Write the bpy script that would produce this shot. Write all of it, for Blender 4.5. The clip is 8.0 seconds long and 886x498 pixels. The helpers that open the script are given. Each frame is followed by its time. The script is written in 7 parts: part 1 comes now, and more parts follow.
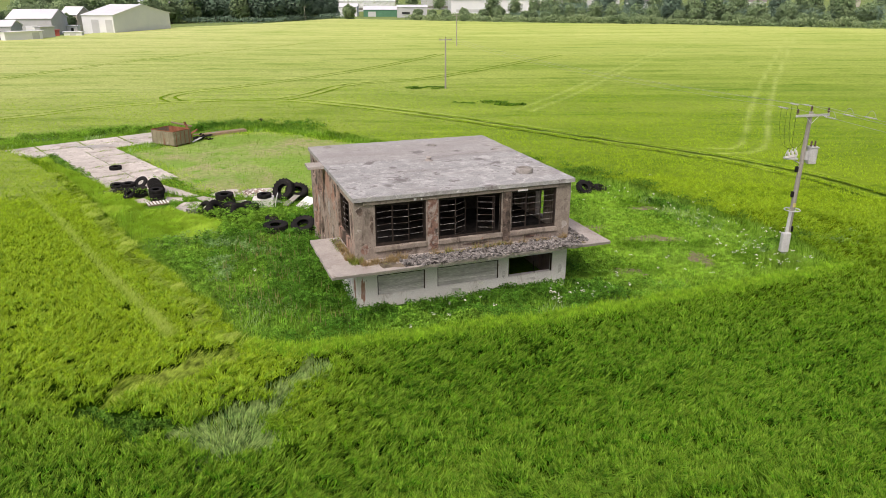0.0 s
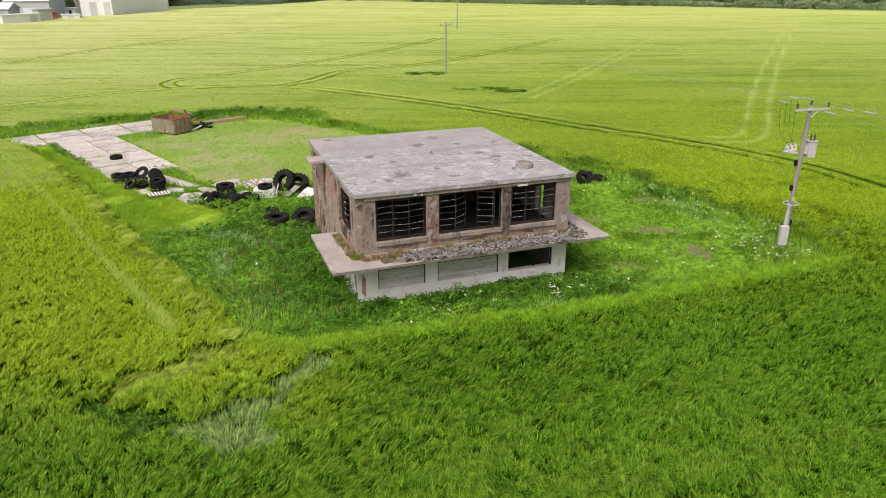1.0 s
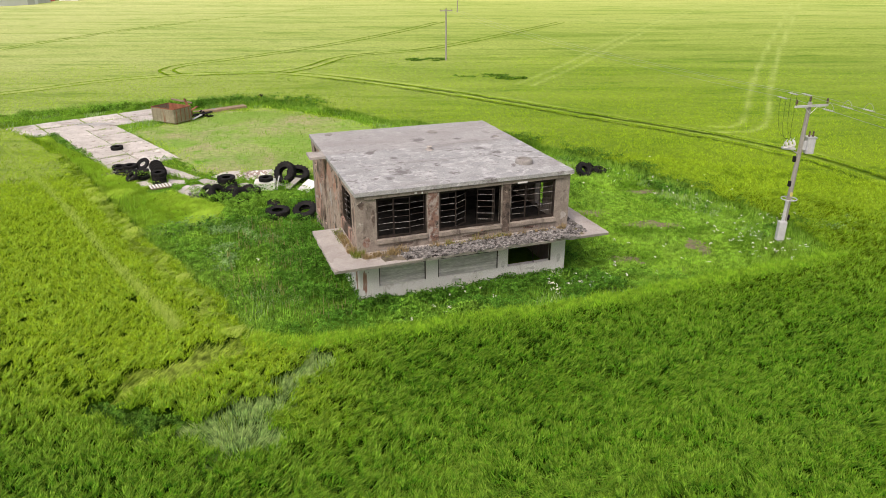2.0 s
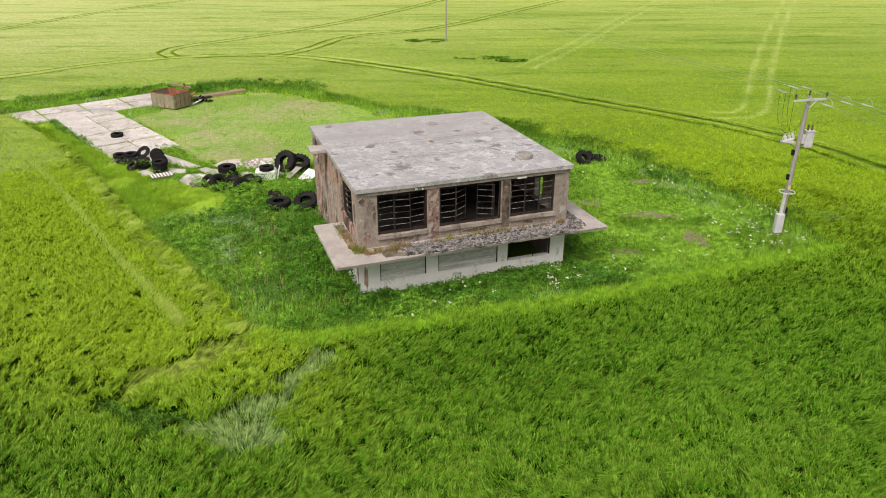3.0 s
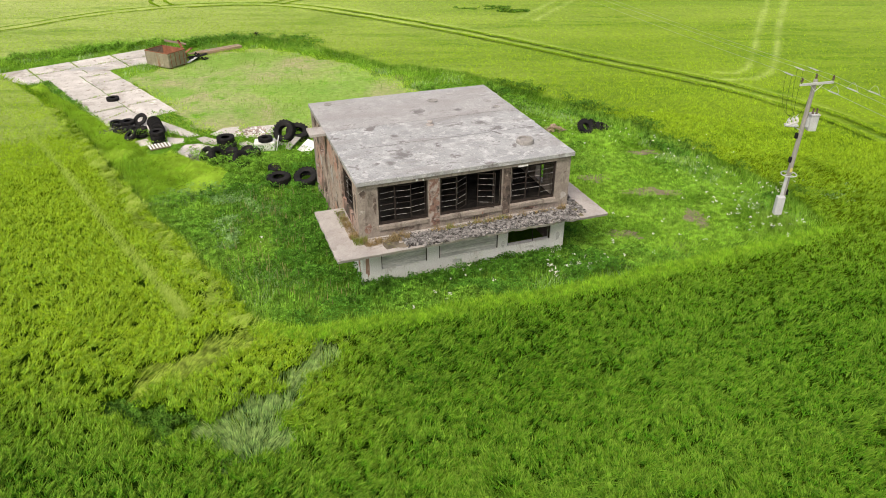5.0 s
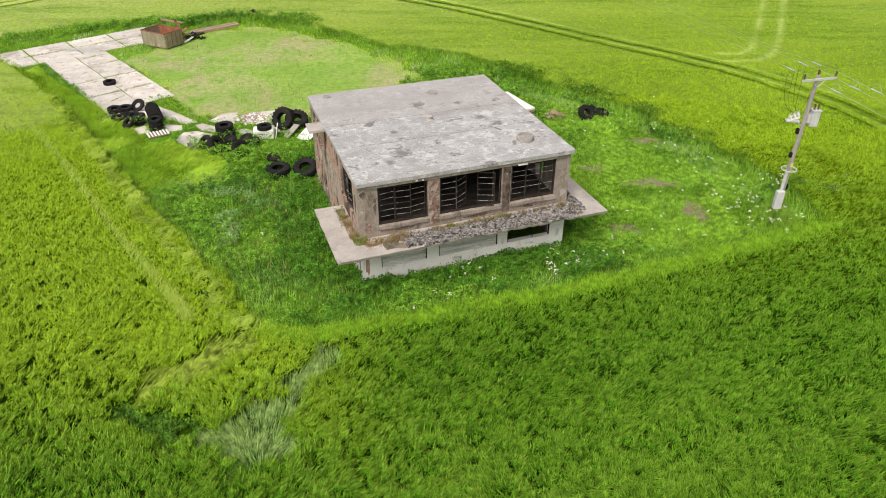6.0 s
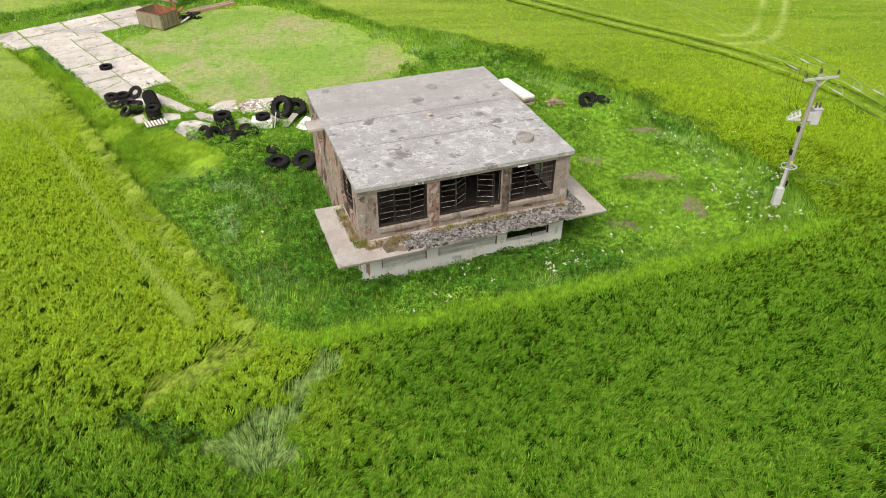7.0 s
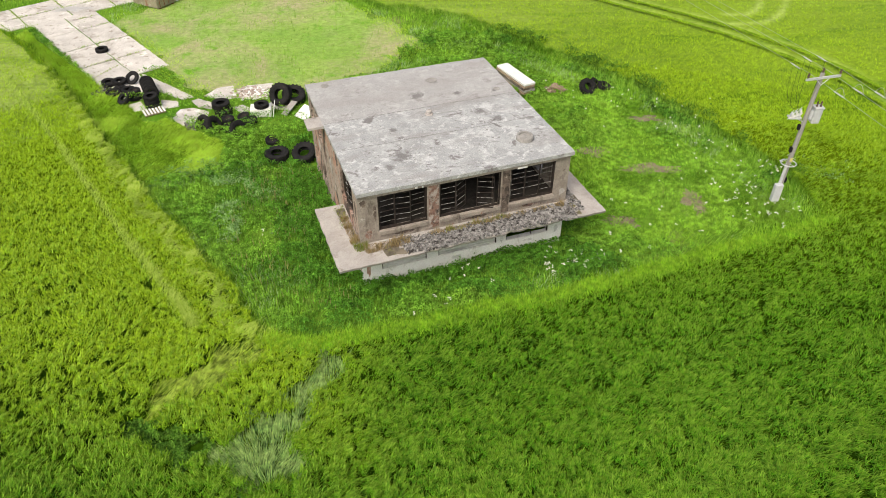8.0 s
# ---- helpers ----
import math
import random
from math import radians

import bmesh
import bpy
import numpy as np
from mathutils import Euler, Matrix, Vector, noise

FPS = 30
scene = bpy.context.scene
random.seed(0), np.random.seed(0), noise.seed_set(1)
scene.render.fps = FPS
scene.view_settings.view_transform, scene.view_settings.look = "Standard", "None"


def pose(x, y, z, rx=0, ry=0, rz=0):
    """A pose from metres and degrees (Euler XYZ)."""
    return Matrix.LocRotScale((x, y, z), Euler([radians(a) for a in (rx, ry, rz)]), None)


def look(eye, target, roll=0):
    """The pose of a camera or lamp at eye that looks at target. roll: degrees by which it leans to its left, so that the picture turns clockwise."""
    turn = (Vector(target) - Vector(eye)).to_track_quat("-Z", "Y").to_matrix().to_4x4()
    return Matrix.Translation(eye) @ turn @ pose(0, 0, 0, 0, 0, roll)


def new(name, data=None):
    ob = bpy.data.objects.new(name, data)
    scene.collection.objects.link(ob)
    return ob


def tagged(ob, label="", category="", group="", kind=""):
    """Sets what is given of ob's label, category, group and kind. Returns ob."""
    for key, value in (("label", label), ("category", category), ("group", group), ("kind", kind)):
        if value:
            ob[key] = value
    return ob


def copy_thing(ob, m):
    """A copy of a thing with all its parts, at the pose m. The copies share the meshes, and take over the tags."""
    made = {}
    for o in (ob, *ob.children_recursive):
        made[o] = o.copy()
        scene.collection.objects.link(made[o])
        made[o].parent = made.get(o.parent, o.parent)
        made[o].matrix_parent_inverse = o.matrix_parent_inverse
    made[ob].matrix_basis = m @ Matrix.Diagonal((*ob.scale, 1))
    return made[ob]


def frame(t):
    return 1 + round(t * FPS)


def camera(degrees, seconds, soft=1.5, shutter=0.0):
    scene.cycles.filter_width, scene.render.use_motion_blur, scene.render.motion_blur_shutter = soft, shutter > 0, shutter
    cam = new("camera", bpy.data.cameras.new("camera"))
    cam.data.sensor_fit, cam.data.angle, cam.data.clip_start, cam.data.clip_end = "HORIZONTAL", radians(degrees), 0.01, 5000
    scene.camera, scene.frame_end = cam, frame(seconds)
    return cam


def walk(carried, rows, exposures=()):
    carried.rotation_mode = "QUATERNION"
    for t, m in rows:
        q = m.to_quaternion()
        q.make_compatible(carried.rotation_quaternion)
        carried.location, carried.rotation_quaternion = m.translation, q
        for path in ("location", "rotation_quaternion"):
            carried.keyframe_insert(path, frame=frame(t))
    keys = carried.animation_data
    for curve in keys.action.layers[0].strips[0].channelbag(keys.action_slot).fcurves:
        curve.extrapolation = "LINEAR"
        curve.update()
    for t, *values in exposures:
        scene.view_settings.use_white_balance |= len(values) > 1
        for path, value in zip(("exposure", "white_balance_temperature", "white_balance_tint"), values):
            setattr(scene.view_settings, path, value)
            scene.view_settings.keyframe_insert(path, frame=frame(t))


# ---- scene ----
cam = camera(64.3, 8.0, soft=0.9)
METRES, EYE, TILT, LEAN, TURN = 11.0, 15.0, -20.0, 0.0, 0.0
ROWS = [
    (0.0, 0.0, 0.0, 0.0, 0.0, 0.0, -0.0),
    (0.5, 0.0006, -0.0077, 0.0261, 0.02, -0.68, -0.0),
    (1.0, 0.0007, -0.0209, 0.0569, 0.03, -1.43, -0.01),
    (1.5, 0.0007, -0.0349, 0.0896, 0.04, -2.15, -0.01),
    (3.0, -0.0014, -0.0736, 0.2137, 0.03, -4.8, 0.02),
    (3.5, -0.0024, -0.0746, 0.2686, 0.03, -6.09, 0.0),
    (4.0, -0.0049, -0.0718, 0.3285, 0.02, -7.38, 0.02),
    (4.5, -0.0056, -0.0669, 0.3928, 0.01, -8.7, 0.01),
    (6.0, -0.0055, -0.0442, 0.6173, -0.01, -12.87, 0.04),
    (6.5, -0.0062, -0.0326, 0.701, -0.05, -14.29, 0.05),
    (7.0, -0.0063, -0.0187, 0.7888, -0.06, -15.76, 0.07),
    (7.5, -0.0068, -0.0036, 0.8821, -0.08, -17.36, 0.07),
    (8.0, -0.008, 0.0149, 0.9803, -0.11, -18.99, 0.08),
]
walk(cam, [(t, pose(0, 0, EYE, TILT, LEAN, TURN) @ pose(METRES * x, METRES * y, METRES * z, 90 + pitch, roll, yaw)) for t, x, y, z, yaw, pitch, roll in ROWS],
     [(0.0, -0.18, 6500, 14), (1.5, -0.12, 6500, 13), (3.0, -0.05, 6500, 10), (4.5, 0.02, 6500, 8), (6.5, 0.07, 6500, 6.5), (8.0, 0.09, 6500, 5)])

# ---- daylight: a bright, closed sky ----
world = bpy.data.worlds.new("overcast_sky")
scene.world = world
world.use_nodes = True
sky = world.node_tree.nodes.new("ShaderNodeTexSky")
sky.sky_type = "NISHITA"
sky.sun_disc = False
sky.sun_elevation = radians(55)
sky.sun_rotation = radians(200)
sky.air_density, sky.dust_density, sky.ozone_density = 1.0, 10.0, 0.6
world.node_tree.links.new(sky.outputs["Color"], world.node_tree.nodes["Background"].inputs["Color"])
world.node_tree.nodes["Background"].inputs["Strength"].default_value = 0.15
sun_lamp = bpy.data.lights.new("sun", "SUN")
sun_lamp.energy, sun_lamp.angle, sun_lamp.color = 1.4, radians(35), (1.0, 0.975, 0.94)
sun = new("sun", sun_lamp)
sun.matrix_world = look((-32, 0, 48), (0, 40, 0))

# ---- materials ----
def ramp(nt, source, stops):
    node = nt.nodes.new("ShaderNodeValToRGB")
    while len(node.color_ramp.elements) < len(stops):
        node.color_ramp.elements.new(0.5)
    for element, (at, colour) in zip(node.color_ramp.elements, stops):
        element.position, element.color = at, (*colour, 1) if len(colour) == 3 else colour
    nt.links.new(source, node.inputs["Fac"])
    return node.outputs["Color"]


def mixed(nt, how, factor, a, b):
    node = nt.nodes.new("ShaderNodeMix")
    node.data_type, node.blend_type = "RGBA", how
    for socket, value in ((node.inputs["Factor"], factor), (node.inputs["A"], a), (node.inputs["B"], b)):
        if isinstance(value, (int, float)):
            socket.default_value = value
        elif isinstance(value, tuple):
            socket.default_value = (*value, 1)
        else:
            nt.links.new(value, socket)
    return node.outputs["Result"]


def noise_of(nt, coords, scale, detail=5.0, rough=0.6, stretch=None, distort=0.0):
    if stretch:
        mapping = nt.nodes.new("ShaderNodeMapping")
        mapping.inputs["Scale"].default_value = stretch
        nt.links.new(coords, mapping.inputs["Vector"])
        coords = mapping.outputs["Vector"]
    node = nt.nodes.new("ShaderNodeTexNoise")
    node.inputs["Scale"].default_value = scale
    node.inputs["Detail"].default_value = detail
    node.inputs["Roughness"].default_value = rough
    node.inputs["Distortion"].default_value = distort
    nt.links.new(coords, node.inputs["Vector"])
    return node.outputs["Fac"]


def blank(name):
    m = bpy.data.materials.new(name)
    m.use_nodes = True
    nt = m.node_tree
    return m, nt, nt.nodes["Principled BSDF"], nt.nodes.new("ShaderNodeTexCoord").outputs["Object"]


GREY = lambda v: (v, v, v)


def surface(name, a, b, scale=2.0, fine=30.0, rough=0.85, bump=0.25, metal=0.0, layers=(), vary=0.0, stretch=None, gloss=0.3, toward=(), spots=(), spot_tint=None, streaks=(), worn=None):
    """Two base colours in clouds, fine grain, and layers (colour, scale, from, to, stretch) of stains or wear over them."""
    m, nt, shader, coords = blank(name)
    colour = ramp(nt, noise_of(nt, coords, scale, 6, 0.65, stretch), [(0.35, a), (0.65, b)])
    for tint, size, low, high, pull in layers:
        mask = ramp(nt, noise_of(nt, coords, size, 7, 0.7, pull, 0.4), [(low, GREY(0)), (high, GREY(1))])
        colour = mixed(nt, "MIX", mask, colour, tint)
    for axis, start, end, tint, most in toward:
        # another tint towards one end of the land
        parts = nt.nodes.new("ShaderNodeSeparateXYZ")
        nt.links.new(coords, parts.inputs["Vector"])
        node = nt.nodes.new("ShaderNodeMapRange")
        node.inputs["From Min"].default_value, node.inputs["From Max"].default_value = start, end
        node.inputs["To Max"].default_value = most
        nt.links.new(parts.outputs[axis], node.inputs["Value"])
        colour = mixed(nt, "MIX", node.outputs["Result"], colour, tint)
    for tint, size, low, high, pull, most in streaks:
        mask = ramp(nt, noise_of(nt, coords, size, 5, 0.6, pull, 0.3), [(low, GREY(0)), (high, GREY(most))])
        colour = mixed(nt, "MULTIPLY", mask, colour, tint)
    if worn:
        # flattened stalks along the wheel tracks
        pressed = nt.nodes.new("ShaderNodeAttribute")
        pressed.attribute_name = "along"
        colour = mixed(nt, "MIX", ramp(nt, pressed.outputs["Fac"], [(0.0, GREY(0)), (1.0, GREY(worn[1]))]), colour, worn[0])
    for x, y, z, size in spots:
        # stains of their own shape at known places
        far_off = nt.nodes.new("ShaderNodeVectorMath")
        far_off.operation = "DISTANCE"
        far_off.inputs[1].default_value = (x, y, z)
        nt.links.new(coords, far_off.inputs[0])
        ragged_ = nt.nodes.new("ShaderNodeMath")
        ragged_.operation = "MULTIPLY_ADD"
        nt.links.new(noise_of(nt, coords, 2.6, 6, 0.7, None, 0.8), ragged_.inputs[0])
        ragged_.inputs[1].default_value = size * 2.4
        nt.links.new(far_off.outputs["Value"], ragged_.inputs[2])
        node = nt.nodes.new("ShaderNodeMapRange")
        node.inputs["From Min"].default_value, node.inputs["From Max"].default_value = size * 2.0, size * 1.55
        node.inputs["To Max"].default_value = 0.8
        nt.links.new(ragged_.outputs["Value"], node.inputs["Value"])
        colour = mixed(nt, "MIX", node.outputs["Result"], colour, spot_tint)
    grain = noise_of(nt, coords, fine, 4, 0.7, stretch)
    colour = mixed(nt, "MULTIPLY", 1.0, colour, ramp(nt, grain, [(0.3, GREY(0.72)), (0.7, GREY(1.2))]))
    if vary:
        info = nt.nodes.new("ShaderNodeObjectInfo").outputs["Random"]
        colour = mixed(nt, "MULTIPLY", 1.0, colour, ramp(nt, info, [(0, GREY(1 - vary)), (1, GREY(1 + vary))]))
    nt.links.new(colour, shader.inputs["Base Color"])
    shader.inputs["Roughness"].default_value, shader.inputs["Metallic"].default_value = rough, metal
    shader.inputs["Specular IOR Level"].default_value = gloss
    if bump:
        node = nt.nodes.new("ShaderNodeBump")
        node.inputs["Strength"].default_value, node.inputs["Distance"].default_value = bump, 0.02
        nt.links.new(grain, node.inputs["Height"])
        nt.links.new(node.outputs["Normal"], shader.inputs["Normal"])
    return m


def leafy(name, dark, light, tip, patch=None, patch_scale=0.12, sheer=0.28, tip_from=0.35, shade_green=None, clump=None):
    """Leaves and stalks: each its own green, paler towards the tip, in patches across the land, and letting light through."""
    m, nt, shader, coords = blank(name)
    each = nt.nodes.new("ShaderNodeNewGeometry").outputs["Random Per Island"]
    colour = ramp(nt, each, [(0.0, dark), (1.0, light)])
    if patch:
        clouds = noise_of(nt, coords, patch_scale, 5, 0.6)
        colour = mixed(nt, "MIX", ramp(nt, clouds, [(0.42, GREY(0)), (0.62, GREY(0.8))]), colour, patch)
    along = nt.nodes.new("ShaderNodeAttribute")
    along.attribute_name = "along"
    colour = mixed(nt, "MIX", ramp(nt, along.outputs["Fac"], [(tip_from, GREY(0)), (1.0, GREY(0.7))]), colour, tip)
    if shade_green:
        # the greener, darker stretch in front of and east of the clearing: darkening from stalk lean and steep view,
        # put into colour
        parts = nt.nodes.new("ShaderNodeSeparateXYZ")
        nt.links.new(coords, parts.inputs["Vector"])
        stretch = []
        for axis, start, end in (("X", -9.0, -1.0), ("Y", 54.0, 25.0), ("Y", 27.0, 18.0)):
            node = nt.nodes.new("ShaderNodeMapRange")
            node.interpolation_type = "SMOOTHSTEP"
            node.inputs["From Min"].default_value, node.inputs["From Max"].default_value = start, end
            nt.links.new(parts.outputs[axis], node.inputs["Value"])
            stretch.append(node.outputs["Result"])
        both_ways = nt.nodes.new("ShaderNodeMath")
        both_ways.operation = "MULTIPLY"
        nt.links.new(stretch[0], both_ways.inputs[0])
        nt.links.new(stretch[1], both_ways.inputs[1])
        either = nt.nodes.new("ShaderNodeMath")
        either.operation = "MAXIMUM"
        nt.links.new(both_ways.outputs["Value"], either.inputs[0])
        nt.links.new(stretch[2], either.inputs[1])
        greener = ramp(nt, each, [(0.0, shade_green[0]), (1.0, shade_green[1])])
        greener = mixed(nt, "MIX", ramp(nt, along.outputs["Fac"], [(tip_from, GREY(0)), (1.0, GREY(0.35))]), greener, tip)
        colour = mixed(nt, "MIX", either.outputs["Value"], colour, greener)
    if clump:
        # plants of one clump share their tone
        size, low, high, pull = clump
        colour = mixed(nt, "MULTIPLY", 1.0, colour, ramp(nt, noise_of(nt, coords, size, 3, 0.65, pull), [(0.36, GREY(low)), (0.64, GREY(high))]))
    nt.links.new(colour, shader.inputs["Base Color"])
    shader.inputs["Roughness"].default_value = 0.75
    shader.inputs["Specular IOR Level"].default_value = 0.1
    thin = nt.nodes.new("ShaderNodeBsdfTranslucent")
    nt.links.new(colour, thin.inputs["Color"])
    both = nt.nodes.new("ShaderNodeMixShader")
    both.inputs["Fac"].default_value = sheer
    nt.links.new(shader.outputs["BSDF"], both.inputs[1])
    nt.links.new(thin.outputs["BSDF"], both.inputs[2])
    nt.links.new(both.outputs["Shader"], nt.nodes["Material Output"].inputs["Surface"])
    return m


ROOF = surface("roof_concrete", (0.315, 0.32, 0.326), (0.43, 0.436, 0.443), 0.8, 14, 0.9, 0.3, toward=(("Y", 7.0, 7.25, (0.37, 0.355, 0.35), 0.55),), spot_tint=(0.15, 0.142, 0.14),
               spots=((3.1, 2.5, 6, 0.75), (2.2, 1.7, 6, 0.4), (8.7, 5.7, 6, 0.5), (9.3, 4.6, 6, 0.45), (5.9, 8.7, 6, 0.6), (10.5, 7.8, 6, 0.3), (7.4, 10.2, 6, 0.5), (3.4, 5.2, 6, 0.35), (8.2, 8.2, 6, 0.35)), layers=(
    ((0.53, 0.535, 0.54), 1.9, 0.52, 0.62, None), ((0.62, 0.622, 0.625), 3.6, 0.59, 0.66, None), ((0.31, 0.3, 0.297), 0.35, 0.5, 0.64, (0.5, 1.3, 1)), ((0.2, 0.19, 0.188), 0.8, 0.58, 0.64, None), ((0.24, 0.232, 0.23), 2.4, 0.59, 0.64, (1, 1.6, 1)), ((0.16, 0.15, 0.145), 6.0, 0.63, 0.67, None)))
RENDERED = surface("weathered_render", (0.23, 0.196, 0.17), (0.35, 0.308, 0.27), 1.1, 18, 0.92, 0.4, layers=(
    ((0.3, 0.16, 0.115), 1.3, 0.63, 0.68, None), ((0.5, 0.47, 0.43), 2.0, 0.6, 0.68, None), ((0.1, 0.08, 0.068), 0.9, 0.54, 0.68, (1.8, 1.8, 0.6)), ((0.14, 0.115, 0.095), 3.5, 0.6, 0.67, None)))
SIDE = surface("stained_side_render", (0.32, 0.25, 0.21), (0.44, 0.36, 0.31), 0.9, 16, 0.92, 0.4, layers=(
    ((0.44, 0.27, 0.215), 0.45, 0.5, 0.6, (1, 1, 0.6)), ((0.5, 0.46, 0.42), 1.1, 0.58, 0.66, None), ((0.07, 0.055, 0.045), 0.9, 0.5, 0.6, (1.3, 1.3, 0.5)), ((0.1, 0.08, 0.065), 3.0, 0.55, 0.63, None), ((0.55, 0.5, 0.45), 2.6, 0.63, 0.67, (1, 1, 0.7))))
WHITE_WALL = surface("old_white_paint", (0.8, 0.785, 0.76), (0.88, 0.875, 0.86), 1.2, 20, 0.9, 0.3, layers=(
    ((0.42, 0.22, 0.15), 1.1, 0.66, 0.69, None), ((0.42, 0.38, 0.33), 0.9, 0.6, 0.74, (1.5, 1.5, 0.6)), ((0.2, 0.17, 0.14), 2.6, 0.64, 0.69, (1.2, 1.2, 0.5)), ((0.12, 0.1, 0.085), 5.0, 0.66, 0.69, None)))
LEDGE = surface("ledge_concrete", (0.34, 0.31, 0.29), (0.46, 0.428, 0.405), 0.9, 22, 0.9, 0.3, layers=(
    ((0.22, 0.19, 0.165), 1.2, 0.58, 0.7, None), ((0.55, 0.53, 0.5), 2.6, 0.68, 0.72, None)))
FLAKED = surface("pinkish_brick", (0.34, 0.19, 0.14), (0.47, 0.3, 0.24), 2.0, 22, 0.93, 0.5, layers=(((0.55, 0.5, 0.45), 2.4, 0.58, 0.66, None), ((0.12, 0.085, 0.07), 3.0, 0.6, 0.66, None)))
CAP = surface("cap_concrete", (0.25, 0.238, 0.225), (0.35, 0.335, 0.32), 3.0, 20, 0.92, 0.4)
SOOTED_BRICK = surface("sooted_brick", (0.09, 0.07, 0.06), (0.2, 0.155, 0.13), 3.0, 26, 0.93, 0.5, layers=(((0.33, 0.28, 0.24), 2.4, 0.56, 0.64, None), ((0.05, 0.04, 0.035), 1.4, 0.5, 0.6, None)))
BRICKWORK = surface("bare_brick", (0.16, 0.095, 0.075), (0.29, 0.18, 0.145), 4.0, 26, 0.93, 0.5, layers=(
    ((0.38, 0.34, 0.31), 2.0, 0.48, 0.56, None), ((0.06, 0.05, 0.045), 1.8, 0.54, 0.62, None), ((0.38, 0.17, 0.12), 2.6, 0.62, 0.68, None)))
# near-black so the rooms look unlit; their shade is in the colour
INSIDE_SHADE = surface("inside_shade", (0.02, 0.018, 0.016), (0.055, 0.048, 0.042), 0.8, 12, 0.95, 0.3)
STEEL_DARK = surface("rusty_window_steel", (0.014, 0.012, 0.011), (0.045, 0.032, 0.026), 5, 40, 0.8, 0.2)
STEEL_PALE = surface("flaking_white_steel", (0.24, 0.23, 0.22), (0.5, 0.49, 0.48), 3, 30, 0.7, 0.2, layers=(((0.05, 0.036, 0.03), 2.6, 0.46, 0.52, None),))
BOARD = surface("grey_board", (0.42, 0.42, 0.4), (0.72, 0.71, 0.69), 1.5, 12, 0.9, 0.3, vary=0.15, stretch=(0.35, 3, 3))
CHIP = surface("broken_asphalt", (0.055, 0.052, 0.05), (0.38, 0.365, 0.355), 6.0, 30, 0.92, 0.3, layers=(((0.035, 0.03, 0.028), 4.0, 0.52, 0.6, None),))
SLAB = surface("apron_concrete", (0.47, 0.44, 0.41), (0.64, 0.605, 0.57), 0.5, 16, 0.9, 0.25, vary=0.1, layers=(
    ((0.33, 0.29, 0.25), 0.45, 0.54, 0.68, None), ((0.3, 0.26, 0.22), 1.6, 0.58, 0.64, None), ((0.74, 0.71, 0.68), 0.6, 0.58, 0.66, None), ((0.27, 0.3, 0.14), 1.2, 0.62, 0.67, None), ((0.2, 0.17, 0.14), 2.2, 0.66, 0.7, None)))
RUBBER = surface("tyre_rubber", (0.011, 0.011, 0.012), (0.024, 0.023, 0.023), 2, 25, 0.85, 0.3, gloss=0.12, layers=(((0.07, 0.06, 0.05), 1.5, 0.6, 0.78, None),))
RUST = surface("rusted_sheet", (0.2, 0.075, 0.04), (0.32, 0.14, 0.08), 1.2, 20, 0.85, 0.3, layers=(((0.1, 0.045, 0.03), 0.9, 0.55, 0.66, None),))
SKIP_PAINT = surface("faded_olive_paint", (0.22, 0.2, 0.14), (0.31, 0.28, 0.2), 0.9, 20, 0.75, 0.2, layers=(((0.24, 0.14, 0.085), 0.9, 0.6, 0.68, (1, 1, 0.5)), ((0.4, 0.38, 0.32), 1.4, 0.56, 0.68, None)))
TIMBER = surface("weathered_timber", (0.22, 0.16, 0.11), (0.36, 0.28, 0.2), 1.5, 14, 0.88, 0.3, stretch=(0.3, 3, 3))
WHITE_SHEET = surface("white_sheet", (0.72, 0.72, 0.71), (0.82, 0.82, 0.81), 1.2, 20, 0.5, 0.05, layers=(((0.45, 0.43, 0.4), 1.0, 0.62, 0.75, None),))
POLE_WOOD = surface("grey_pole_wood", (0.27, 0.255, 0.235), (0.38, 0.362, 0.34), 1.5, 25, 0.9, 0.3, stretch=(3, 3, 0.25))
GALV = surface("galvanised_steel", (0.48, 0.49, 0.51), (0.6, 0.61, 0.63), 2, 30, 0.5, 0.1, metal=0.1)
PORCELAIN = surface("pale_porcelain", (0.62, 0.61, 0.6), (0.74, 0.73, 0.72), 3, 30, 0.3, 0.0)
DARK_PORCELAIN = surface("brown_porcelain", (0.06, 0.035, 0.03), (0.1, 0.06, 0.05), 3, 30, 0.3, 0.0)
WIRE = surface("dull_wire", (0.35, 0.36, 0.36), (0.45, 0.46, 0.46), 2, 10, 0.5, 0.0, metal=0.5)
BLUE_SHEET = surface("teal_plastic", (0.05, 0.28, 0.3), (0.1, 0.4, 0.42), 3, 20, 0.5, 0.1)
# wet concrete, its base colour lightened for the reflected sky
PUDDLE = surface("wet_concrete_sky_tone", (0.42, 0.4, 0.38), (0.55, 0.53, 0.51), 1.0, 10, 0.28, 0.0)
SOIL = surface("dry_soil", (0.15, 0.12, 0.08), (0.26, 0.21, 0.15), 1.4, 12, 0.95, 0.4, layers=(((0.14, 0.2, 0.05), 1.2, 0.5, 0.62, None),))

# greens
CROP = leafy("barley_blades", (0.14, 0.27, 0.005), (0.36, 0.56, 0.016), (0.5, 0.65, 0.06), (0.34, 0.53, 0.016), 0.05, clump=(4.4, 0.55, 1.25, (0.8, 1.4, 1)), shade_green=((0.012, 0.07, 0.002), (0.11, 0.325, 0.009)))
EAR = leafy("barley_ears", (0.15, 0.33, 0.015), (0.36, 0.56, 0.04), (0.55, 0.7, 0.1), clump=(3.6, 0.6, 1.25, (0.7, 1.6, 1)), shade_green=((0.055, 0.17, 0.008), (0.19, 0.38, 0.026)))
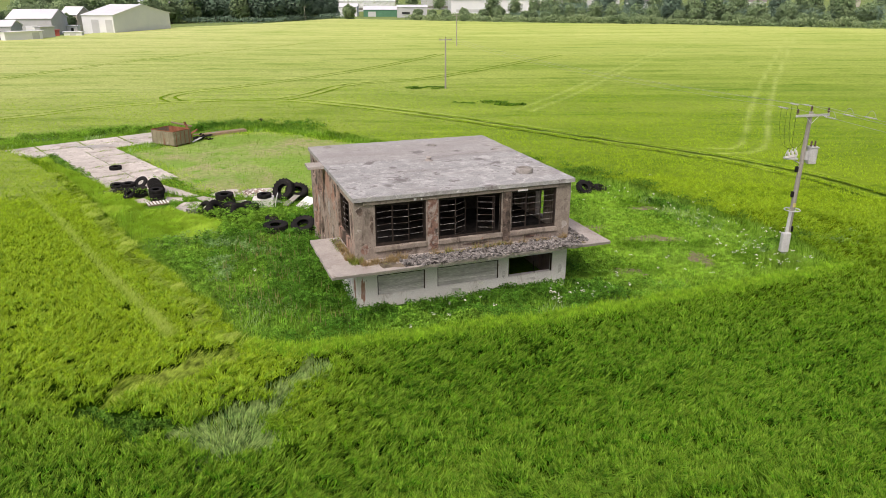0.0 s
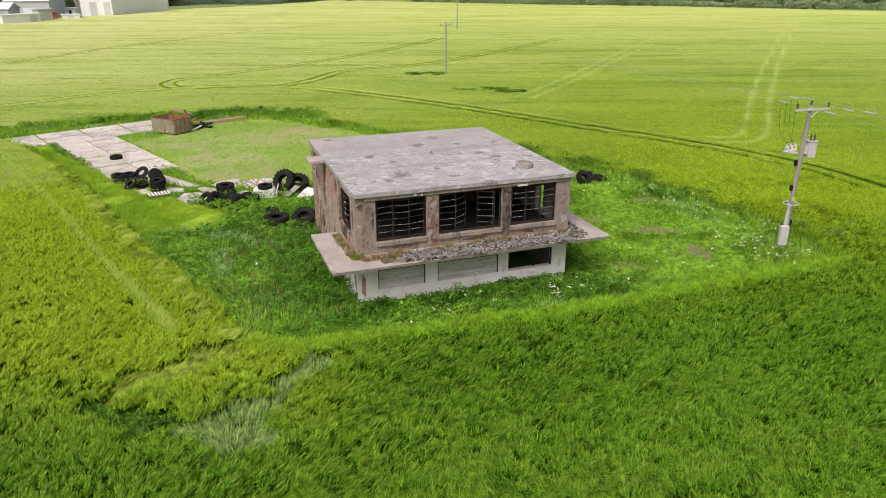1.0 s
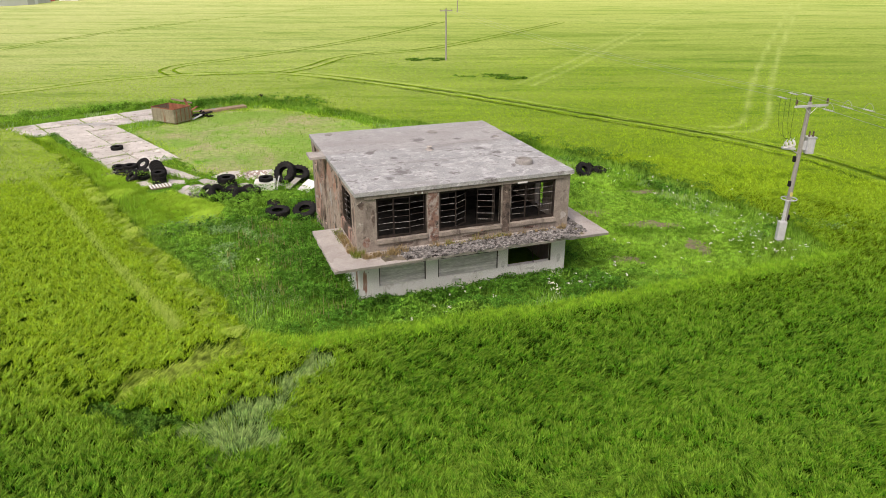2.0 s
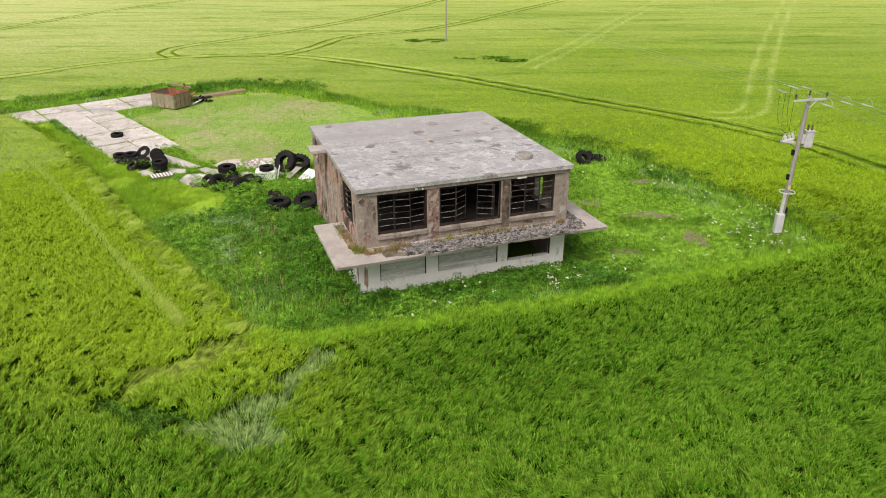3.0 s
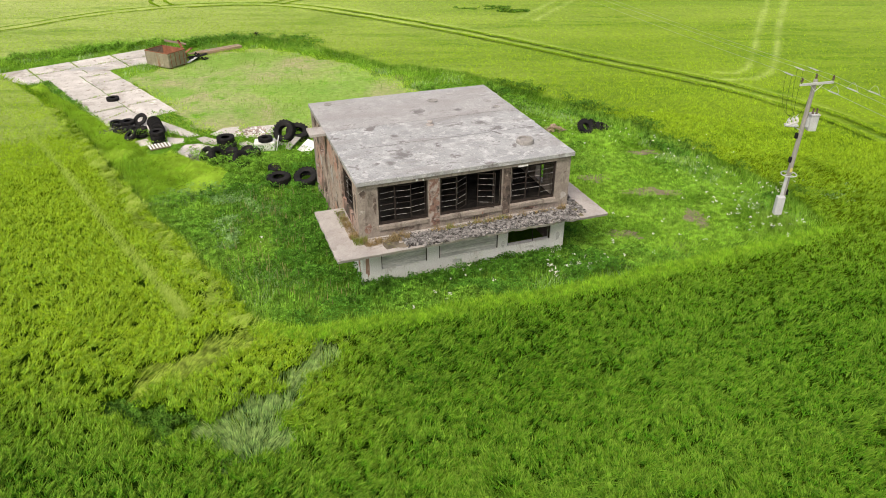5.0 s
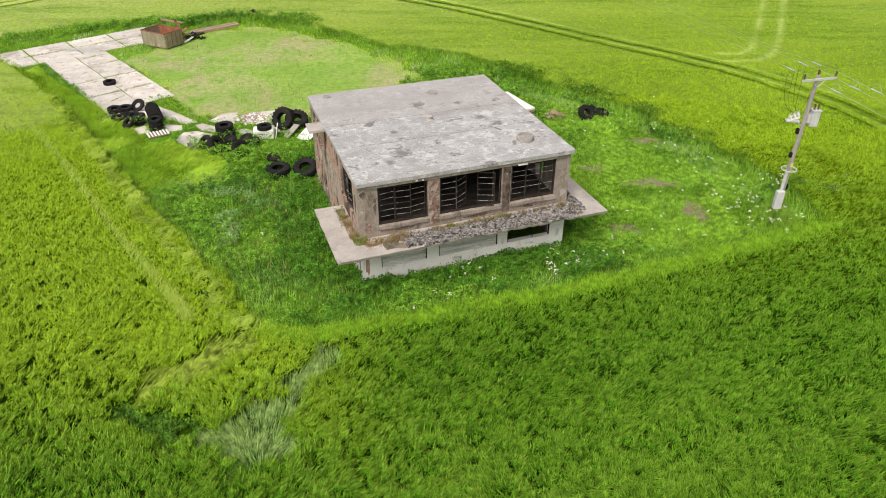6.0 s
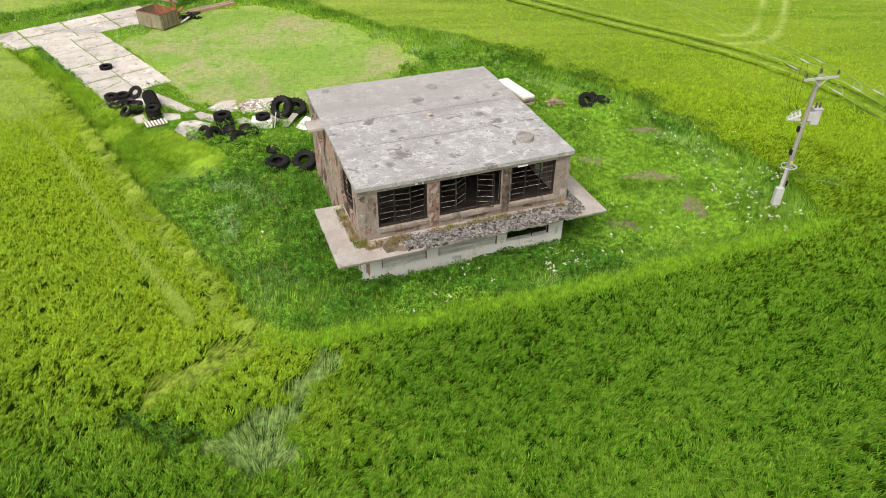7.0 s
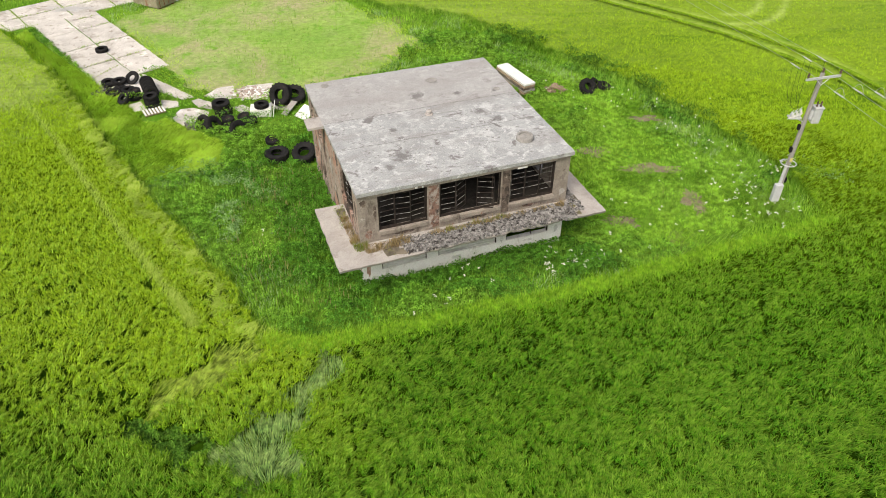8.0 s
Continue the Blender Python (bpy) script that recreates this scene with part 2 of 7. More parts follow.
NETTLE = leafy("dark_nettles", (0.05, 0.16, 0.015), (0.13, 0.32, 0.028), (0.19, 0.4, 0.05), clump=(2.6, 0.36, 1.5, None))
FOG_GRASS = leafy("pale_fog_grass", (0.24, 0.42, 0.12), (0.42, 0.58, 0.25), (0.56, 0.66, 0.42), clump=(3.5, 0.5, 1.25, None))
BENT = leafy("bent_stalks", (0.26, 0.42, 0.03), (0.42, 0.58, 0.08), (0.64, 0.7, 0.2))
LODGED = leafy("flattened_barley", (0.02, 0.085, 0.022), (0.3, 0.5, 0.12), (0.56, 0.72, 0.24), clump=(4.2, 0.5, 1.25, None))
LODGED_PALE = leafy("laid_pale_barley", (0.06, 0.18, 0.008), (0.46, 0.63, 0.06), (0.66, 0.77, 0.16), clump=(2.6, 0.35, 1.3, None))
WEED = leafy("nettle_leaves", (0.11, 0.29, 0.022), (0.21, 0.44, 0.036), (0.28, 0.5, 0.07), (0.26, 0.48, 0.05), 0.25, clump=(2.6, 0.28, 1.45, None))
SAGE = leafy("pale_sage_weeds", (0.17, 0.35, 0.09), (0.33, 0.52, 0.19), (0.42, 0.58, 0.27), clump=(2.2, 0.55, 1.25, None))
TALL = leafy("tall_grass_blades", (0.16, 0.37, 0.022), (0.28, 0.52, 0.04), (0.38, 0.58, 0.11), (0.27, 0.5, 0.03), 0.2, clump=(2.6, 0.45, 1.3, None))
STALK = leafy("edge_stalk_blades", (0.06, 0.17, 0.008), (0.14, 0.31, 0.015), (0.3, 0.5, 0.04), tip_from=0.5, clump=(2.5, 0.6, 1.25, None))
# brighter green for the edge ears, so that the crest looks lit
CREST = leafy("lit_crest_ears", (0.12, 0.31, 0.01), (0.25, 0.49, 0.02), (0.36, 0.56, 0.05), clump=(2.5, 0.6, 1.2, None))
MEADOW = leafy("meadow_grass", (0.42, 0.64, 0.04), (0.52, 0.74, 0.07), (0.56, 0.76, 0.12), sheer=0.4, clump=(1.6, 0.8, 1.12, None))
TURF = leafy("turf_blades", (0.24, 0.41, 0.05), (0.32, 0.48, 0.075), (0.38, 0.5, 0.12), (0.33, 0.41, 0.11), 0.15)
SEEDS = leafy("seed_heads", (0.24, 0.25, 0.08), (0.36, 0.33, 0.13), (0.4, 0.33, 0.18))
BLOSSOM = leafy("white_umbels", (0.75, 0.76, 0.62), (0.85, 0.85, 0.74), (0.85, 0.85, 0.74))
MOSS = leafy("ledge_moss", (0.12, 0.17, 0.025), (0.25, 0.3, 0.05), (0.33, 0.35, 0.1))
STRAW = leafy("dry_grass", (0.26, 0.19, 0.09), (0.38, 0.29, 0.15), (0.42, 0.34, 0.2))
# far foliage: leaf green raised and blued to carry the haze of distance
TREE_LEAF = leafy("hazed_tree_leaves", (0.21, 0.31, 0.17), (0.36, 0.48, 0.27), (0.36, 0.48, 0.27), (0.42, 0.52, 0.28), 0.03, sheer=0.42)
FIELD_WEED = leafy("field_weed_leaves", (0.04, 0.13, 0.012), (0.13, 0.28, 0.025), (0.2, 0.36, 0.05), clump=(2.6, 0.45, 1.4, None))
# darker far foliage, with the same haze mixed into its green
DARK_LEAF = leafy("hazed_dark_tree_leaves", (0.17, 0.26, 0.2), (0.25, 0.36, 0.27), (0.25, 0.36, 0.27), sheer=0.4)
BARK = surface("bark", (0.08, 0.065, 0.05), (0.13, 0.11, 0.085), 2, 20, 0.95, 0.4)
# near-black for the shade between stalks; lighter farther off, where less depth shows
CROP_BED = surface("crop_depth_shade", (0.008, 0.025, 0.002), (0.025, 0.06, 0.003), 0.4, 6.0, 0.95, 0.6, gloss=0.0, toward=(("Y", 31, 52, (0.16, 0.24, 0.008), 0.9),))
# the tints along Y and X put distance haze into the crop's colour
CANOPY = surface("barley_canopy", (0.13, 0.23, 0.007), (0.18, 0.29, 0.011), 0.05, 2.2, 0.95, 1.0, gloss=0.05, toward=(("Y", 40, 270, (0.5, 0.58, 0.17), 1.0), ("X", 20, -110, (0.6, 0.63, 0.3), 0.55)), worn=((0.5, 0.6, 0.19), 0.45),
    streaks=(((0.6, 0.74, 0.46), 1.0, 0.48, 0.66, (0.02, 0.16, 1), 0.75), ((0.5, 0.68, 0.36), 1.0, 0.52, 0.68, (0.08, 0.5, 1), 0.75), ((1.18, 1.12, 1.3), 1.0, 0.5, 0.7, (0.012, 0.09, 1), 0.8)), layers=(
    ((0.15, 0.26, 0.012), 0.03, 0.45, 0.62, None), ((0.06, 0.14, 0.005), 0.3, 0.55, 0.75, (0.35, 1.6, 1)), ((0.05, 0.12, 0.004), 1.3, 0.6, 0.8, (0.5, 1.2, 1))))
LAWN_EARTH = surface("thin_lawn", (0.19, 0.34, 0.06), (0.29, 0.41, 0.1), 0.14, 2.0, 0.95, 0.5, gloss=0.0, layers=(
    ((0.38, 0.36, 0.2), 0.11, 0.45, 0.63, None), ((0.15, 0.33, 0.03), 0.5, 0.54, 0.68, None)))
ROUGH = surface("rough_pasture", (0.16, 0.23, 0.08), (0.24, 0.31, 0.12), 0.03, 0.4, 0.95, 0.3, gloss=0.0)
EARTH = surface("grassy_ground", (0.07, 0.17, 0.012), (0.17, 0.3, 0.035), 0.18, 3.0, 0.95, 0.6, gloss=0.0, layers=(
    ((0.24, 0.24, 0.1), 0.1, 0.55, 0.72, None), ((0.06, 0.16, 0.012), 0.5, 0.55, 0.68, None)))

# ---- shaping ----
def part(name, bm, material, parent=None, label="", smooth=False):
    """Links a bmesh as one mesh object, under a thing or a part."""
    me = bpy.data.meshes.new(name)
    bmesh.ops.recalc_face_normals(bm, faces=bm.faces)
    bm.to_mesh(me)
    bm.free()
    if smooth:
        for p in me.polygons:
            p.use_smooth = True
    me.materials.append(material)
    ob = new(name, me)
    if parent:
        ob.parent = parent
    if label:
        tagged(ob, label)
    return ob


def share(name, me, parent, m):
    """One more piece on the mesh of an alike piece."""
    ob = new(name, me)
    ob.parent, ob.matrix_basis = parent, m
    return ob


def thing(name, m, label, category, group="", kind=""):
    ob = new(name)
    ob.matrix_basis = m
    return tagged(ob, label, category, group, kind)


def box(bm, x0, x1, y0, y1, z0, z1, m=None):
    made = bmesh.ops.create_cube(bm, size=1)["verts"]
    for v in made:
        v.co = Vector((x0 + (v.co.x + 0.5) * (x1 - x0), y0 + (v.co.y + 0.5) * (y1 - y0), z0 + (v.co.z + 0.5) * (z1 - z0)))
        if m:
            v.co = m @ v.co
    return made


def rod(bm, a, b, r0, r1=None, sides=8, caps=True):
    a, b = Vector(a), Vector(b)
    m = Matrix.Translation((a + b) / 2) @ (b - a).to_track_quat("Z", "Y").to_matrix().to_4x4()
    bmesh.ops.create_cone(bm, cap_ends=caps, segments=sides, radius1=r0, radius2=r0 if r1 is None else r1, depth=(b - a).length, matrix=m)


def lathe(bm, profile, sides=24, m=None, closed=False):
    """Turns a profile of (radius, height) about z."""
    rings = []
    for r, z in profile:
        rings.append([bm.verts.new((m or Matrix()) @ Vector((r * math.cos(2 * math.pi * i / sides), r * math.sin(2 * math.pi * i / sides), z))) for i in range(sides)])
    pairs = list(zip(rings, rings[1:])) + ([(rings[-1], rings[0])] if closed else [])
    for lower, upper in pairs:
        for i in range(sides):
            j = (i + 1) % sides
            bm.faces.new((lower[i], lower[j], upper[j], upper[i]))
    return rings


def pierced(bm, us, zs, holes, depth, to_world):
    """A wall over the stretch us x zs with holes (u0, u1, z0, z1) going right through; to_world(u, d, z) places a point."""
    cu = sorted({*us, *(h[0] for h in holes), *(h[1] for h in holes)})
    cz = sorted({*zs, *(h[2] for h in holes), *(h[3] for h in holes)})
    known = {}

    def at(i, d, k):
        if (i, d, k) not in known:
            known[i, d, k] = bm.verts.new(to_world(cu[i], depth * d, cz[k]))
        return known[i, d, k]

    def solid(i, k):
        if not (0 <= i < len(cu) - 1 and 0 <= k < len(cz) - 1):
            return False
        u, z = (cu[i] + cu[i + 1]) / 2, (cz[k] + cz[k + 1]) / 2
        return not any(h[0] < u < h[1] and h[2] < z < h[3] for h in holes)

    for i in range(len(cu) - 1):
        for k in range(len(cz) - 1):
            if not solid(i, k):
                continue
            for d in (0, 1):
                bm.faces.new((at(i, d, k), at(i + 1, d, k), at(i + 1, d, k + 1), at(i, d, k + 1)))
            for di, dk, e0, e1 in ((-1, 0, (0, 0), (0, 1)), (1, 0, (1, 0), (1, 1)), (0, -1, (0, 0), (1, 0)), (0, 1, (0, 1), (1, 1))):
                if not solid(i + di, k + dk):
                    a, b = (i + e0[0], k + e0[1]), (i + e1[0], k + e1[1])
                    bm.faces.new((at(a[0], 0, a[1]), at(b[0], 0, b[1]), at(b[0], 1, b[1]), at(a[0], 1, a[1])))


def rough_edges(bm, amount, seed=0):
    for v in bm.verts:
        v.co += Vector(noise.noise_vector(v.co * 2.3 + Vector((seed, seed, seed)))) * amount


def softened(bm, width=0.02):
    bmesh.ops.bevel(bm, geom=bm.edges[:], offset=width, segments=1, affect="EDGES")


# ---- fields of blades and leaves, made in bulk ----
rng = np.random.default_rng(7)
LATTICE = rng.random((256, 256))


def clouds(x, y, size, seed=0):
    """Smooth value noise in 0..1 with features of about that size."""
    u, v = x / size + 17.3 * seed + 500, y / size + 9.1 * seed + 500
    i, j = np.floor(u).astype(int), np.floor(v).astype(int)
    f, g = u - i, v - j
    f, g = f * f * (3 - 2 * f), g * g * (3 - 2 * g)
    at = lambda a, b: LATTICE[a % 256, b % 256]
    return (at(i, j) * (1 - f) + at(i + 1, j) * f) * (1 - g) + (at(i, j + 1) * (1 - f) + at(i + 1, j + 1) * f) * g


def inside(x, y, outline):
    hit = np.zeros(len(x), bool)
    for (ax, ay), (bx, by) in zip(outline, outline[1:] + outline[:1]):
        with np.errstate(divide="ignore", invalid="ignore"):
            hit ^= ((ay > y) != (by > y)) & (x < (bx - ax) * (y - ay) / (by - ay + 1e-12) + ax)
    return hit


def away(x, y, line, closed=False):
    """Distance to a line of points."""
    best = np.full(len(x), 1e9)
    for (ax, ay), (bx, by) in zip(line, line[1:] + (line[:1] if closed else [])):
        dx, dy = bx - ax, by - ay
        s = np.clip(((x - ax) * dx + (y - ay) * dy) / (dx * dx + dy * dy + 1e-9), 0, 1)
        best = np.minimum(best, np.hypot(x - ax - s * dx, y - ay - s * dy))
    return best


def raw_mesh(name, verts, faces_of, sides, material, along=None):
    me = bpy.data.meshes.new(name)
    n = len(faces_of) // sides
    me.vertices.add(len(verts))
    me.vertices.foreach_set("co", verts.astype(np.float32).ravel())
    me.loops.add(len(faces_of))
    me.loops.foreach_set("vertex_index", faces_of.astype(np.int32))
    me.polygons.add(n)
    me.polygons.foreach_set("loop_start", np.arange(0, n * sides, sides, dtype=np.int32))
    if along is not None:
        layer = me.attributes.new("along", "FLOAT", "POINT")
        layer.data.foreach_set("value", along.astype(np.float32))
    me.update(calc_edges=True)
    me.materials.append(material)
    return new(name, me)


def blades(name, x, y, z, height, reach, azimuth, width, material, bend=True):
    """Grass blades rooted at x, y, z that rise by height and reach out towards azimuth; bent ones have a knee."""
    n = len(x)
    side = azimuth + math.pi / 2 + rng.normal(0, 0.5, n)
    sx, sy = np.cos(side) * width / 2, np.sin(side) * width / 2
    tx, ty = np.cos(azimuth) * reach, np.sin(azimuth) * reach
    if bend:
        v = np.empty((n, 5, 3))
        v[:, 0] = np.stack([x - sx, y - sy, z], 1)
        v[:, 1] = np.stack([x + sx, y + sy, z], 1)
        v[:, 2] = np.stack([x + sx * 0.8 + tx * 0.35, y + sy * 0.8 + ty * 0.35, z + height * 0.7], 1)
        v[:, 3] = np.stack([x - sx * 0.8 + tx * 0.35, y - sy * 0.8 + ty * 0.35, z + height * 0.7], 1)
        v[:, 4] = np.stack([x + tx, y + ty, z + height], 1)
        order = np.array([0, 1, 2, 0, 2, 3, 3, 2, 4])
        faces = (np.arange(n)[:, None] * 5 + order[None]).ravel()
        along = np.tile([0, 0, 0.6, 0.6, 1.0], n)
    else:
        v = np.empty((n, 3, 3))
        v[:, 0] = np.stack([x - sx, y - sy, z], 1)
        v[:, 1] = np.stack([x + sx, y + sy, z], 1)
        v[:, 2] = np.stack([x + tx, y + ty, z + height], 1)
        faces = np.arange(n * 3)
        along = np.tile([0, 0, 1.0], n)
    return raw_mesh(name, v.reshape(-1, 3), faces, 3, material, along)


def leaves(name, x, y, z, size, material, flat=0.5):
    """Leaves of that size about each point, turned every way; flat: how far they lie level."""
    n = len(x)
    a, tilt = rng.random(n) * 2 * math.pi, rng.normal(0, 1 - flat, n)
    ex = np.stack([np.cos(a) * np.cos(tilt), np.sin(a) * np.cos(tilt), np.sin(tilt)], 1)
    roll = rng.normal(0, 1 - flat, n)
    ey = np.stack([-np.sin(a) * np.cos(roll), np.cos(a) * np.cos(roll), np.sin(roll)], 1)
    c = np.stack([x, y, z], 1)
    s = size[:, None]
    v = np.empty((n, 4, 3))
    v[:, 0], v[:, 1], v[:, 2], v[:, 3] = c - ex * s * 0.6, c + ey * s * 0.32, c + ex * s * 0.6, c - ey * s * 0.32
    faces = (np.arange(n)[:, None] * 4 + np.array([0, 1, 2, 0, 2, 3])[None]).ravel()
    return raw_mesh(name, v.reshape(-1, 3), faces, 3, material, np.tile([0, 0.5, 1, 0.5], n))

# ---- the land ----
CLEARING = [(-8.6, 27.6), (-6.5, 27.1), (-3.8, 27.8), (-1.7, 28.3), (1.8, 29.4), (6, 30.6), (9, 31.7), (12.3, 33), (16, 34.4), (19.5, 35.7), (22.3, 37.1),
            (22.3, 42), (20.5, 46), (17.5, 51), (14.4, 56), (10.4, 59.8), (5.5, 65), (1, 70), (-5, 71.5), (-11.3, 77), (-20, 83.4), (-33, 83), (-40, 80.5),
            (-45, 76.5), (-50, 72), (-48, 68), (-44.3, 69.6), (-40.2, 66.6), (-35.2, 61.5), (-29, 54), (-22.5, 45), (-17, 38), (-12, 32), (-10.2, 29.5)]
FAR_EDGE = [(-330, 60), (-160, 190), (-142, 235), (-121, 322), (-92, 362), (-64, 436), (-18, 412), (34, 382), (112, 355), (187, 312), (330, 230), (330, -120), (-330, -120)]
LAWN = [(-31, 69), (-26, 62.3), (-19.5, 54.5), (-10, 54.5), (-5, 58), (-2, 64), (-5, 69), (-11, 75), (-20, 80.5), (-26, 78)]
HEADLAND = [(-70, 80), (-53.8, 86), (-47, 95.5), (-38.7, 100.8), (-30, 103), (-23.2, 103), (-14.4, 98.7), (-2.4, 90), (4.5, 84.6), (12.2, 77.6), (18.4, 72), (25, 66.5), (30.9, 59.1), (33.8, 51.9), (37, 40)]
LOOP = [(-38, 101.5), (-41.2, 105.5), (-40, 110.5), (-35.1, 116), (-27.9, 125.2), (-19.9, 138), (-10.3, 157.3), (-0.6, 182.6)]
SPUR = [(-23.2, 103.3), (-20, 108), (-17.6, 118), (-14, 122.5), (-7, 126), (0.6, 133.1), (28.9, 181)]
TRACK_EAST = [(26.6, 68.3), (29.6, 68.2), (32.3, 72), (41.0, 92.3), (62.8, 138), (122, 257.3)]
TRACK_MID = [(10.6, 93), (18.2, 106.6), (36.1, 146.4), (66.2, 205.9), (97.9, 267.8)]
TRACK_WEST = [(-79.1, 128.6), (-72.1, 158.6), (-57.5, 193.6), (-33.4, 235.7)]
TRACK_NEAR = [(-48, 71), (-33.5, 54.4), (-25.2, 44.3), (-17.6, 34.6), (-14.1, 30.5), (-12.2, 28.1)]
TRACK_FRONT = [(-2.0, 16.6), (1.9, 17.4), (5.2, 18.0), (9.0, 19.0), (13.0, 20.4), (19.5, 22.6)]
RIM_WEST = [(-33.0, 58.0), (-29.0, 53.3), (-22.6, 44.3), (-17.2, 37.3), (-12.4, 31.4), (-10.6, 29.0), (-9.0, 27.2)]
LODGED_EAST = [(-4.1, 27.0), (-5.3, 24.2), (-6.1, 21.3), (-5.6, 19.5), (-7.9, 19.2), (-9.2, 20.5), (-9.0, 21.6), (-8.2, 22.5), (-7.1, 23.2), (-6.2, 25.2), (-5.7, 26.4)]
LODGED_WEST = [(-13.4, 23.8), (-13.2, 22.8), (-11.9, 23.0), (-10.3, 24.4), (-8.5, 26.4), (-8.2, 27.8), (-9.4, 27.8), (-10.6, 26.8), (-11.8, 25.5)]
GAP_WEST = [(-13.4, 22.9), (-12.2, 22.2), (-10.8, 21.7), (-9.7, 21.0), (-9.2, 20.3), (-9.7, 20.1), (-10.9, 20.9), (-12.2, 21.3)]
TOWER = [(-4.2, 31.6), (6.8, 35.5), (2.5, 47.4), (-8.4, 43.3)]


def offset(line, d):
    out = []
    for i, p in enumerate(line):
        a, b = Vector(line[max(i - 1, 0)]), Vector(line[min(i + 1, len(line) - 1)])
        n = (b - a).normalized()
        out.append((p[0] - n.y * d, p[1] + n.x * d))
    return out


def rounded(line, times=2):
    """The same line with its corners cut."""
    for _ in range(times):
        cut = [line[0]]
        for (ax, ay), (bx, by) in zip(line, line[1:]):
            cut += [(ax * 0.75 + bx * 0.25, ay * 0.75 + by * 0.25), (ax * 0.25 + bx * 0.75, ay * 0.25 + by * 0.75)]
        line = cut + [line[-1]]
    return line


HEADLAND, LOOP, SPUR, TRACK_EAST, TRACK_MID, TRACK_WEST = (rounded(line) for line in (HEADLAND, LOOP, SPUR, TRACK_EAST, TRACK_MID, TRACK_WEST))
RUTS = [offset(line, d) for line in (HEADLAND, LOOP, SPUR, TRACK_WEST) for d in (-0.95, 0.95)]
FAINT_RUTS = [offset(line, d) for line in (TRACK_EAST, TRACK_MID) for d in (-1.1, 1.1)]
FLATTENED = FAINT_RUTS + [offset(line, d) for line in (HEADLAND, LOOP, SPUR, TRACK_WEST) for d in (-0.4, 1.5)]


def crop_cover(x, y):
    """1 where the barley stands, 0 in the clearing, in the wheelings and past the field."""
    wob = (clouds(x, y, 1.1, 3) - 0.5) * 0.9
    edge = away(x, y, CLEARING, True)
    standing = ~(inside(x, y, CLEARING) & (edge > np.maximum(wob, -0.2)))
    standing &= inside(x, y, FAR_EDGE)
    return standing


def lodged(x, y, pockets=(LODGED_EAST, LODGED_WEST, GAP_WEST)):
    """Where the storm has laid the crop flat, with ragged edges."""
    wx, wy = x + (clouds(x, y, 0.7, 50) - 0.5) * 1.3, y + (clouds(x, y, 0.7, 51) - 0.5) * 1.3
    out = np.zeros(len(x), bool)
    for pocket in pockets:
        out |= inside(wx, wy, pocket)
        if pocket is GAP_WEST:
            out |= away(wx, wy, pocket, True) < 0.28
    return out


def wheeling(x, y, lines=None):
    d = np.full(len(x), 1e9)
    for line in lines or RUTS:
        d = np.minimum(d, away(x, y, line))
    return d


# one sheet of ground to the horizon
ring = [0.0] + [6 * 1.09 ** i for i in range(78)]
bm = bmesh.new()
last = None
for r in ring:
    row = [bm.verts.new((r * math.cos(a * math.pi / 36), 45 + r * math.sin(a * math.pi / 36), 0)) for a in range(72)] if r else [bm.verts.new((0, 45, 0))]
    if last:
        for i in range(72):
            j = (i + 1) % 72
            bm.faces.new((last[0], row[i], row[j]) if len(last) == 1 else (last[i], row[i], row[j], last[j]))
    last = row
tagged(part("ground", bm, EARTH), "grassy earth reaching to the horizon", "ground", kind="structure")

bm = bmesh.new()
ragged = []
for (ax, ay), (bx, by) in zip(LAWN, LAWN[1:] + LAWN[:1]):
    for k in range(16):
        x, y = ax + (bx - ax) * k / 16, ay + (by - ay) * k / 16
        ragged.append(bm.verts.new((x + noise.noise((x * 0.7, y * 0.7, 3)) * 1.5, y + noise.noise((x * 0.7, y * 0.7, 9)) * 1.5, 0.012)))
bmesh.ops.triangle_fill(bm, use_beauty=True, edges=[bm.edges.new(e) for e in zip(ragged, ragged[1:] + ragged[:1])])
tagged(part("lawn", bm, LAWN_EARTH), "thin worn lawn with bare tan patches", "lawn", kind="structure")
bm = bmesh.new()
over = [(-420, 60), (-160, 188), (-143, 235), (-122, 322), (-93, 362), (-65, 437), (-18, 413), (34, 383), (112, 356), (187, 313), (420, 180), (1500, 1600), (-1500, 1600)]
bmesh.ops.triangle_fill(bm, use_beauty=True, edges=[bm.edges.new(e) for e in zip(*(lambda v: (v, v[1:] + v[:1]))([bm.verts.new((x, y, 0.02)) for x, y in over]))])
tagged(part("pasture", bm, ROUGH), "dull rough pasture beyond the field", "ground", kind="structure")

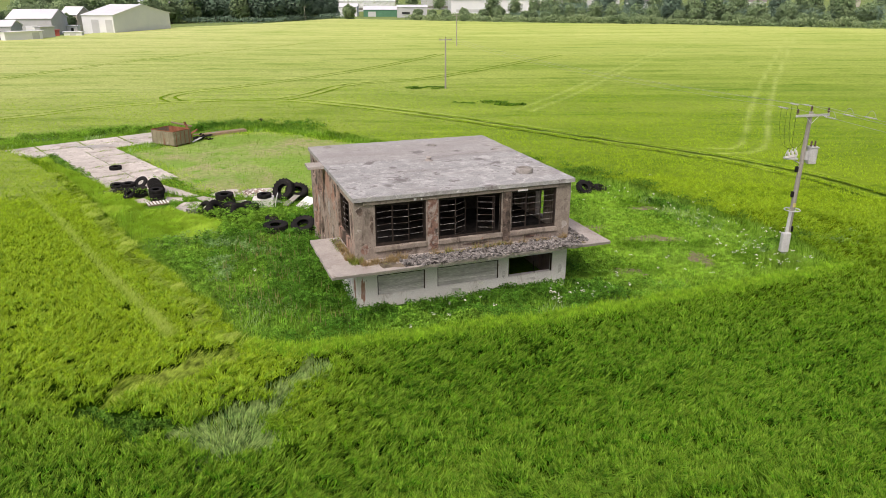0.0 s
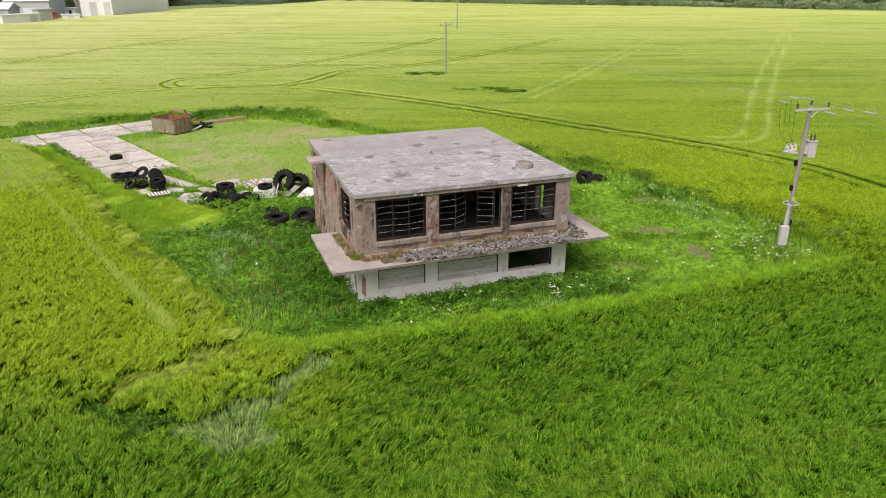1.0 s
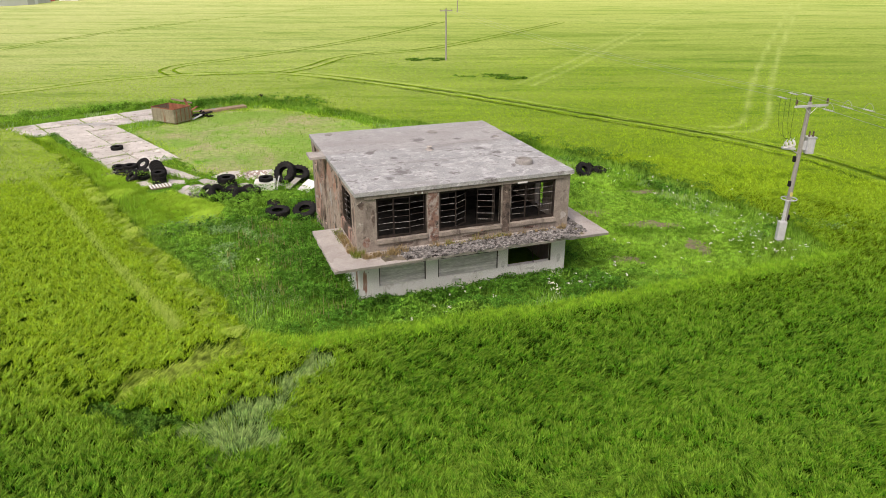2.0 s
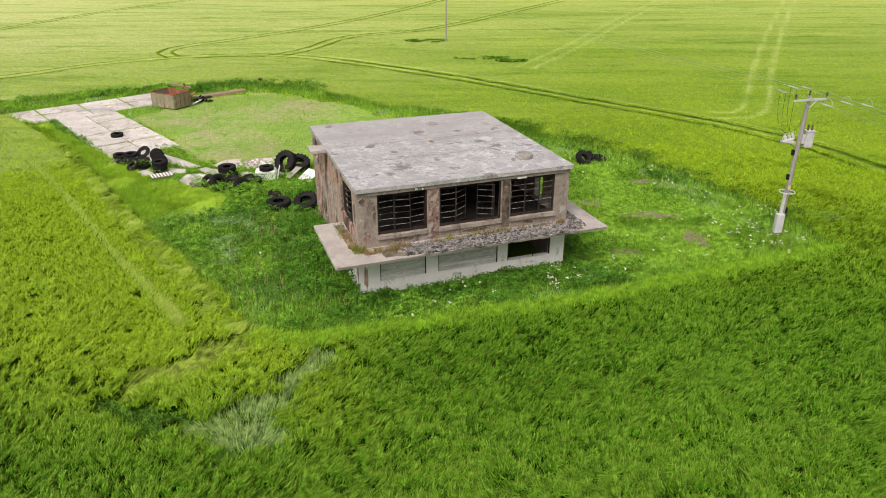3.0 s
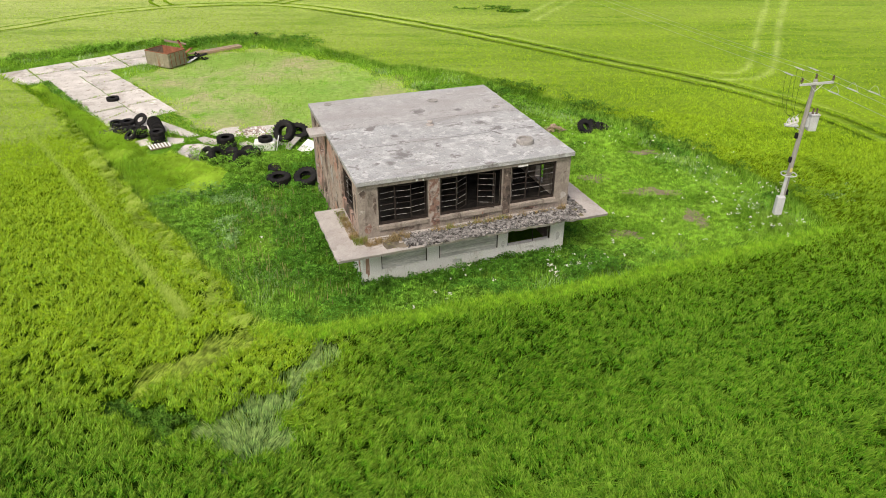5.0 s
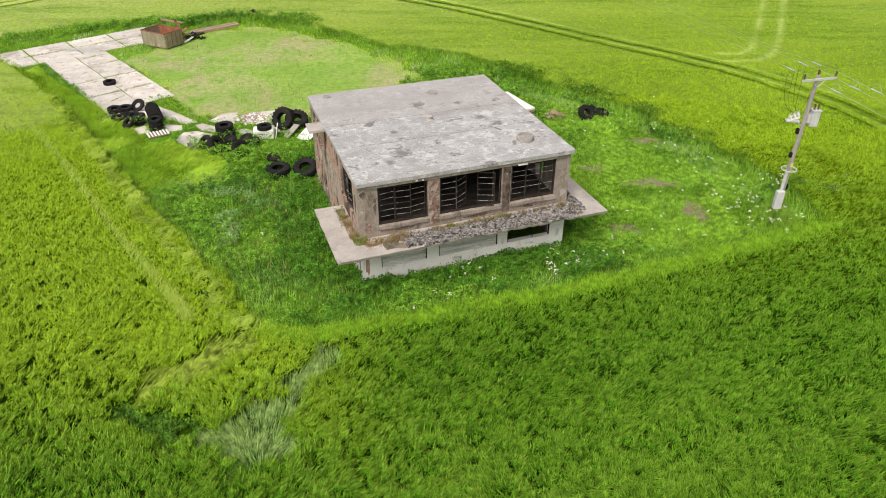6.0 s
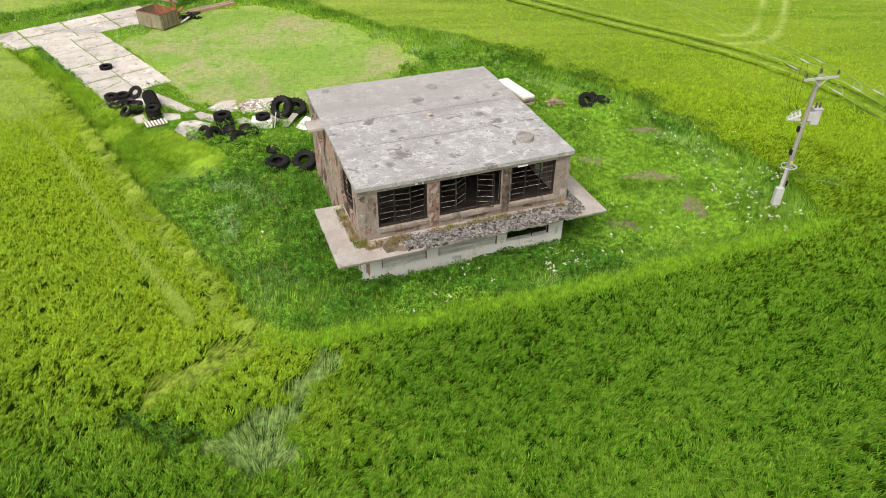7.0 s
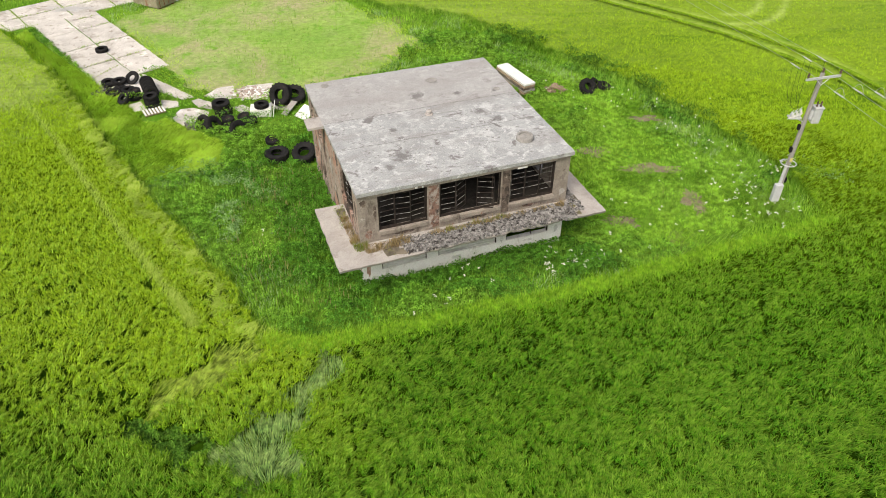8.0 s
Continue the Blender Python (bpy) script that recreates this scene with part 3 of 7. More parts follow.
# the bed of the crop: near by a sheet coloured as shaded stalks, the closed canopy farther off, sunk along the
# wheelings
def bed(name, near, far, step, columns, low, material, label, lumps):
    count = int(math.log(far / near) / math.log(step)) + 2
    radii = near * step ** np.arange(count)
    angles = np.radians(np.linspace(26, 154, columns))
    R, A = np.meshgrid(radii, angles, indexing="ij")
    px, py = (R * np.cos(A)).ravel(), (R * np.sin(A)).ravel()
    track = wheeling(px, py)
    deep = np.clip((0.75 - track) / 0.5, 0, 1)
    pressed = None
    if near > 20:
        pressed = 0.75 * np.clip((0.4 - wheeling(px, py, FAINT_RUTS)) / 0.35, 0, 1) + 0.45 * np.clip((0.6 - wheeling(px, py, FLATTENED)) / 0.5, 0, 1)
        pressed = np.clip(pressed, 0, 1) * (0.25 + clouds(px, py, 3.5, 12))
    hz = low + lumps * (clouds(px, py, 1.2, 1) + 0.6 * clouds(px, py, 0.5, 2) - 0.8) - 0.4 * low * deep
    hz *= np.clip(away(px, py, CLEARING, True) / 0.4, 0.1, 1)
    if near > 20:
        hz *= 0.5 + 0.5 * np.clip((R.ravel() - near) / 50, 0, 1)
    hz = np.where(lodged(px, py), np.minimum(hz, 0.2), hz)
    hz = np.where(lodged(px, py, (GAP_WEST,)), 0.06, hz)
    ids = np.arange(R.size).reshape(R.shape)
    quads = np.stack([ids[:-1, :-1], ids[1:, :-1], ids[1:, 1:], ids[:-1, 1:]], -1).reshape(-1, 4)
    keep = crop_cover(px[quads].mean(1), py[quads].mean(1))
    ob = raw_mesh(name, np.stack([px, py, hz], 1), quads[keep].ravel(), 4, material, pressed)
    tagged(ob, label, "crop", kind="stuff")


bed("barley_bed", 8, 54, 1.0125, 330, 0.4, CROP_BED, "dark sheet below the barley ears, shade between stalks in its colour", 0.1)
bed("barley_canopy", 51, 450, 1.005, 520, 0.55, CANOPY, "closed yellow-green barley canopy with wheel tracks, paled for haze", 0.16)


def spread(n, near, far, half=62, power=1.0):
    """Points of the field in a fan, thinning out with distance."""
    s = rng.random(n)
    r = near * (far / near) ** s if power == 1 else (near ** (1 - power) + s * (far ** (1 - power) - near ** (1 - power))) ** (1 / (1 - power))
    a = np.radians(90 + (rng.random(n) * 2 - 1) * half)
    return r * np.cos(a), r * np.sin(a)


def barley(n, near, far, half, size, power, low, gaps, holes=False):
    x, y = spread(n, near, far, half, power)
    ok = crop_cover(x, y) & ~lodged(x + rng.normal(0, 0.16, len(x)), y + rng.normal(0, 0.16, len(x)))
    track = wheeling(x, y)
    ok &= (track > 0.42) & ((wheeling(x, y, FAINT_RUTS) > 0.4) | (rng.random(len(x)) < 0.3)) & (away(x, y, TRACK_NEAR) > 0.16)
    tuft = 0.52 * clouds(x, y, 0.11 * size, 4) + 0.3 * clouds(x, y, 0.24 * size, 14) + 0.18 * clouds(x, y, 0.6, 7)
    ok &= rng.random(len(x)) < np.clip(gaps * (tuft - 0.33 + 0.2 * np.clip((-8 - x) / 6, 0, 1) * np.clip((y - 24) / 7, 0, 1)), 0.04, 1)
    if holes:
        worn = np.clip((-6 - x) / 8, 0, 1) * np.clip((40 - y) / 8, 0, 1)
        ok &= clouds(x, y, 0.4, 8) < 0.95 - 0.1 * worn
    x, y, tuft, track = x[ok], y[ok], tuft[ok], track[ok]
    n = len(x)
    wind = radians(62) + (clouds(x, y, 7, 5) - 0.5) * 2.4 + (clouds(x, y, 0.5, 6) - 0.5) * 3.2 + rng.normal(0, 0.8, n)
    h = 0.06 + 0.17 * rng.random(n) * np.where(track < 0.7, 0.75, 1)
    tagged(blades("barley", x, y, low - 0.08 + 0.5 * tuft, h, (0.08 + 0.18 * rng.random(n)) * size ** 0.5, wind, 0.042 * size * (0.6 + 0.8 * rng.random(n)), CROP, False),
           "wind-combed green barley with pale awns", "crop", kind="stuff")


barley(1350000, 15, 60, 50, 1.0, 0.9, 0.4, 4.2, True)
barley(300000, 52, 120, 46, 0.95, 2.4, 0.46, 6.0)
# the paler ears that stand out of the crop
x, y = spread(260000, 15, 58, 50, 0.9)
ok = crop_cover(x, y) & ~lodged(x, y) & (wheeling(x, y) > 0.4) & (away(x, y, TRACK_NEAR) > 0.25)
tuft = 0.52 * clouds(x, y, 0.11, 4) + 0.3 * clouds(x, y, 0.24, 14) + 0.18 * clouds(x, y, 0.6, 7)
ok &= rng.random(len(x)) < np.clip(5.5 * (tuft - 0.47), 0.0, 1) * (0.5 + 0.9 * clouds(x, y, 4.0, 17))
x, y, tuft = x[ok], y[ok], tuft[ok]
n = len(x)
wind = radians(55) + (clouds(x, y, 7, 5) - 0.5) * 2.2 + (clouds(x, y, 0.8, 6) - 0.5) * 1.8 + rng.normal(0, 0.35, n)
tagged(blades("barley_ears", x, y, 0.46 + 0.42 * tuft, 0.06 + 0.1 * rng.random(n), 0.14 + 0.2 * rng.random(n), wind, 0.035 + 0.03 * rng.random(n), EAR, False),
       "pale nodding barley ears with long awns", "crop", kind="stuff")
# pale bent stalks along the old wheel track beside the clearing
xs, ys = [], []
for (ax, ay), (bx, by) in zip(TRACK_NEAR, TRACK_NEAR[1:]):
    s = rng.random(2200)
    xs.append(ax + (bx - ax) * s), ys.append(ay + (by - ay) * s)
x, y = np.concatenate(xs), np.concatenate(ys)
ok = rng.random(len(x)) < clouds(x, y, 2.0, 15) + 0.2
x, y = x[ok] + rng.normal(0, 0.16, ok.sum()), y[ok] + rng.normal(0, 0.16, ok.sum())
h = 0.1 + 0.2 * rng.random(len(x))
tagged(blades("bent_barley", x, y, np.full(len(x), 0.62), h, 0.1 + 0.25 * rng.random(len(x)), radians(30) + rng.normal(0, 0.6, len(x)), 0.025 + 0.02 * rng.random(len(x)), BENT, False),
       "pale bent barley along an old wheel track", "crop", kind="stuff")

# ears leaning out along the crop's front edge, the lit crest put into a brighter green
xs, ys = [], []
front = CLEARING[:11]
for (ax, ay), (bx, by) in zip(front, front[1:]):
    s = rng.random(int(300 * math.hypot(bx - ax, by - ay)))
    xs.append(ax + (bx - ax) * s), ys.append(ay + (by - ay) * s)
x, y = np.concatenate(xs), np.concatenate(ys)
x, y = x + rng.normal(0.15, 0.25, len(x)), y - 0.35 + rng.normal(0, 0.3, len(x))
tagged(blades("edge_barley", x, y, 0.55 + 0.2 * clouds(x, y, 0.6, 75), 0.1 + 0.15 * rng.random(len(x)), 0.12 + 0.2 * rng.random(len(x)), radians(100) + rng.normal(0, 0.5, len(x)), 0.03 + 0.03 * rng.random(len(x)), CREST, False),
       "ears leaning out along the crop's edge, lit brightness in their colour", "crop", kind="stuff")


# stalks of the crop's outermost row, seen from the clearing
xs, ys = [], []
for (ax, ay), (bx, by) in zip(CLEARING, CLEARING[1:] + CLEARING[:1]):
    long_ = math.hypot(bx - ax, by - ay)
    s = rng.random(int(230 * long_))
    ox, oy = rng.normal(0.12, 0.17, len(s)), (clouds(ax + (bx - ax) * s, ay + (by - ay) * s, 1.1, 3) - 0.5) * 0.7
    xs.append(ax + (bx - ax) * s + (by - ay) / long_ * (ox - oy)), ys.append(ay + (by - ay) * s - (bx - ax) / long_ * (ox - oy))
x, y = np.concatenate(xs), np.concatenate(ys)
ok = (y < 66) | (x > -27)
x, y = x[ok], y[ok]
h = rng.uniform(0.45, 0.85, len(x)) * (0.7 + 0.4 * clouds(x, y, 0.8, 76))
tagged(blades("edge_stalks", x, y, np.zeros(len(x)), h, h * rng.uniform(0.05, 0.4, len(x)), radians(40) + rng.normal(0, 0.9, len(x)), rng.uniform(0.03, 0.055, len(x)), STALK, False),
       "upright green barley stalks along the crop's cut edge", "crop", kind="stuff")
# pale broken ears along the nearer wheel track and along the clearing's western rim
for line_, n, wide in ((TRACK_FRONT, 5600, 0.42), (RIM_WEST, 17000, 0.3)):
    total = sum(math.hypot(bx - ax, by - ay) for (ax, ay), (bx, by) in zip(line_, line_[1:]))
    xs, ys = [], []
    for (ax, ay), (bx, by) in zip(line_, line_[1:]):
        s = rng.random(int(n * math.hypot(bx - ax, by - ay) / total))
        xs.append(ax + (bx - ax) * s), ys.append(ay + (by - ay) * s)
    x, y = np.concatenate(xs), np.concatenate(ys)
    x, y = x + rng.normal(0, wide, len(x)), y + rng.normal(0, wide, len(x))
    ok = rng.random(len(x)) < np.clip(2.6 * (clouds(x, y, 0.35, 18) - 0.3), 0.05, 1) * (0.4 + clouds(x, y, 2.2, 19))
    x, y = x[ok], y[ok]
    tagged(blades("bent_barley", x, y, 0.6 + 0.18 * clouds(x, y, 0.35, 18), 0.04 + 0.12 * rng.random(len(x)), 0.18 + 0.28 * rng.random(len(x)), radians(-20) + (clouds(x, y, 0.8, 16) - 0.5) * 5 + rng.normal(0, 0.4, len(x)), 0.025 + 0.03 * rng.random(len(x)), EAR if line_ is TRACK_FRONT else BENT, False),
           "pale bent barley along an old wheel track", "crop", kind="stuff")


def ribbon(line, width, z, material, label):
    """A narrow uneven strip laid along a wheel track."""
    bm = bmesh.new()
    last = None
    for (ax, ay), (bx, by) in zip(line, line[1:]):
        length = math.hypot(bx - ax, by - ay)
        nx, ny = -(by - ay) / length, (bx - ax) / length
        for k in range(int(length / 0.8) + 1):
            s = k * 0.8 / length
            x, y = ax + (bx - ax) * s, ay + (by - ay) * s
            w = width * (0.6 + 0.8 * abs(noise.noise((x * 0.6, y * 0.6, 2))))
            o = 0.12 * noise.noise((x * 0.5, y * 0.5, 8))
            row = [bm.verts.new((x + nx * (o - w / 2), y + ny * (o - w / 2), z)), bm.verts.new((x + nx * (o + w / 2), y + ny * (o + w / 2), z))]
            if last:
                bm.faces.new((last[0], row[0], row[1], last[1]))
            last = row
    tagged(part("wheel_track", bm, material), label, "track", kind="stuff")


# strips just above the sunken ruts, coloured as the shade inside them
RUT_SHADE = surface("shaded_rut", (0.115, 0.215, 0.01), (0.18, 0.3, 0.02), 0.6, 4, 0.95, 0.3, gloss=0.0)
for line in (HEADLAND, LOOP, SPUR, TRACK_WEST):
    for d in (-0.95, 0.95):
        ribbon(offset(line, d), 0.6, 0.47, RUT_SHADE, "dark strip over a tractor wheel rut, the rut's shade in its colour")
for cx_, cy_, rx_, ry_ in ((-2.5, 115.5, 3.6, 1.6), (5.5, 99.5, 4.2, 1.3), (9.5, 97.5, 2.5, 0.8)):
    n = 2600
    a, d = rng.random(n) * 2 * math.pi, rng.random(n) ** 0.5
    x, y = cx_ + rx_ * d * np.cos(a), cy_ + ry_ * d * np.sin(a)
    ok = clouds(x, y, 1.2, 60) > 0.45
    tagged(leaves("field_weeds", x[ok], y[ok], 0.35 + 0.35 * rng.random(ok.sum()), rng.uniform(0.15, 0.35, ok.sum()), FIELD_WEED, 0.5), "dark weeds in a bare spot of the field", "weeds", kind="stuff")

# ---- the derelict control tower ----
TURN_TOWER = 19.7
tower = thing("control_tower", pose(-4.18, 31.6, 0, 0, 0, TURN_TOWER), "derelict two-storey concrete airfield control tower with a flat roof", "building")
WIDE, DEEP = 11.6, 12.3
FRONT_HOLES = [(1.03, 3.6, 3.45, 5.55), (4.25, 7.63, 3.45, 5.55), (8.15, 10.72, 3.45, 5.55)]
LOW_HOLES = [(1.05, 3.52, 0.9, 1.95), (4.18, 7.55, 0.9, 1.95), (8.13, 10.7, 0.9, 1.95)]
LEFT_UP = [(1.3, 4.0, 3.45, 5.45), (8.7, 10.0, 3.9, 5.5), (10.6, 11.5, 4.3, 5.5)]
LEFT_LOW = [(8.5, 9.3, 1.3, 2.45), (10.9, 11.8, 1.3, 2.45), (1.6, 3.4, 0.9, 2.0)]
RIGHT_UP = [(2.45, 3.4, 3.15, 5.3)]
T = 0.3

bm = bmesh.new()
pierced(bm, (0.05, WIDE - 0.05), (2.78, 5.8), FRONT_HOLES, T, lambda u, d, z: (u, 0.08 + d, z))
part("upper_front_wall", bm, RENDERED, tower)
bm = bmesh.new()
pierced(bm, (0.05, WIDE - 0.05), (0, 2.69), LOW_HOLES, T, lambda u, d, z: (u, 0.1 + d, z))
part("lower_front_wall", bm, WHITE_WALL, tower, "flaking white-painted wall")
bm = bmesh.new()
pierced(bm, (0.08 + T, DEEP - T), (2.78, 5.8), LEFT_UP, T, lambda u, d, z: (0.05 + d, u, z))
part("upper_side_wall", bm, SIDE, tower, "streaked and stained side wall")
bm = bmesh.new()
pierced(bm, (0.1 + T, 3.9), (0, 2.78), LEFT_LOW[2:], T, lambda u, d, z: (0.05 + d, u, z))
part("lower_side_wall", bm, WHITE_WALL, tower, "flaking white side wall with bare red patches")
bm = bmesh.new()
pierced(bm, (3.9, DEEP - T), (0, 2.78), LEFT_LOW[:2], T, lambda u, d, z: (0.05 + d, u, z))
part("lower_side_wall", bm, SIDE, tower, "streaked and stained side wall")
bm = bmesh.new()
pierced(bm, (0.08 + T, DEEP - T), (0, 5.8), RIGHT_UP, T, lambda u, d, z: (WIDE - 0.05 - d, u, z))
part("far_side_wall", bm, RENDERED, tower)
bm = bmesh.new()
pierced(bm, (0.05, WIDE - 0.05), (0, 5.8), [(8.6, 9.6, 3.0, 5.05)], T, lambda u, d, z: (u, DEEP - d, z))
part("back_wall", bm, RENDERED, tower)
bm = bmesh.new()
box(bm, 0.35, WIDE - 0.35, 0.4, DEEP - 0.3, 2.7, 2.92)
part("upper_floor", bm, INSIDE_SHADE, tower, "dark littered upper floor")
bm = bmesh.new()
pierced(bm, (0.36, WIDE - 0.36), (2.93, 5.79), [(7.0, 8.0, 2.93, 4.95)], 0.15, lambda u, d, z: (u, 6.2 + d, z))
part("partition_wall", bm, INSIDE_SHADE, tower, "dark inner wall with a doorway, the room's shade in its colour")
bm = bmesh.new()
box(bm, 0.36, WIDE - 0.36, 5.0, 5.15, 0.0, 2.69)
part("partition_wall", bm, INSIDE_SHADE, tower, "dark inner wall, the room's shade in its colour")

# roof slab
bm = bmesh.new()
n_u, n_v = 40, 42
grid = {}
for i in range(n_u + 1):
    for j in range(n_v + 1):
        u, v = -0.05 + (WIDE + 0.1) * i / n_u, -0.12 + (DEEP + 0.17) * j / n_v
        rim = min(i, n_u - i, j, n_v - j) == 0
        du, dv = ((noise.noise((u * 2, v * 2, 1)) * 0.035, noise.noise((u * 2, v * 2, 5)) * 0.035) if rim else (0, 0))
        grid[i, j] = bm.verts.new((u + du, v + dv, 6.0 + 0.025 * noise.noise((u * 0.5, v * 0.5, 3)) + 0.012 * noise.noise((u * 2.5, v * 2.5, 8))))
for i in range(n_u):
    for j in range(n_v):
        bm.faces.new((grid[i, j], grid[i + 1, j], grid[i + 1, j + 1], grid[i, j + 1]))
made = bmesh.ops.extrude_face_region(bm, geom=bm.faces[:])
for v in made["geom"]:
    if isinstance(v, bmesh.types.BMVert):
        v.co.z = 5.8
part("roof", bm, ROOF, tower, "flat concrete roof slab with pale patches and dark stains")

# ledge round the upper floor
bm = bmesh.new()
outline = [(-1.5, -1.66), (13.15, -1.56), (13.12, 3.8), (WIDE - 0.04, 3.8), (WIDE - 0.04, 0.07), (0.04, 0.07), (0.04, 3.85), (-1.55, 3.85)]
pts = []
for (ax, ay), (bx, by) in zip(outline, outline[1:] + outline[:1]):
    steps = max(1, int(math.hypot(bx - ax, by - ay) / 0.13))
    for k in range(steps):
        x, y = ax + (bx - ax) * k / steps, ay + (by - ay) * k / steps
        out = y < -1 or x < -1 or x > 12.5
        bite = max(0.0, 0.55 * noise.noise((x * 1.1, 2.0, 4)) + 0.3 * noise.noise((x * 4.0, 5.0, 1)) + 0.06) * min(1, max(0, (x - 1.6) / 1.5)) * min(1, max(0, (11.9 - x) / 1.0)) if y < -1 else 0.0
        pts.append((x + (noise.noise((x * 3, y * 3, 0)) * 0.03 if out else 0), y + (noise.noise((x * 3, y * 3, 4)) * 0.045 if out else 0) + 0.42 * bite))
top = [bm.verts.new((x, y, 2.85)) for x, y in pts]
low = [bm.verts.new((x, y + (0.05 if y < -1 else 0), 2.7)) for x, y in pts]
for i in range(len(pts)):
    j = (i + 1) % len(pts)
    bm.faces.new((top[i], top[j], low[j], low[i]))
for loop in (top, low):
    bmesh.ops.triangle_fill(bm, use_beauty=True, edges=[bm.edges.get((loop[i], loop[(i + 1) % len(loop)])) for i in range(len(loop))])
part("ledge", bm, LEDGE, tower, "cracked concrete ledge jutting out over the lower floor")
bm = bmesh.new()
box(bm, -0.92, 0.03, 7.0, 8.15, 5.83, 5.97)
rough_edges(bm, 0.02)
part("canopy", bm, LEDGE, tower, "small concrete canopy slab over the side door")
bm = bmesh.new()
box(bm, 0.45, 11.2, -0.02, 0.075, 5.6, 5.8)
part("lintel_band", bm, RENDERED, tower)


def leaf_panel(wide, high, m):
    """A steel window leaf: dark stiles and rails."""
    frame_bm = bmesh.new()
    for x in (0, wide - 0.03):
        box(frame_bm, x, x + 0.03, -0.02, 0.02, 0, high)
    for z in (0, high - 0.04):
        box(frame_bm, 0.03, wide - 0.03, -0.018, 0.018, z, z + 0.04)
    leaf = part("window_leaf", frame_bm, STEEL_DARK, tower)
    leaf.matrix_basis = m
    return leaf


def leaf_bars(wide, high, leaf, rows, seed):
    """Each glazing bar under its leaf; a few are gone."""
    r = random.Random(seed)
    for k in range(1, rows):
        z = high * k / rows
        if r.random() < 0.07:
            continue
        bm = bmesh.new()
        rod(bm, Vector((0.03, 0, z + r.uniform(-0.025, 0.025))), Vector((wide - 0.03, 0, z + r.uniform(-0.025, 0.025))), 0.012, sides=5)
        part("glazing_bar", bm, STEEL_PALE, leaf)
    bm = bmesh.new()
    rod(bm, Vector((0.022, -0.024, 0.04)), Vector((0.022, -0.024, high - 0.04)), 0.011, sides=5)
    part("hinge_rod", bm, STEEL_DARK if seed % 3 else STEEL_PALE, leaf)


def steel_window(holes, leafs, to_wall, seed):
    """An opening with its frame, sill and leaves; leafs: (start, width, swing in degrees)."""
    u0, u1, z0, z1 = holes
    bm = bmesh.new()
    box(bm, u0, u0 + 0.06, 0.14, 0.22, z0, z1, to_wall)
    box(bm, u1 - 0.06, u1, 0.14, 0.22, z0, z1, to_wall)
    box(bm, u0 + 0.06, u1 - 0.06, 0.14, 0.22, z1 - 0.07, z1, to_wall)
    box(bm, u0 + 0.06, u1 - 0.06, 0.14, 0.22, z0, z0 + 0.1, to_wall)
    part("window", bm, STEEL_DARK, tower, "rusty steel window frame with its glass gone")
    for k, (start, wide, swing) in enumerate(leafs):
        m = to_wall @ Matrix.Translation((u0 + 0.06 + start, 0.18, z0 + 0.1)) @ pose(0, 0, 0, 0, 0, swing)
        high = z1 - z0 - 0.18
        leaf_bars(wide, high, leaf_panel(wide, high, m), 6, seed + k)


FACE = Matrix()
steel_window(FRONT_HOLES[0], [(0, 0.82, 3), (0.82, 0.82, -6), (1.62, 0.82, 8)], FACE, 10)
steel_window(FRONT_HOLES[1], [(0, 0.84, -2), (0.84, 0.86, 32), (2.0, 0.9, -22), (2.86, 0.62, 62)], FACE, 20)
steel_window(FRONT_HOLES[2], [(0, 0.82, 1), (0.82, 0.82, -2), (1.64, 0.8, 2)], FACE, 30)
LEFT_FACE = pose(0.05, 0, 0, 0, 0, 90) @ Matrix.Diagonal((1, -1, 1, 1))
steel_window(LEFT_UP[0], [(0, 0.85, 4), (0.85, 0.85, -8), (1.72, 0.85, 6)], LEFT_FACE, 40)
for k, hole in enumerate(LEFT_LOW[:2]):
    steel_window(hole, [(0, (hole[1] - hole[0]) - 0.12, 3)], LEFT_FACE, 50 + k)

# sills under the front windows
for u0, u1, z0, z1 in FRONT_HOLES:
    bm = bmesh.new()
    box(bm, u0 - 0.06, u1 + 0.06, -0.05, 0.3, z0 - 0.22, z0 - 0.004)
    bmesh.ops.subdivide_edges(bm, edges=[e for e in bm.edges if abs(e.verts[0].co.x - e.verts[1].co.x) > 1], cuts=14)
    softened(bm, 0.012)
    rough_edges(bm, 0.05, u0)
    part("sill", bm, RENDERED, tower, "chipped pale concrete sill")
for u0, u1 in ((3.66, 4.19), (7.69, 8.09)):
    bm = bmesh.new()
    pierced(bm, (u0, u1), (3.0, 5.6), [], 0.05, lambda u, d, z: (u, 0.07 - d, z))
    part("pier_face", bm, BRICKWORK if u0 < 5 else SOOTED_BRICK, tower, "pier with its render fallen off the brick")

# boards over the two lower windows, an open third
for u0, u1, z0, z1 in LOW_HOLES[:2]:
    z = z0
    while z < z1 - 0.05:
        bm = bmesh.new()
        h = min(0.21, z1 - z)
        box(bm, u0 + 0.01, u1 - 0.01, 0.17, 0.2, z + 0.006, z + h - 0.006)
        part("board", bm, BOARD, tower)
        z += h
for u0, u1, z0, z1 in LOW_HOLES[:2]:
    for a, b, c, d in ((u0 + 0.001, u0 + 0.05, z0 + 0.001, z1 - 0.001), (u1 - 0.05, u1 - 0.001, z0 + 0.001, z1 - 0.001), (u0 + 0.051, u1 - 0.051, z1 - 0.05, z1 - 0.001)):
        bm = bmesh.new()
        box(bm, a, b, 0.13, 0.165, c, d)
        part("board_frame", bm, STEEL_DARK, tower)
bm = bmesh.new()
u0, u1, z0, z1 = LOW_HOLES[2]
for u in (u0, u1 - 0.06):
    box(bm, u, u + 0.06, 0.16, 0.24, z0, z1)
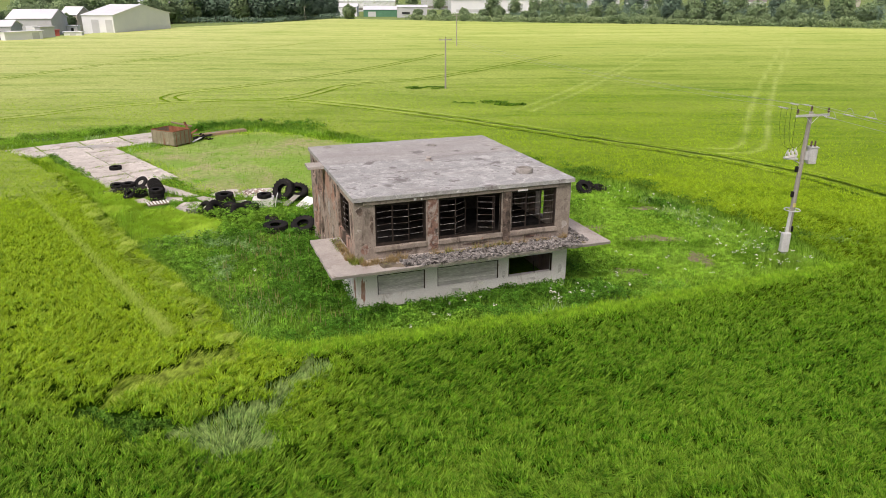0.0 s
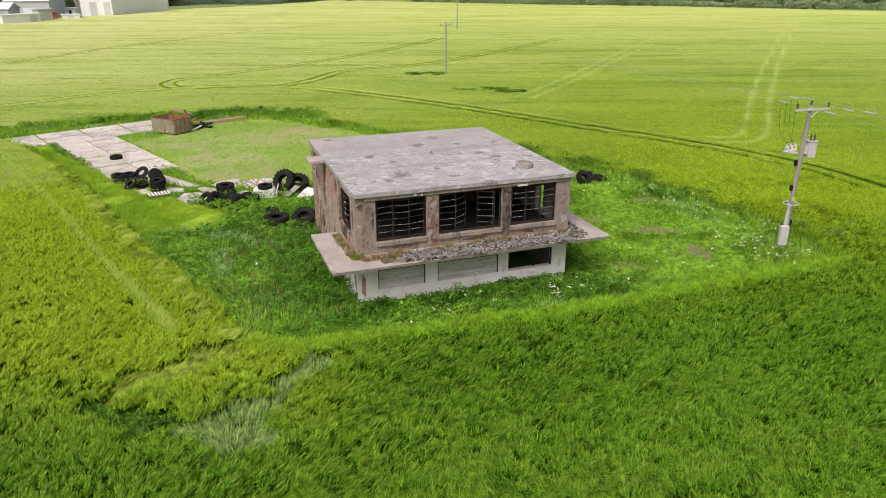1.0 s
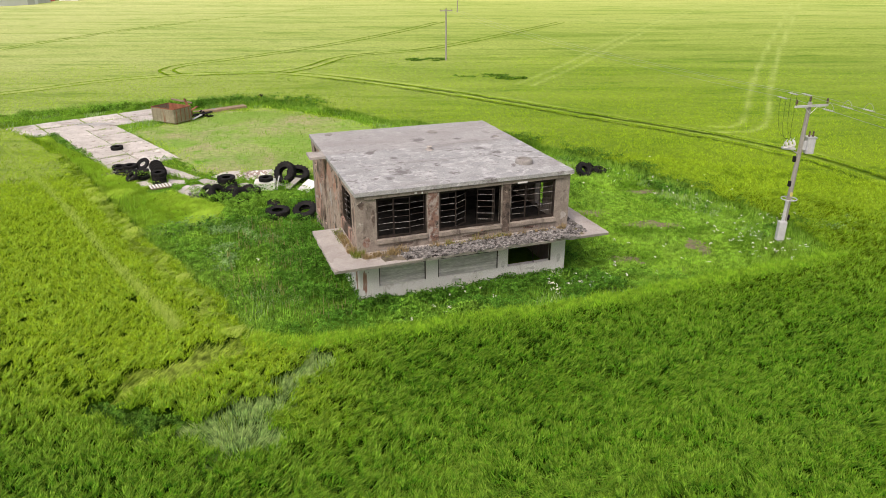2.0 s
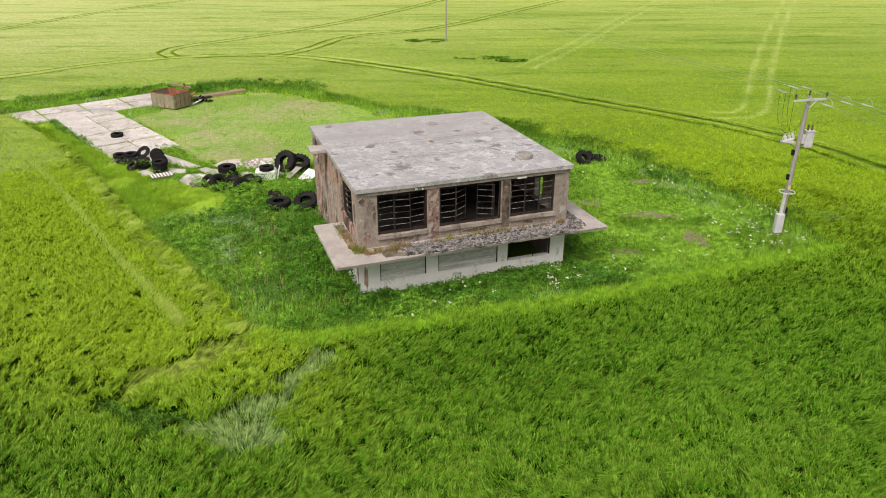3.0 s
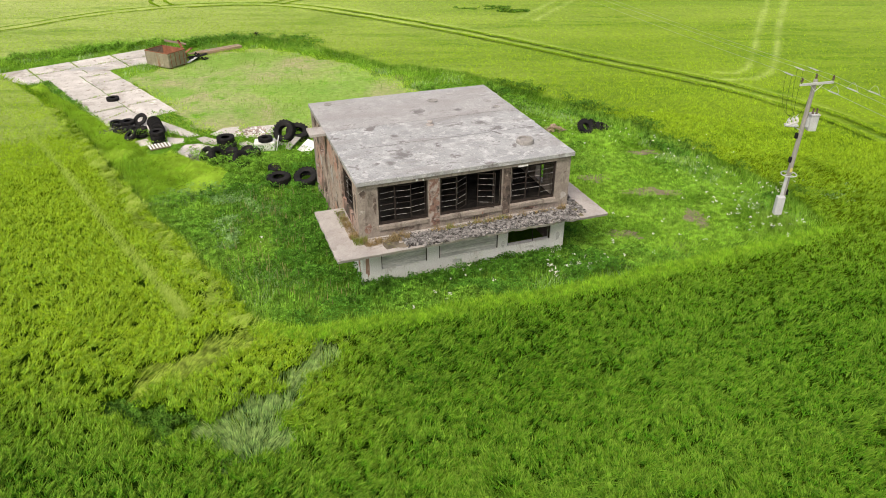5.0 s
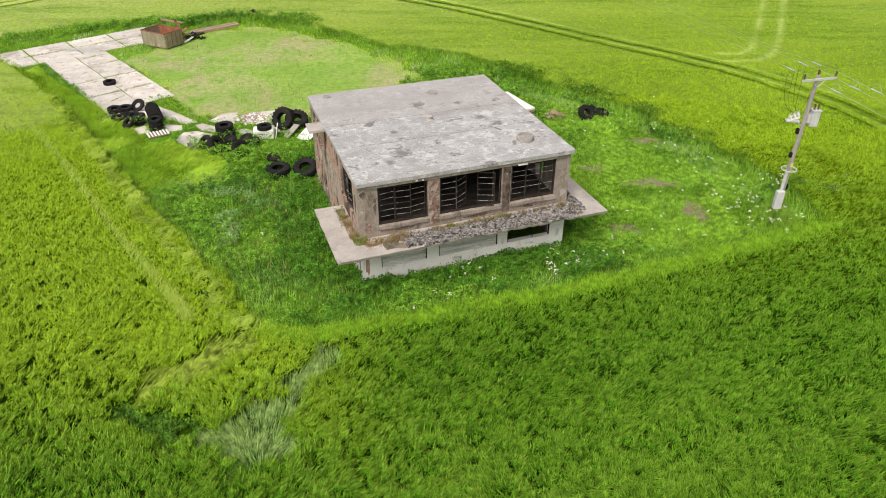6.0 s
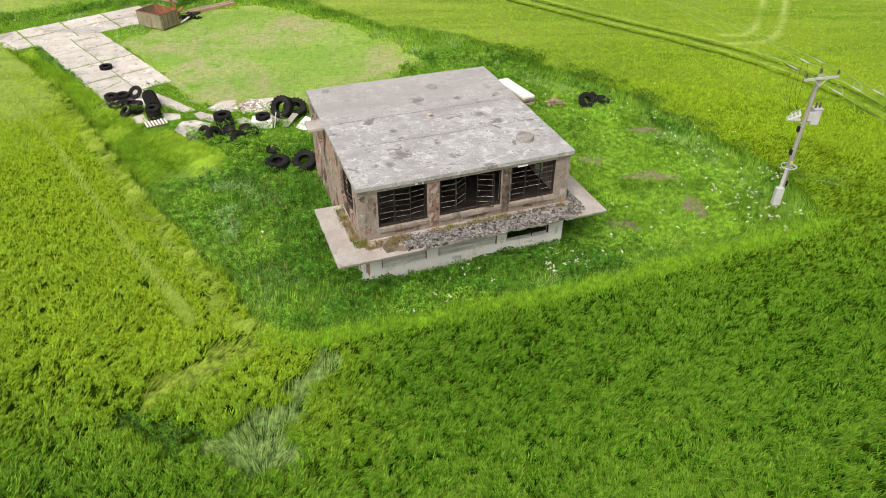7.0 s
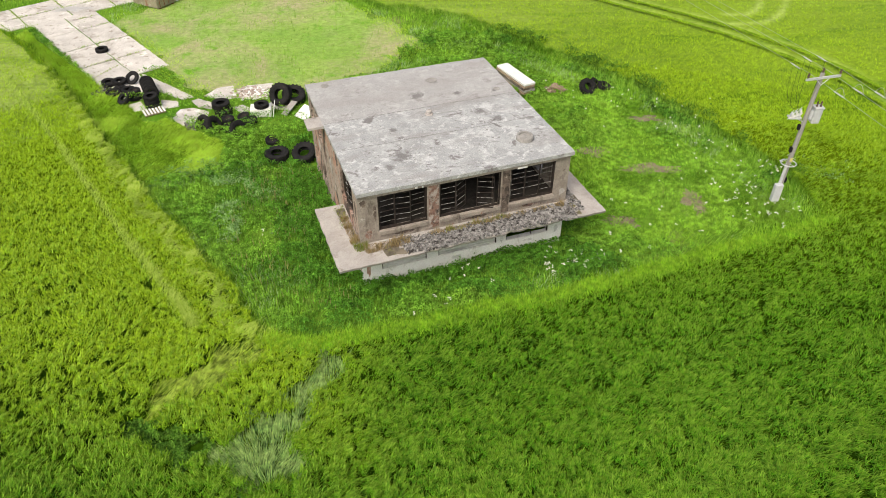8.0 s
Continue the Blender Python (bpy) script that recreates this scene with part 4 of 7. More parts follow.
box(bm, u0 + 0.06, u1 - 0.06, 0.16, 0.24, z1 - 0.06, z1)
rod(bm, (9.7, 0.2, 0.9), (9.66, 0.28, 1.55), 0.025, sides=5)
part("window", bm, STEEL_DARK, tower, "empty dark window frame with one broken bar")
for u, w, z in ((2.95, 0.12, 5.62), (8.45, 0.55, 5.56), (3.3, 0.07, 5.6)):
    bm = bmesh.new()
    box(bm, u, u + w, -0.045, -0.022, z, z + 0.1)
    rough_edges(bm, 0.03, u)
    part("plaster_patch", bm, WHITE_SHEET, tower, "loose white flake of plaster")

def ragged_patch(name, to_wall, u, z, wide, high, material, label, seed, proud=0.006):
    """A thin ragged flake or bare spot lying on a wall; to_wall(u, d, z) places a point."""
    bm = bmesh.new()
    rim = []
    for k in range(26):
        a = 2 * math.pi * k / 26
        f = 0.78 + 0.42 * noise.noise((math.cos(a) * 1.3 + seed, math.sin(a) * 1.3, seed)) + 0.3 * noise.noise((math.cos(a) * 4 + seed, math.sin(a) * 4, 3))
        rim.append((u + wide / 2 * f * math.cos(a), z + high / 2 * f * math.sin(a)))
    outer = [bm.verts.new(to_wall(p, -proud, q)) for p, q in rim]
    inner = [bm.verts.new(to_wall(p, 0.01, q)) for p, q in rim]
    bm.faces.new(outer)
    for k in range(26):
        bm.faces.new((outer[k], outer[(k + 1) % 26], inner[(k + 1) % 26], inner[k]))
    bmesh.ops.triangulate(bm, faces=[f for f in bm.faces if len(f.verts) > 4])
    part(name, bm, material, tower, label)


UPPER = lambda u, d, z: (u, 0.08 + d, z)
LOWER = lambda u, d, z: (u, 0.1 + d, z)
FLANK = lambda u, d, z: (0.05 + d, u, z)
for k, (wall_, u, z, wide, high, mt, label) in enumerate((
        (UPPER, 0.5, 3.35, 0.5, 0.7, BRICKWORK, "spot of bare brick"), (UPPER, 0.85, 4.6, 0.22, 0.9, SOOTED_BRICK, "sooty streak of bare brick"), (UPPER, 0.3, 5.3, 0.35, 0.45, SOOTED_BRICK, "sooty bare spot"),
        (UPPER, 11.25, 3.5, 0.45, 0.5, LEDGE, "pale patch of old plaster"), (UPPER, 2.4, 3.05, 1.3, 0.22, SOOTED_BRICK, "dark damp spot"),
        (UPPER, 6.2, 3.02, 1.8, 0.24, SOOTED_BRICK, "dark damp spot"), (UPPER, 9.4, 3.05, 1.2, 0.22, BRICKWORK, "spot of bare brick"),
        (LOWER, 0.32, 1.2, 0.3, 1.5, FLAKED, "bare pinkish brick at the corner"), (LOWER, 5.2, 0.6, 0.7, 0.3, BOARD, "grey stain"), (LOWER, 11.2, 1.0, 0.3, 0.6, BOARD, "grey stain"), (LOWER, 7.85, 1.1, 0.24, 0.5, BOARD, "grey stain"), (LOWER, 9.5, 0.64, 0.7, 0.2, BOARD, "grey damp stain"),
        (FLANK, 5.2, 4.6, 0.9, 1.6, FLAKED, "bare pinkish brick"), (FLANK, 6.6, 3.7, 0.8, 1.2, LEDGE, "pale patch of old plaster"), (FLANK, 0.8, 4.4, 0.4, 1.4, SOOTED_BRICK, "sooty streak"), (FLANK, 4.6, 5.2, 0.5, 0.9, SOOTED_BRICK, "sooty streak"),
        (FLANK, 7.8, 4.9, 0.5, 1.3, SOOTED_BRICK, "sooty streak"), (FLANK, 9.9, 3.2, 0.7, 0.9, LEDGE, "pale patch of old plaster"), (FLANK, 6.0, 1.6, 1.0, 1.2, FLAKED, "bare pinkish brick"), (FLANK, 0.75, 1.2, 0.5, 1.3, FLAKED, "bare pinkish brick"))):
    ragged_patch("bare_patch", wall_, u, z, wide, high, mt, label, 3.7 * k + 1, 0.006 + 0.0004 * k)

# ---- concrete apron in slabs ----
apron = tagged(new("apron"), "cracked pale concrete apron of cast slabs with grass in the joints", "pavement", kind="structure")


def slab(corners, top=0.05):
    """A cast slab with worn edges from four or more corners."""
    bm = bmesh.new()
    pts = []
    for (ax, ay), (bx, by) in zip(corners, corners[1:] + corners[:1]):
        steps = max(2, int(math.hypot(bx - ax, by - ay) / 0.5))
        for k in range(steps):
            x, y = ax + (bx - ax) * k / steps, ay + (by - ay) * k / steps
            pts.append((x + noise.noise((x * 1.7, y * 1.7, 1)) * 0.11, y + noise.noise((x * 1.7, y * 1.7, 6)) * 0.11))
    tilt, fall = random.uniform(-0.004, 0.004), random.uniform(-0.004, 0.004)
    mx, my = sum(p[0] for p in pts) / len(pts), sum(p[1] for p in pts) / len(pts)
    zs = [top + tilt * (x - mx) + fall * (y - my) for x, y in pts]
    face = bm.faces.new([bm.verts.new((x, y, z)) for (x, y), z in zip(pts, zs)])
    made = bmesh.ops.extrude_face_region(bm, geom=[face])["geom"]
    for v in made:
        if isinstance(v, bmesh.types.BMVert):
            v.co.z = -0.1
    bmesh.ops.triangulate(bm, faces=[f for f in bm.faces if len(f.verts) > 4])
    part("slab", bm, SLAB, apron)


SEAMS = []


def bay(start, along, length, width, n_long, n_wide, gap=0.05, skip=()):
    """A strip of slabs; along: degrees of its length."""
    c, s = math.cos(radians(along)), math.sin(radians(along))
    for i in range(n_long):
        for j in range(n_wide):
            if (i, j) in skip:
                continue
            a0, a1 = length * i / n_long + gap, length * (i + 1) / n_long - gap
            crack = random.random() < 0.35
            b0, b1 = width * j / n_wide + gap, width * (j + 1) / n_wide - gap
            cut0, cut1 = a0 + (a1 - a0) * random.uniform(0.25, 0.75), a0 + (a1 - a0) * random.uniform(0.25, 0.75)
            halves = [((a0, b0), (cut0 - 0.02, b0), (cut1 - 0.02, b1), (a0, b1)), ((cut0 + 0.02, b0), (a1, b0), (a1, b1), (cut1 + 0.02, b1))] if crack else [((a0, b0), (a1, b0), (a1, b1), (a0, b1))]
            for half in halves:
                slab([(start[0] + a * c - b * s, start[1] + a * s + b * c) for a, b in half], 0.05 + random.uniform(-0.012, 0.012))
            SEAMS.append([(start[0] + a * c - b * s, start[1] + a * s + b * c) for a, b in ((a0, b0), (a1, b0), (a1, b1))])
            if crack:
                SEAMS.append([(start[0] + a * c - b * s, start[1] + a * s + b * c) for a, b in ((cut0, b0), (cut1, b1))])


bay((-44.5, 62.1), 41.0, 20.6, 5.9, 5, 2)
bay((-38.3, 67.9), -48.6, 16.8, 5.9, 4, 2)
YARD_SLABS = [
    [(-24.6, 57.6), (-22.2, 55.9), (-19.2, 53.5), (-19.9, 53.0), (-21.7, 54.1), (-23.3, 55.2)],
    [(-27.5, 55.9), (-24.7, 57.5), (-23.4, 55.2), (-23.1, 53.0), (-25.4, 53.3)],
    [(-19.2, 52.8), (-18.7, 53.2), (-17.5, 52.5), (-17.3, 51.5), (-18.4, 51.8)],
    [(-19.8, 50.0), (-19.7, 51.5), (-18.7, 51.7), (-17.4, 51.1), (-17.3, 50.0), (-18.7, 48.9)],
    [(-18.4, 53.6), (-17.8, 54.9), (-16.6, 55.4), (-15.8, 53.3), (-16.8, 53.1)],
    [(-16.2, 54.6), (-15.5, 55.4), (-13.5, 55.9), (-13.3, 53.9), (-14.4, 53.0), (-15.6, 53.2)],
    [(-15.8, 51.8), (-15.1, 52.1), (-14.2, 51.5), (-14.8, 50.7)],
    [(-21.6, 53.0), (-20.2, 52.8), (-19.9, 51.9), (-20.9, 51.5)],
    [(-23.0, 52.7), (-22.2, 51.5), (-22.9, 51.0), (-23.9, 52.1)],
    [(-13.1, 52.6), (-11.6, 52.9), (-11.3, 51.4), (-12.9, 51.3)],
]
for corners in YARD_SLABS:
    slab(corners, 0.04)
    SEAMS.append(corners[:4])
bm = bmesh.new()
ringed = [(-36.4 + 1.9 * math.cos(a) * (1 + 0.35 * math.sin(3 * a) + 0.15 * math.sin(7 * a)), 72.0 + 0.9 * math.sin(a) * (1 + 0.35 * math.cos(2 * a) + 0.2 * math.sin(5 * a))) for a in [k * math.pi / 14 for k in range(28)]]
bm.faces.new([bm.verts.new((x, y, 0.072)) for x, y in ringed])
tagged(part("puddle", bm, PUDDLE), "shallow rain puddle lying on the concrete apron", "water", kind="structure")
APRON = [[(-44.5, 62.1), (-29, 75.6), (-32.9, 80), (-48.4, 66.6)], [(-38.3, 67.9), (-27.2, 55.3), (-22.8, 59.2), (-33.9, 71.8)],
         *YARD_SLABS]

# ---- tyres and dumped things ----
def tyre_mesh(radius, width, lugs, hub=False):
    """A thick hollow casing lying flat on the ground, its tread cut into lugs."""
    bm = bmesh.new()
    w, inner = width / 2, radius * 0.46
    lathe(bm, [(inner, -w * 0.75), (radius * 0.72, -w), (radius * 0.9, -w * 0.92), (radius * 0.965, -w * 0.6), (radius * 0.97, w * 0.6), (radius * 0.9, w * 0.92),
               (radius * 0.72, w), (inner, w * 0.75), (inner * 1.06, w * 0.55), (radius * 0.86, w * 0.5), (radius * 0.86, -w * 0.5), (inner * 1.06, -w * 0.55)], 28, closed=True)
    casing = bm
    bm = bmesh.new()
    for k in range(lugs):
        for side in (-1, 1):
            a = 2 * math.pi * (k + 0.25 * side) / lugs
            m = pose(0, 0, 0, 0, 0, math.degrees(a)) @ pose(radius * 0.962, 0, side * w * 0.45, side * 28, 0, 0)
            box(bm, -0.03, radius * 0.03, -radius * 0.06, radius * 0.06, -w * 0.5, w * 0.5, m)
    tread = bm
    bm = None
    if hub:
        bm = bmesh.new()
        lathe(bm, [(inner * 1.02, w * 0.7), (inner * 0.95, w * 0.35), (inner * 0.45, w * 0.2), (inner * 0.42, w * 0.3), (0.02, w * 0.3), (0.02, w * 0.2), (inner * 0.4, w * 0.1), (inner * 1.0, -w * 0.5)], 20, closed=False)
    return casing, tread, bm


def tyre(radius, width, lugs, label, hub=False):
    ob = thing("tyre", pose(0, 0, -50), label, "tyre", "dumped tyres")
    casing, tread, rim = tyre_mesh(radius, width, lugs, hub)
    part("casing", casing, RUBBER, ob, smooth=False)
    part("tread", tread, RUBBER, ob)
    if rim:
        part("rim", rim, STEEL_DARK, ob, "dark rusty steel rim")
    return ob


kinds = {
    "lorry": tyre(0.53, 0.3, 26, "worn black lorry tyre dumped on the ground"),
    "tractor": tyre(0.68, 0.42, 20, "large black tractor tyre with deep lugs"),
    "car": tyre(0.36, 0.24, 26, "small black car tyre dumped in the heap"),
    "wheel": tyre(0.45, 0.3, 24, "black tyre still on its rusty rim", True),
    "giant": tyre(0.88, 0.62, 18, "huge black earthmover tyre standing on its tread"),
    "loader": tyre(0.82, 0.5, 18, "large black loader tyre half sunk in the weeds"),
    "stout": tyre(0.66, 0.44, 22, "broad black lorry tyre lying in a stack"),
    "hoop": tyre(0.58, 0.16, 30, "thin black tyre standing among the others"),
}
DUMPED = [
    # kind, x, y, height of the centre, lean, twist
    ("lorry", -29.42, 62.0, 0.2, 3, 0), ("lorry", -25.57, 55.55, 0.34, 4, 20), ("hoop", -24.7, 56.0, 0.42, 40, 340), ("lorry", -26.45, 55.5, 0.24, 10, 40),
    ("hoop", -26.0, 54.9, 0.16, 4, 40), ("lorry", -25.48, 53.8, 0.2, 3, 30), ("lorry", -24.1, 52.45, 0.4, 36, 320), ("wheel", -23.65, 53.5, 0.5, 4, 350),
    ("lorry", -23.6, 53.2, 0.2, 2, 0), ("car", -25.0, 54.6, 0.18, 8, 70), ("lorry", -24.5, 54.3, 0.2, 3, 10), ("lorry", -21.8, 51.9, 0.2, 2, 0),
    ("lorry", -21.83, 51.93, 0.5, 4, 90), ("lorry", -21.87, 51.98, 0.81, 6, 10), ("lorry", -23.2, 55.0, 0.5, 80, 32),
    ("lorry", -22.98, 54.6, 0.5, 78, 30), ("lorry", -22.75, 54.15, 0.5, 79, 28), ("lorry", -22.5, 53.7, 0.5, 78, 30), ("lorry", -22.25, 53.25, 0.5, 80, 27), ("stout", -16.2, 50.8, 0.22, 2, 0),
    ("stout", -16.38, 51.0, 0.67, 3, 30), ("lorry", -17.22, 48.85, 0.42, 40, 325), ("stout", -16.24, 48.2, 0.5, 60, 70),
    ("wheel", -15.42, 49.0, 0.22, 2, 330), ("wheel", -15.42, 49.0, 0.52, 4, 10), ("stout", -14.4, 47.7, 0.42, 62, 60), ("wheel", -14.46, 49.67, 0.36, 14, 320),
    ("wheel", -13.79, 49.1, 0.36, 14, 330), ("car", -15.34, 48.15, 0.24, 30, 0), ("wheel", -14.7, 49.0, 0.2, 4, 30), ("lorry", -13.3, 50.65, 0.82, 1, 0),
    ("giant", -12.2, 52.35, 0.78, 56, 338), ("giant", -11.3, 52.75, 0.52, 24, 20), ("loader", -11.08, 44.35, 0.42, 2, 8), ("loader", -9.25, 44.4, 0.52, 24, 345),
    ("wheel", -11.78, 46.31, 0.36, 12, 10), ("tractor", 11.2, 54.3, 0.4, 48, 40), ("lorry", 12.0, 55.0, 0.36, 40, 80), ("lorry", 12.6, 54.7, 0.3, 16, 60),
]
used = set()
for kind, x, y, z, lean, twist in DUMPED:
    m = pose(x, y, z, 0, 0, twist) @ pose(0, 0, 0, lean, 0, 0)
    if kind in used:
        copy_thing(kinds[kind], m)
    else:
        kinds[kind].matrix_basis = m
        used.add(kind)

# rusty open steel skip
skip = thing("steel_skip", pose(-30.5, 73.4, 0, 0, 0, -29), "open-topped rusty steel skip with faded olive sides on the concrete", "skip")
SX, SY, SH = 3.3, 2.3, 1.55
for name, coords, mt in (("end_panel", (-0.02, 0.05, 0.05, SY - 0.05), SKIP_PAINT), ("end_panel", (SX - 0.05, SX + 0.02, 0.05, SY - 0.05), SKIP_PAINT),
                         ("side_panel", (0, SX, 0, 0.05), SKIP_PAINT), ("side_panel", (0, SX, SY - 0.05, SY), RUST)):
    bm = bmesh.new()
    box(bm, *coords, 0.16, SH)
    part(name, bm, mt, skip)
bm = bmesh.new()
box(bm, 0.05, SX - 0.05, 0.052, SY - 0.052, 0.16, 0.24)
part("floor_plate", bm, RUST, skip, "rusted floor plate")
for i in range(6):
    bm = bmesh.new()
    u = 0.1 + i * (SX - 0.28) / 5
    box(bm, u, u + 0.08, -0.028, -0.002, 0.16, SH)
    part("rib", bm, SKIP_PAINT, skip)
for x, y, z, dx, dy in ((0, -0.03, SH, SX, 0.07), (0, SY - 0.04, SH, SX, 0.07)):
    bm = bmesh.new()
    box(bm, x, x + dx, y, y + dy, z, z + 0.07)
    part("rim_rail", bm, RUST, skip)
for x in (-0.03, SX - 0.04):
    bm = bmesh.new()
    box(bm, x, x + 0.07, 0.042, SY - 0.042, SH, SH + 0.07)
    part("rim_rail", bm, RUST, skip)
for y in (0.3, SY - 0.4):
    bm = bmesh.new()
    box(bm, 0, SX, y, y + 0.1, 0.0, 0.158)
    part("skid", bm, RUST, skip)
for k in range(4):
    bm = bmesh.new()
    rod(bm, (SX + 0.02, 0.3 + 0.55 * k, 0.25), (SX + 0.06, 0.3 + 0.55 * k, SH - 0.05), 0.035, sides=5)
    part("rib", bm, RUST, skip)


PINKISH = surface("brick_rubble", (0.28, 0.21, 0.18), (0.5, 0.43, 0.38), 4.0, 20, 0.92, 0.3)
PINK_TIMBER = surface("reddish_timber", (0.34, 0.22, 0.16), (0.48, 0.34, 0.26), 1.5, 14, 0.88, 0.3, stretch=(0.3, 3, 3))


def plank(name, a, b, width, thick, material, label, category):
    """A board or beam from a to b."""
    a, b = Vector(a), Vector(b)
    bm = bmesh.new()
    length = (b - a).length
    n = max(2, int(length / 0.5))
    box(bm, 0, length, -width / 2, width / 2, -thick / 2, thick / 2)
    bmesh.ops.subdivide_edges(bm, edges=[e for e in bm.edges if abs(e.verts[0].co.x - e.verts[1].co.x) > 0.1], cuts=n)
    rough_edges(bm, min(0.012, thick * 0.2), a.x)
    ob = part(name, bm, material)
    ob.matrix_basis = Matrix.Translation(a) @ (b - a).to_track_quat("X", "Z").to_matrix().to_4x4()
    return tagged(ob, label, category)


plank("timber_beam", (-26.6, 77.0, 0.2), (-22.6, 80.6, 0.16), 0.3, 0.28, PINK_TIMBER, "long reddish timber beam lying on the grass", "beam")
plank("timber_beam", (-26.9, 77.6, 0.2), (-23.0, 81.2, 0.16), 0.5, 0.2, TIMBER, "long weathered timber beam lying on the grass", "beam")
plank("plank", (-26.7, 75.0, 0.22), (-25.1, 76.2, 0.5), 0.5, 0.06, RUBBER, "black plank leaning on the scrap by the skip", "plank")
plank("plank", (-26.6, 74.2, 0.08), (-26.0, 75.4, 0.35), 0.3, 0.05, WHITE_SHEET, "white plank leaning on the scrap by the skip", "plank")
plank("plank", (-27.3, 76.3, 0.1), (-28.2, 76.9, 1.75), 0.2, 0.12, RUST, "rusty girder leaning against the skip", "girder")
plank("plank", (-27.9, 75.6, 0.3), (-26.9, 77.0, 0.9), 0.35, 0.05, RUST, "bent rusty sheet propped beside the skip", "sheet")
plank("plank", (-27.0, 76.0, 0.55), (-25.6, 77.6, 0.3), 0.25, 0.1, PINK_TIMBER, "broken reddish board on the scrap", "plank")
plank("plank", (-27.6, 77.4, 1.2), (-29.6, 76.8, 1.75), 0.5, 0.1, TIMBER, "weathered timber lying across the skip", "plank")


def scrap_heap(name, x, y, spread_, high, n, material, label, size=0.3, seed=1):
    """A heap of broken pieces."""
    r = random.Random(seed)
    bm = bmesh.new()
    for k in range(n):
        a, d = r.random() * 6.28, spread_ * r.random() ** 0.7
        z = max(0.03, high * (1 - d / spread_) * r.random() + 0.04)
        m = pose(x + d * math.cos(a), y + d * math.sin(a) * 0.7, z, r.uniform(-40, 40), r.uniform(-40, 40), r.uniform(0, 360))
        s = size * r.uniform(0.4, 1.2)
        vs = box(bm, -s, s, -s * 0.6, s * 0.6, -s * 0.2, s * 0.2, m)
        for v in vs:
            v.co += Vector((r.uniform(-1, 1), r.uniform(-1, 1), r.uniform(-1, 1))) * s * 0.2
    return tagged(part(name, bm, material), label, "rubble", kind="stuff")


scrap_heap("rubble_heap", -14.8, 54.2, 1.7, 0.16, 150, PINKISH, "broken pale concrete and brick rubble", 0.12, 3)
scrap_heap("rubble_heap", -14.6, 54.0, 1.7, 0.16, 70, WHITE_SHEET, "broken white plastic and plaster bits", 0.12, 4)
scrap_heap("scrap_heap", -26.2, 75.8, 1.3, 0.6, 40, RUBBER, "black scrap beside the skip", 0.22, 5)
scrap_heap("scrap_heap", -25.7, 78.6, 0.5, 0.4, 10, BLUE_SHEET, "crumpled teal plastic sheeting", 0.28, 6)
scrap_heap("scrap_heap", -21.6, 84.3, 0.9, 1.1, 40, RUBBER, "dark tangle of scrap in the long grass", 0.22, 7)
scrap_heap("scrap_heap", 8.8, 54.5, 0.9, 0.7, 40, TIMBER, "brown rotten timber heap in the weeds", 0.25, 8)
scrap_heap("rubble_heap", -26.4, 54.3, 1.0, 0.2, 40, CHIP, "grey rubble beside the tyres", 0.16, 9)
scrap_heap("rubble_heap", -17.9, 48.9, 0.9, 0.15, 26, CHIP, "grey rubble beside the tyres", 0.18, 10)

# pallet, white cabinet, white boards
pallet = thing("pallet", pose(-21.45, 51.0, 0.05, 0, 0, 32), "white-painted slatted pallet lying on the concrete", "pallet")
for k in range(7):
    bm = bmesh.new()
    box(bm, -0.75 + k * 0.23, -0.62 + k * 0.23, -0.5, 0.5, 0.1, 0.125)
    part("slat", bm, WHITE_SHEET, pallet)
for y in (-0.46, -0.05, 0.36):
    bm = bmesh.new()
    box(bm, -0.75, 0.76, y, y + 0.1, 0, 0.098)
    part("bearer", bm, TIMBER, pallet)
cabinet = thing("white_cabinet", pose(-13.4, 50.7, 0, 0, 0, 8), "dumped white metal cabinet lying on its back", "cabinet")
bm = bmesh.new()
box(bm, -0.75, 0.75, -0.5, 0.5, 0.0, 0.66)
softened(bm, 0.03)
part("body", bm, WHITE_SHEET, cabinet)
bm = bmesh.new()
box(bm, 0.8, 0.86, -0.55, 0.6, 0.0, 1.0, pose(0, 0, 0, 0, 12, 0))
part("door", bm, WHITE_SHEET, cabinet, "open white door panel")
plank("white_board", (-10.45, 49.9, 0.1), (-9.75, 50.7, 0.62), 1.25, 0.05, WHITE_SHEET, "large white board leaning by the tower", "board")
plank("plank", (-11.7, 50.4, 0.12), (-11.1, 51.8, 0.5), 0.5, 0.06, POLE_WOOD, "grey board leaning on the tyres", "plank")
panels = thing("panel_stack", pose(5.65, 55.1, 0, 0, 0, -62), "stack of long white insulated panels on timber bearers", "panels")
for k in range(5):
    bm = bmesh.new()
    box(bm, -2.0, 2.0, -0.5, 0.5, 0.32 + 0.17 * k, 0.32 + 0.17 * k + 0.15, pose(0.03 * (k % 2), 0.04 * math.sin(k * 2), 0, 0, 0, 0.6 * math.sin(k * 3)))
    softened(bm, 0.012)
    part("panel", bm, WHITE_SHEET if k == 4 else (TIMBER, POLE_WOOD, SOOTED_BRICK)[k % 3], panels)
for x in (-1.6, 0, 1.6):
    bm = bmesh.new()
    box(bm, x - 0.06, x + 0.06, -0.6, 0.6, 0, 0.315)
    part("bearer", bm, TIMBER, panels)

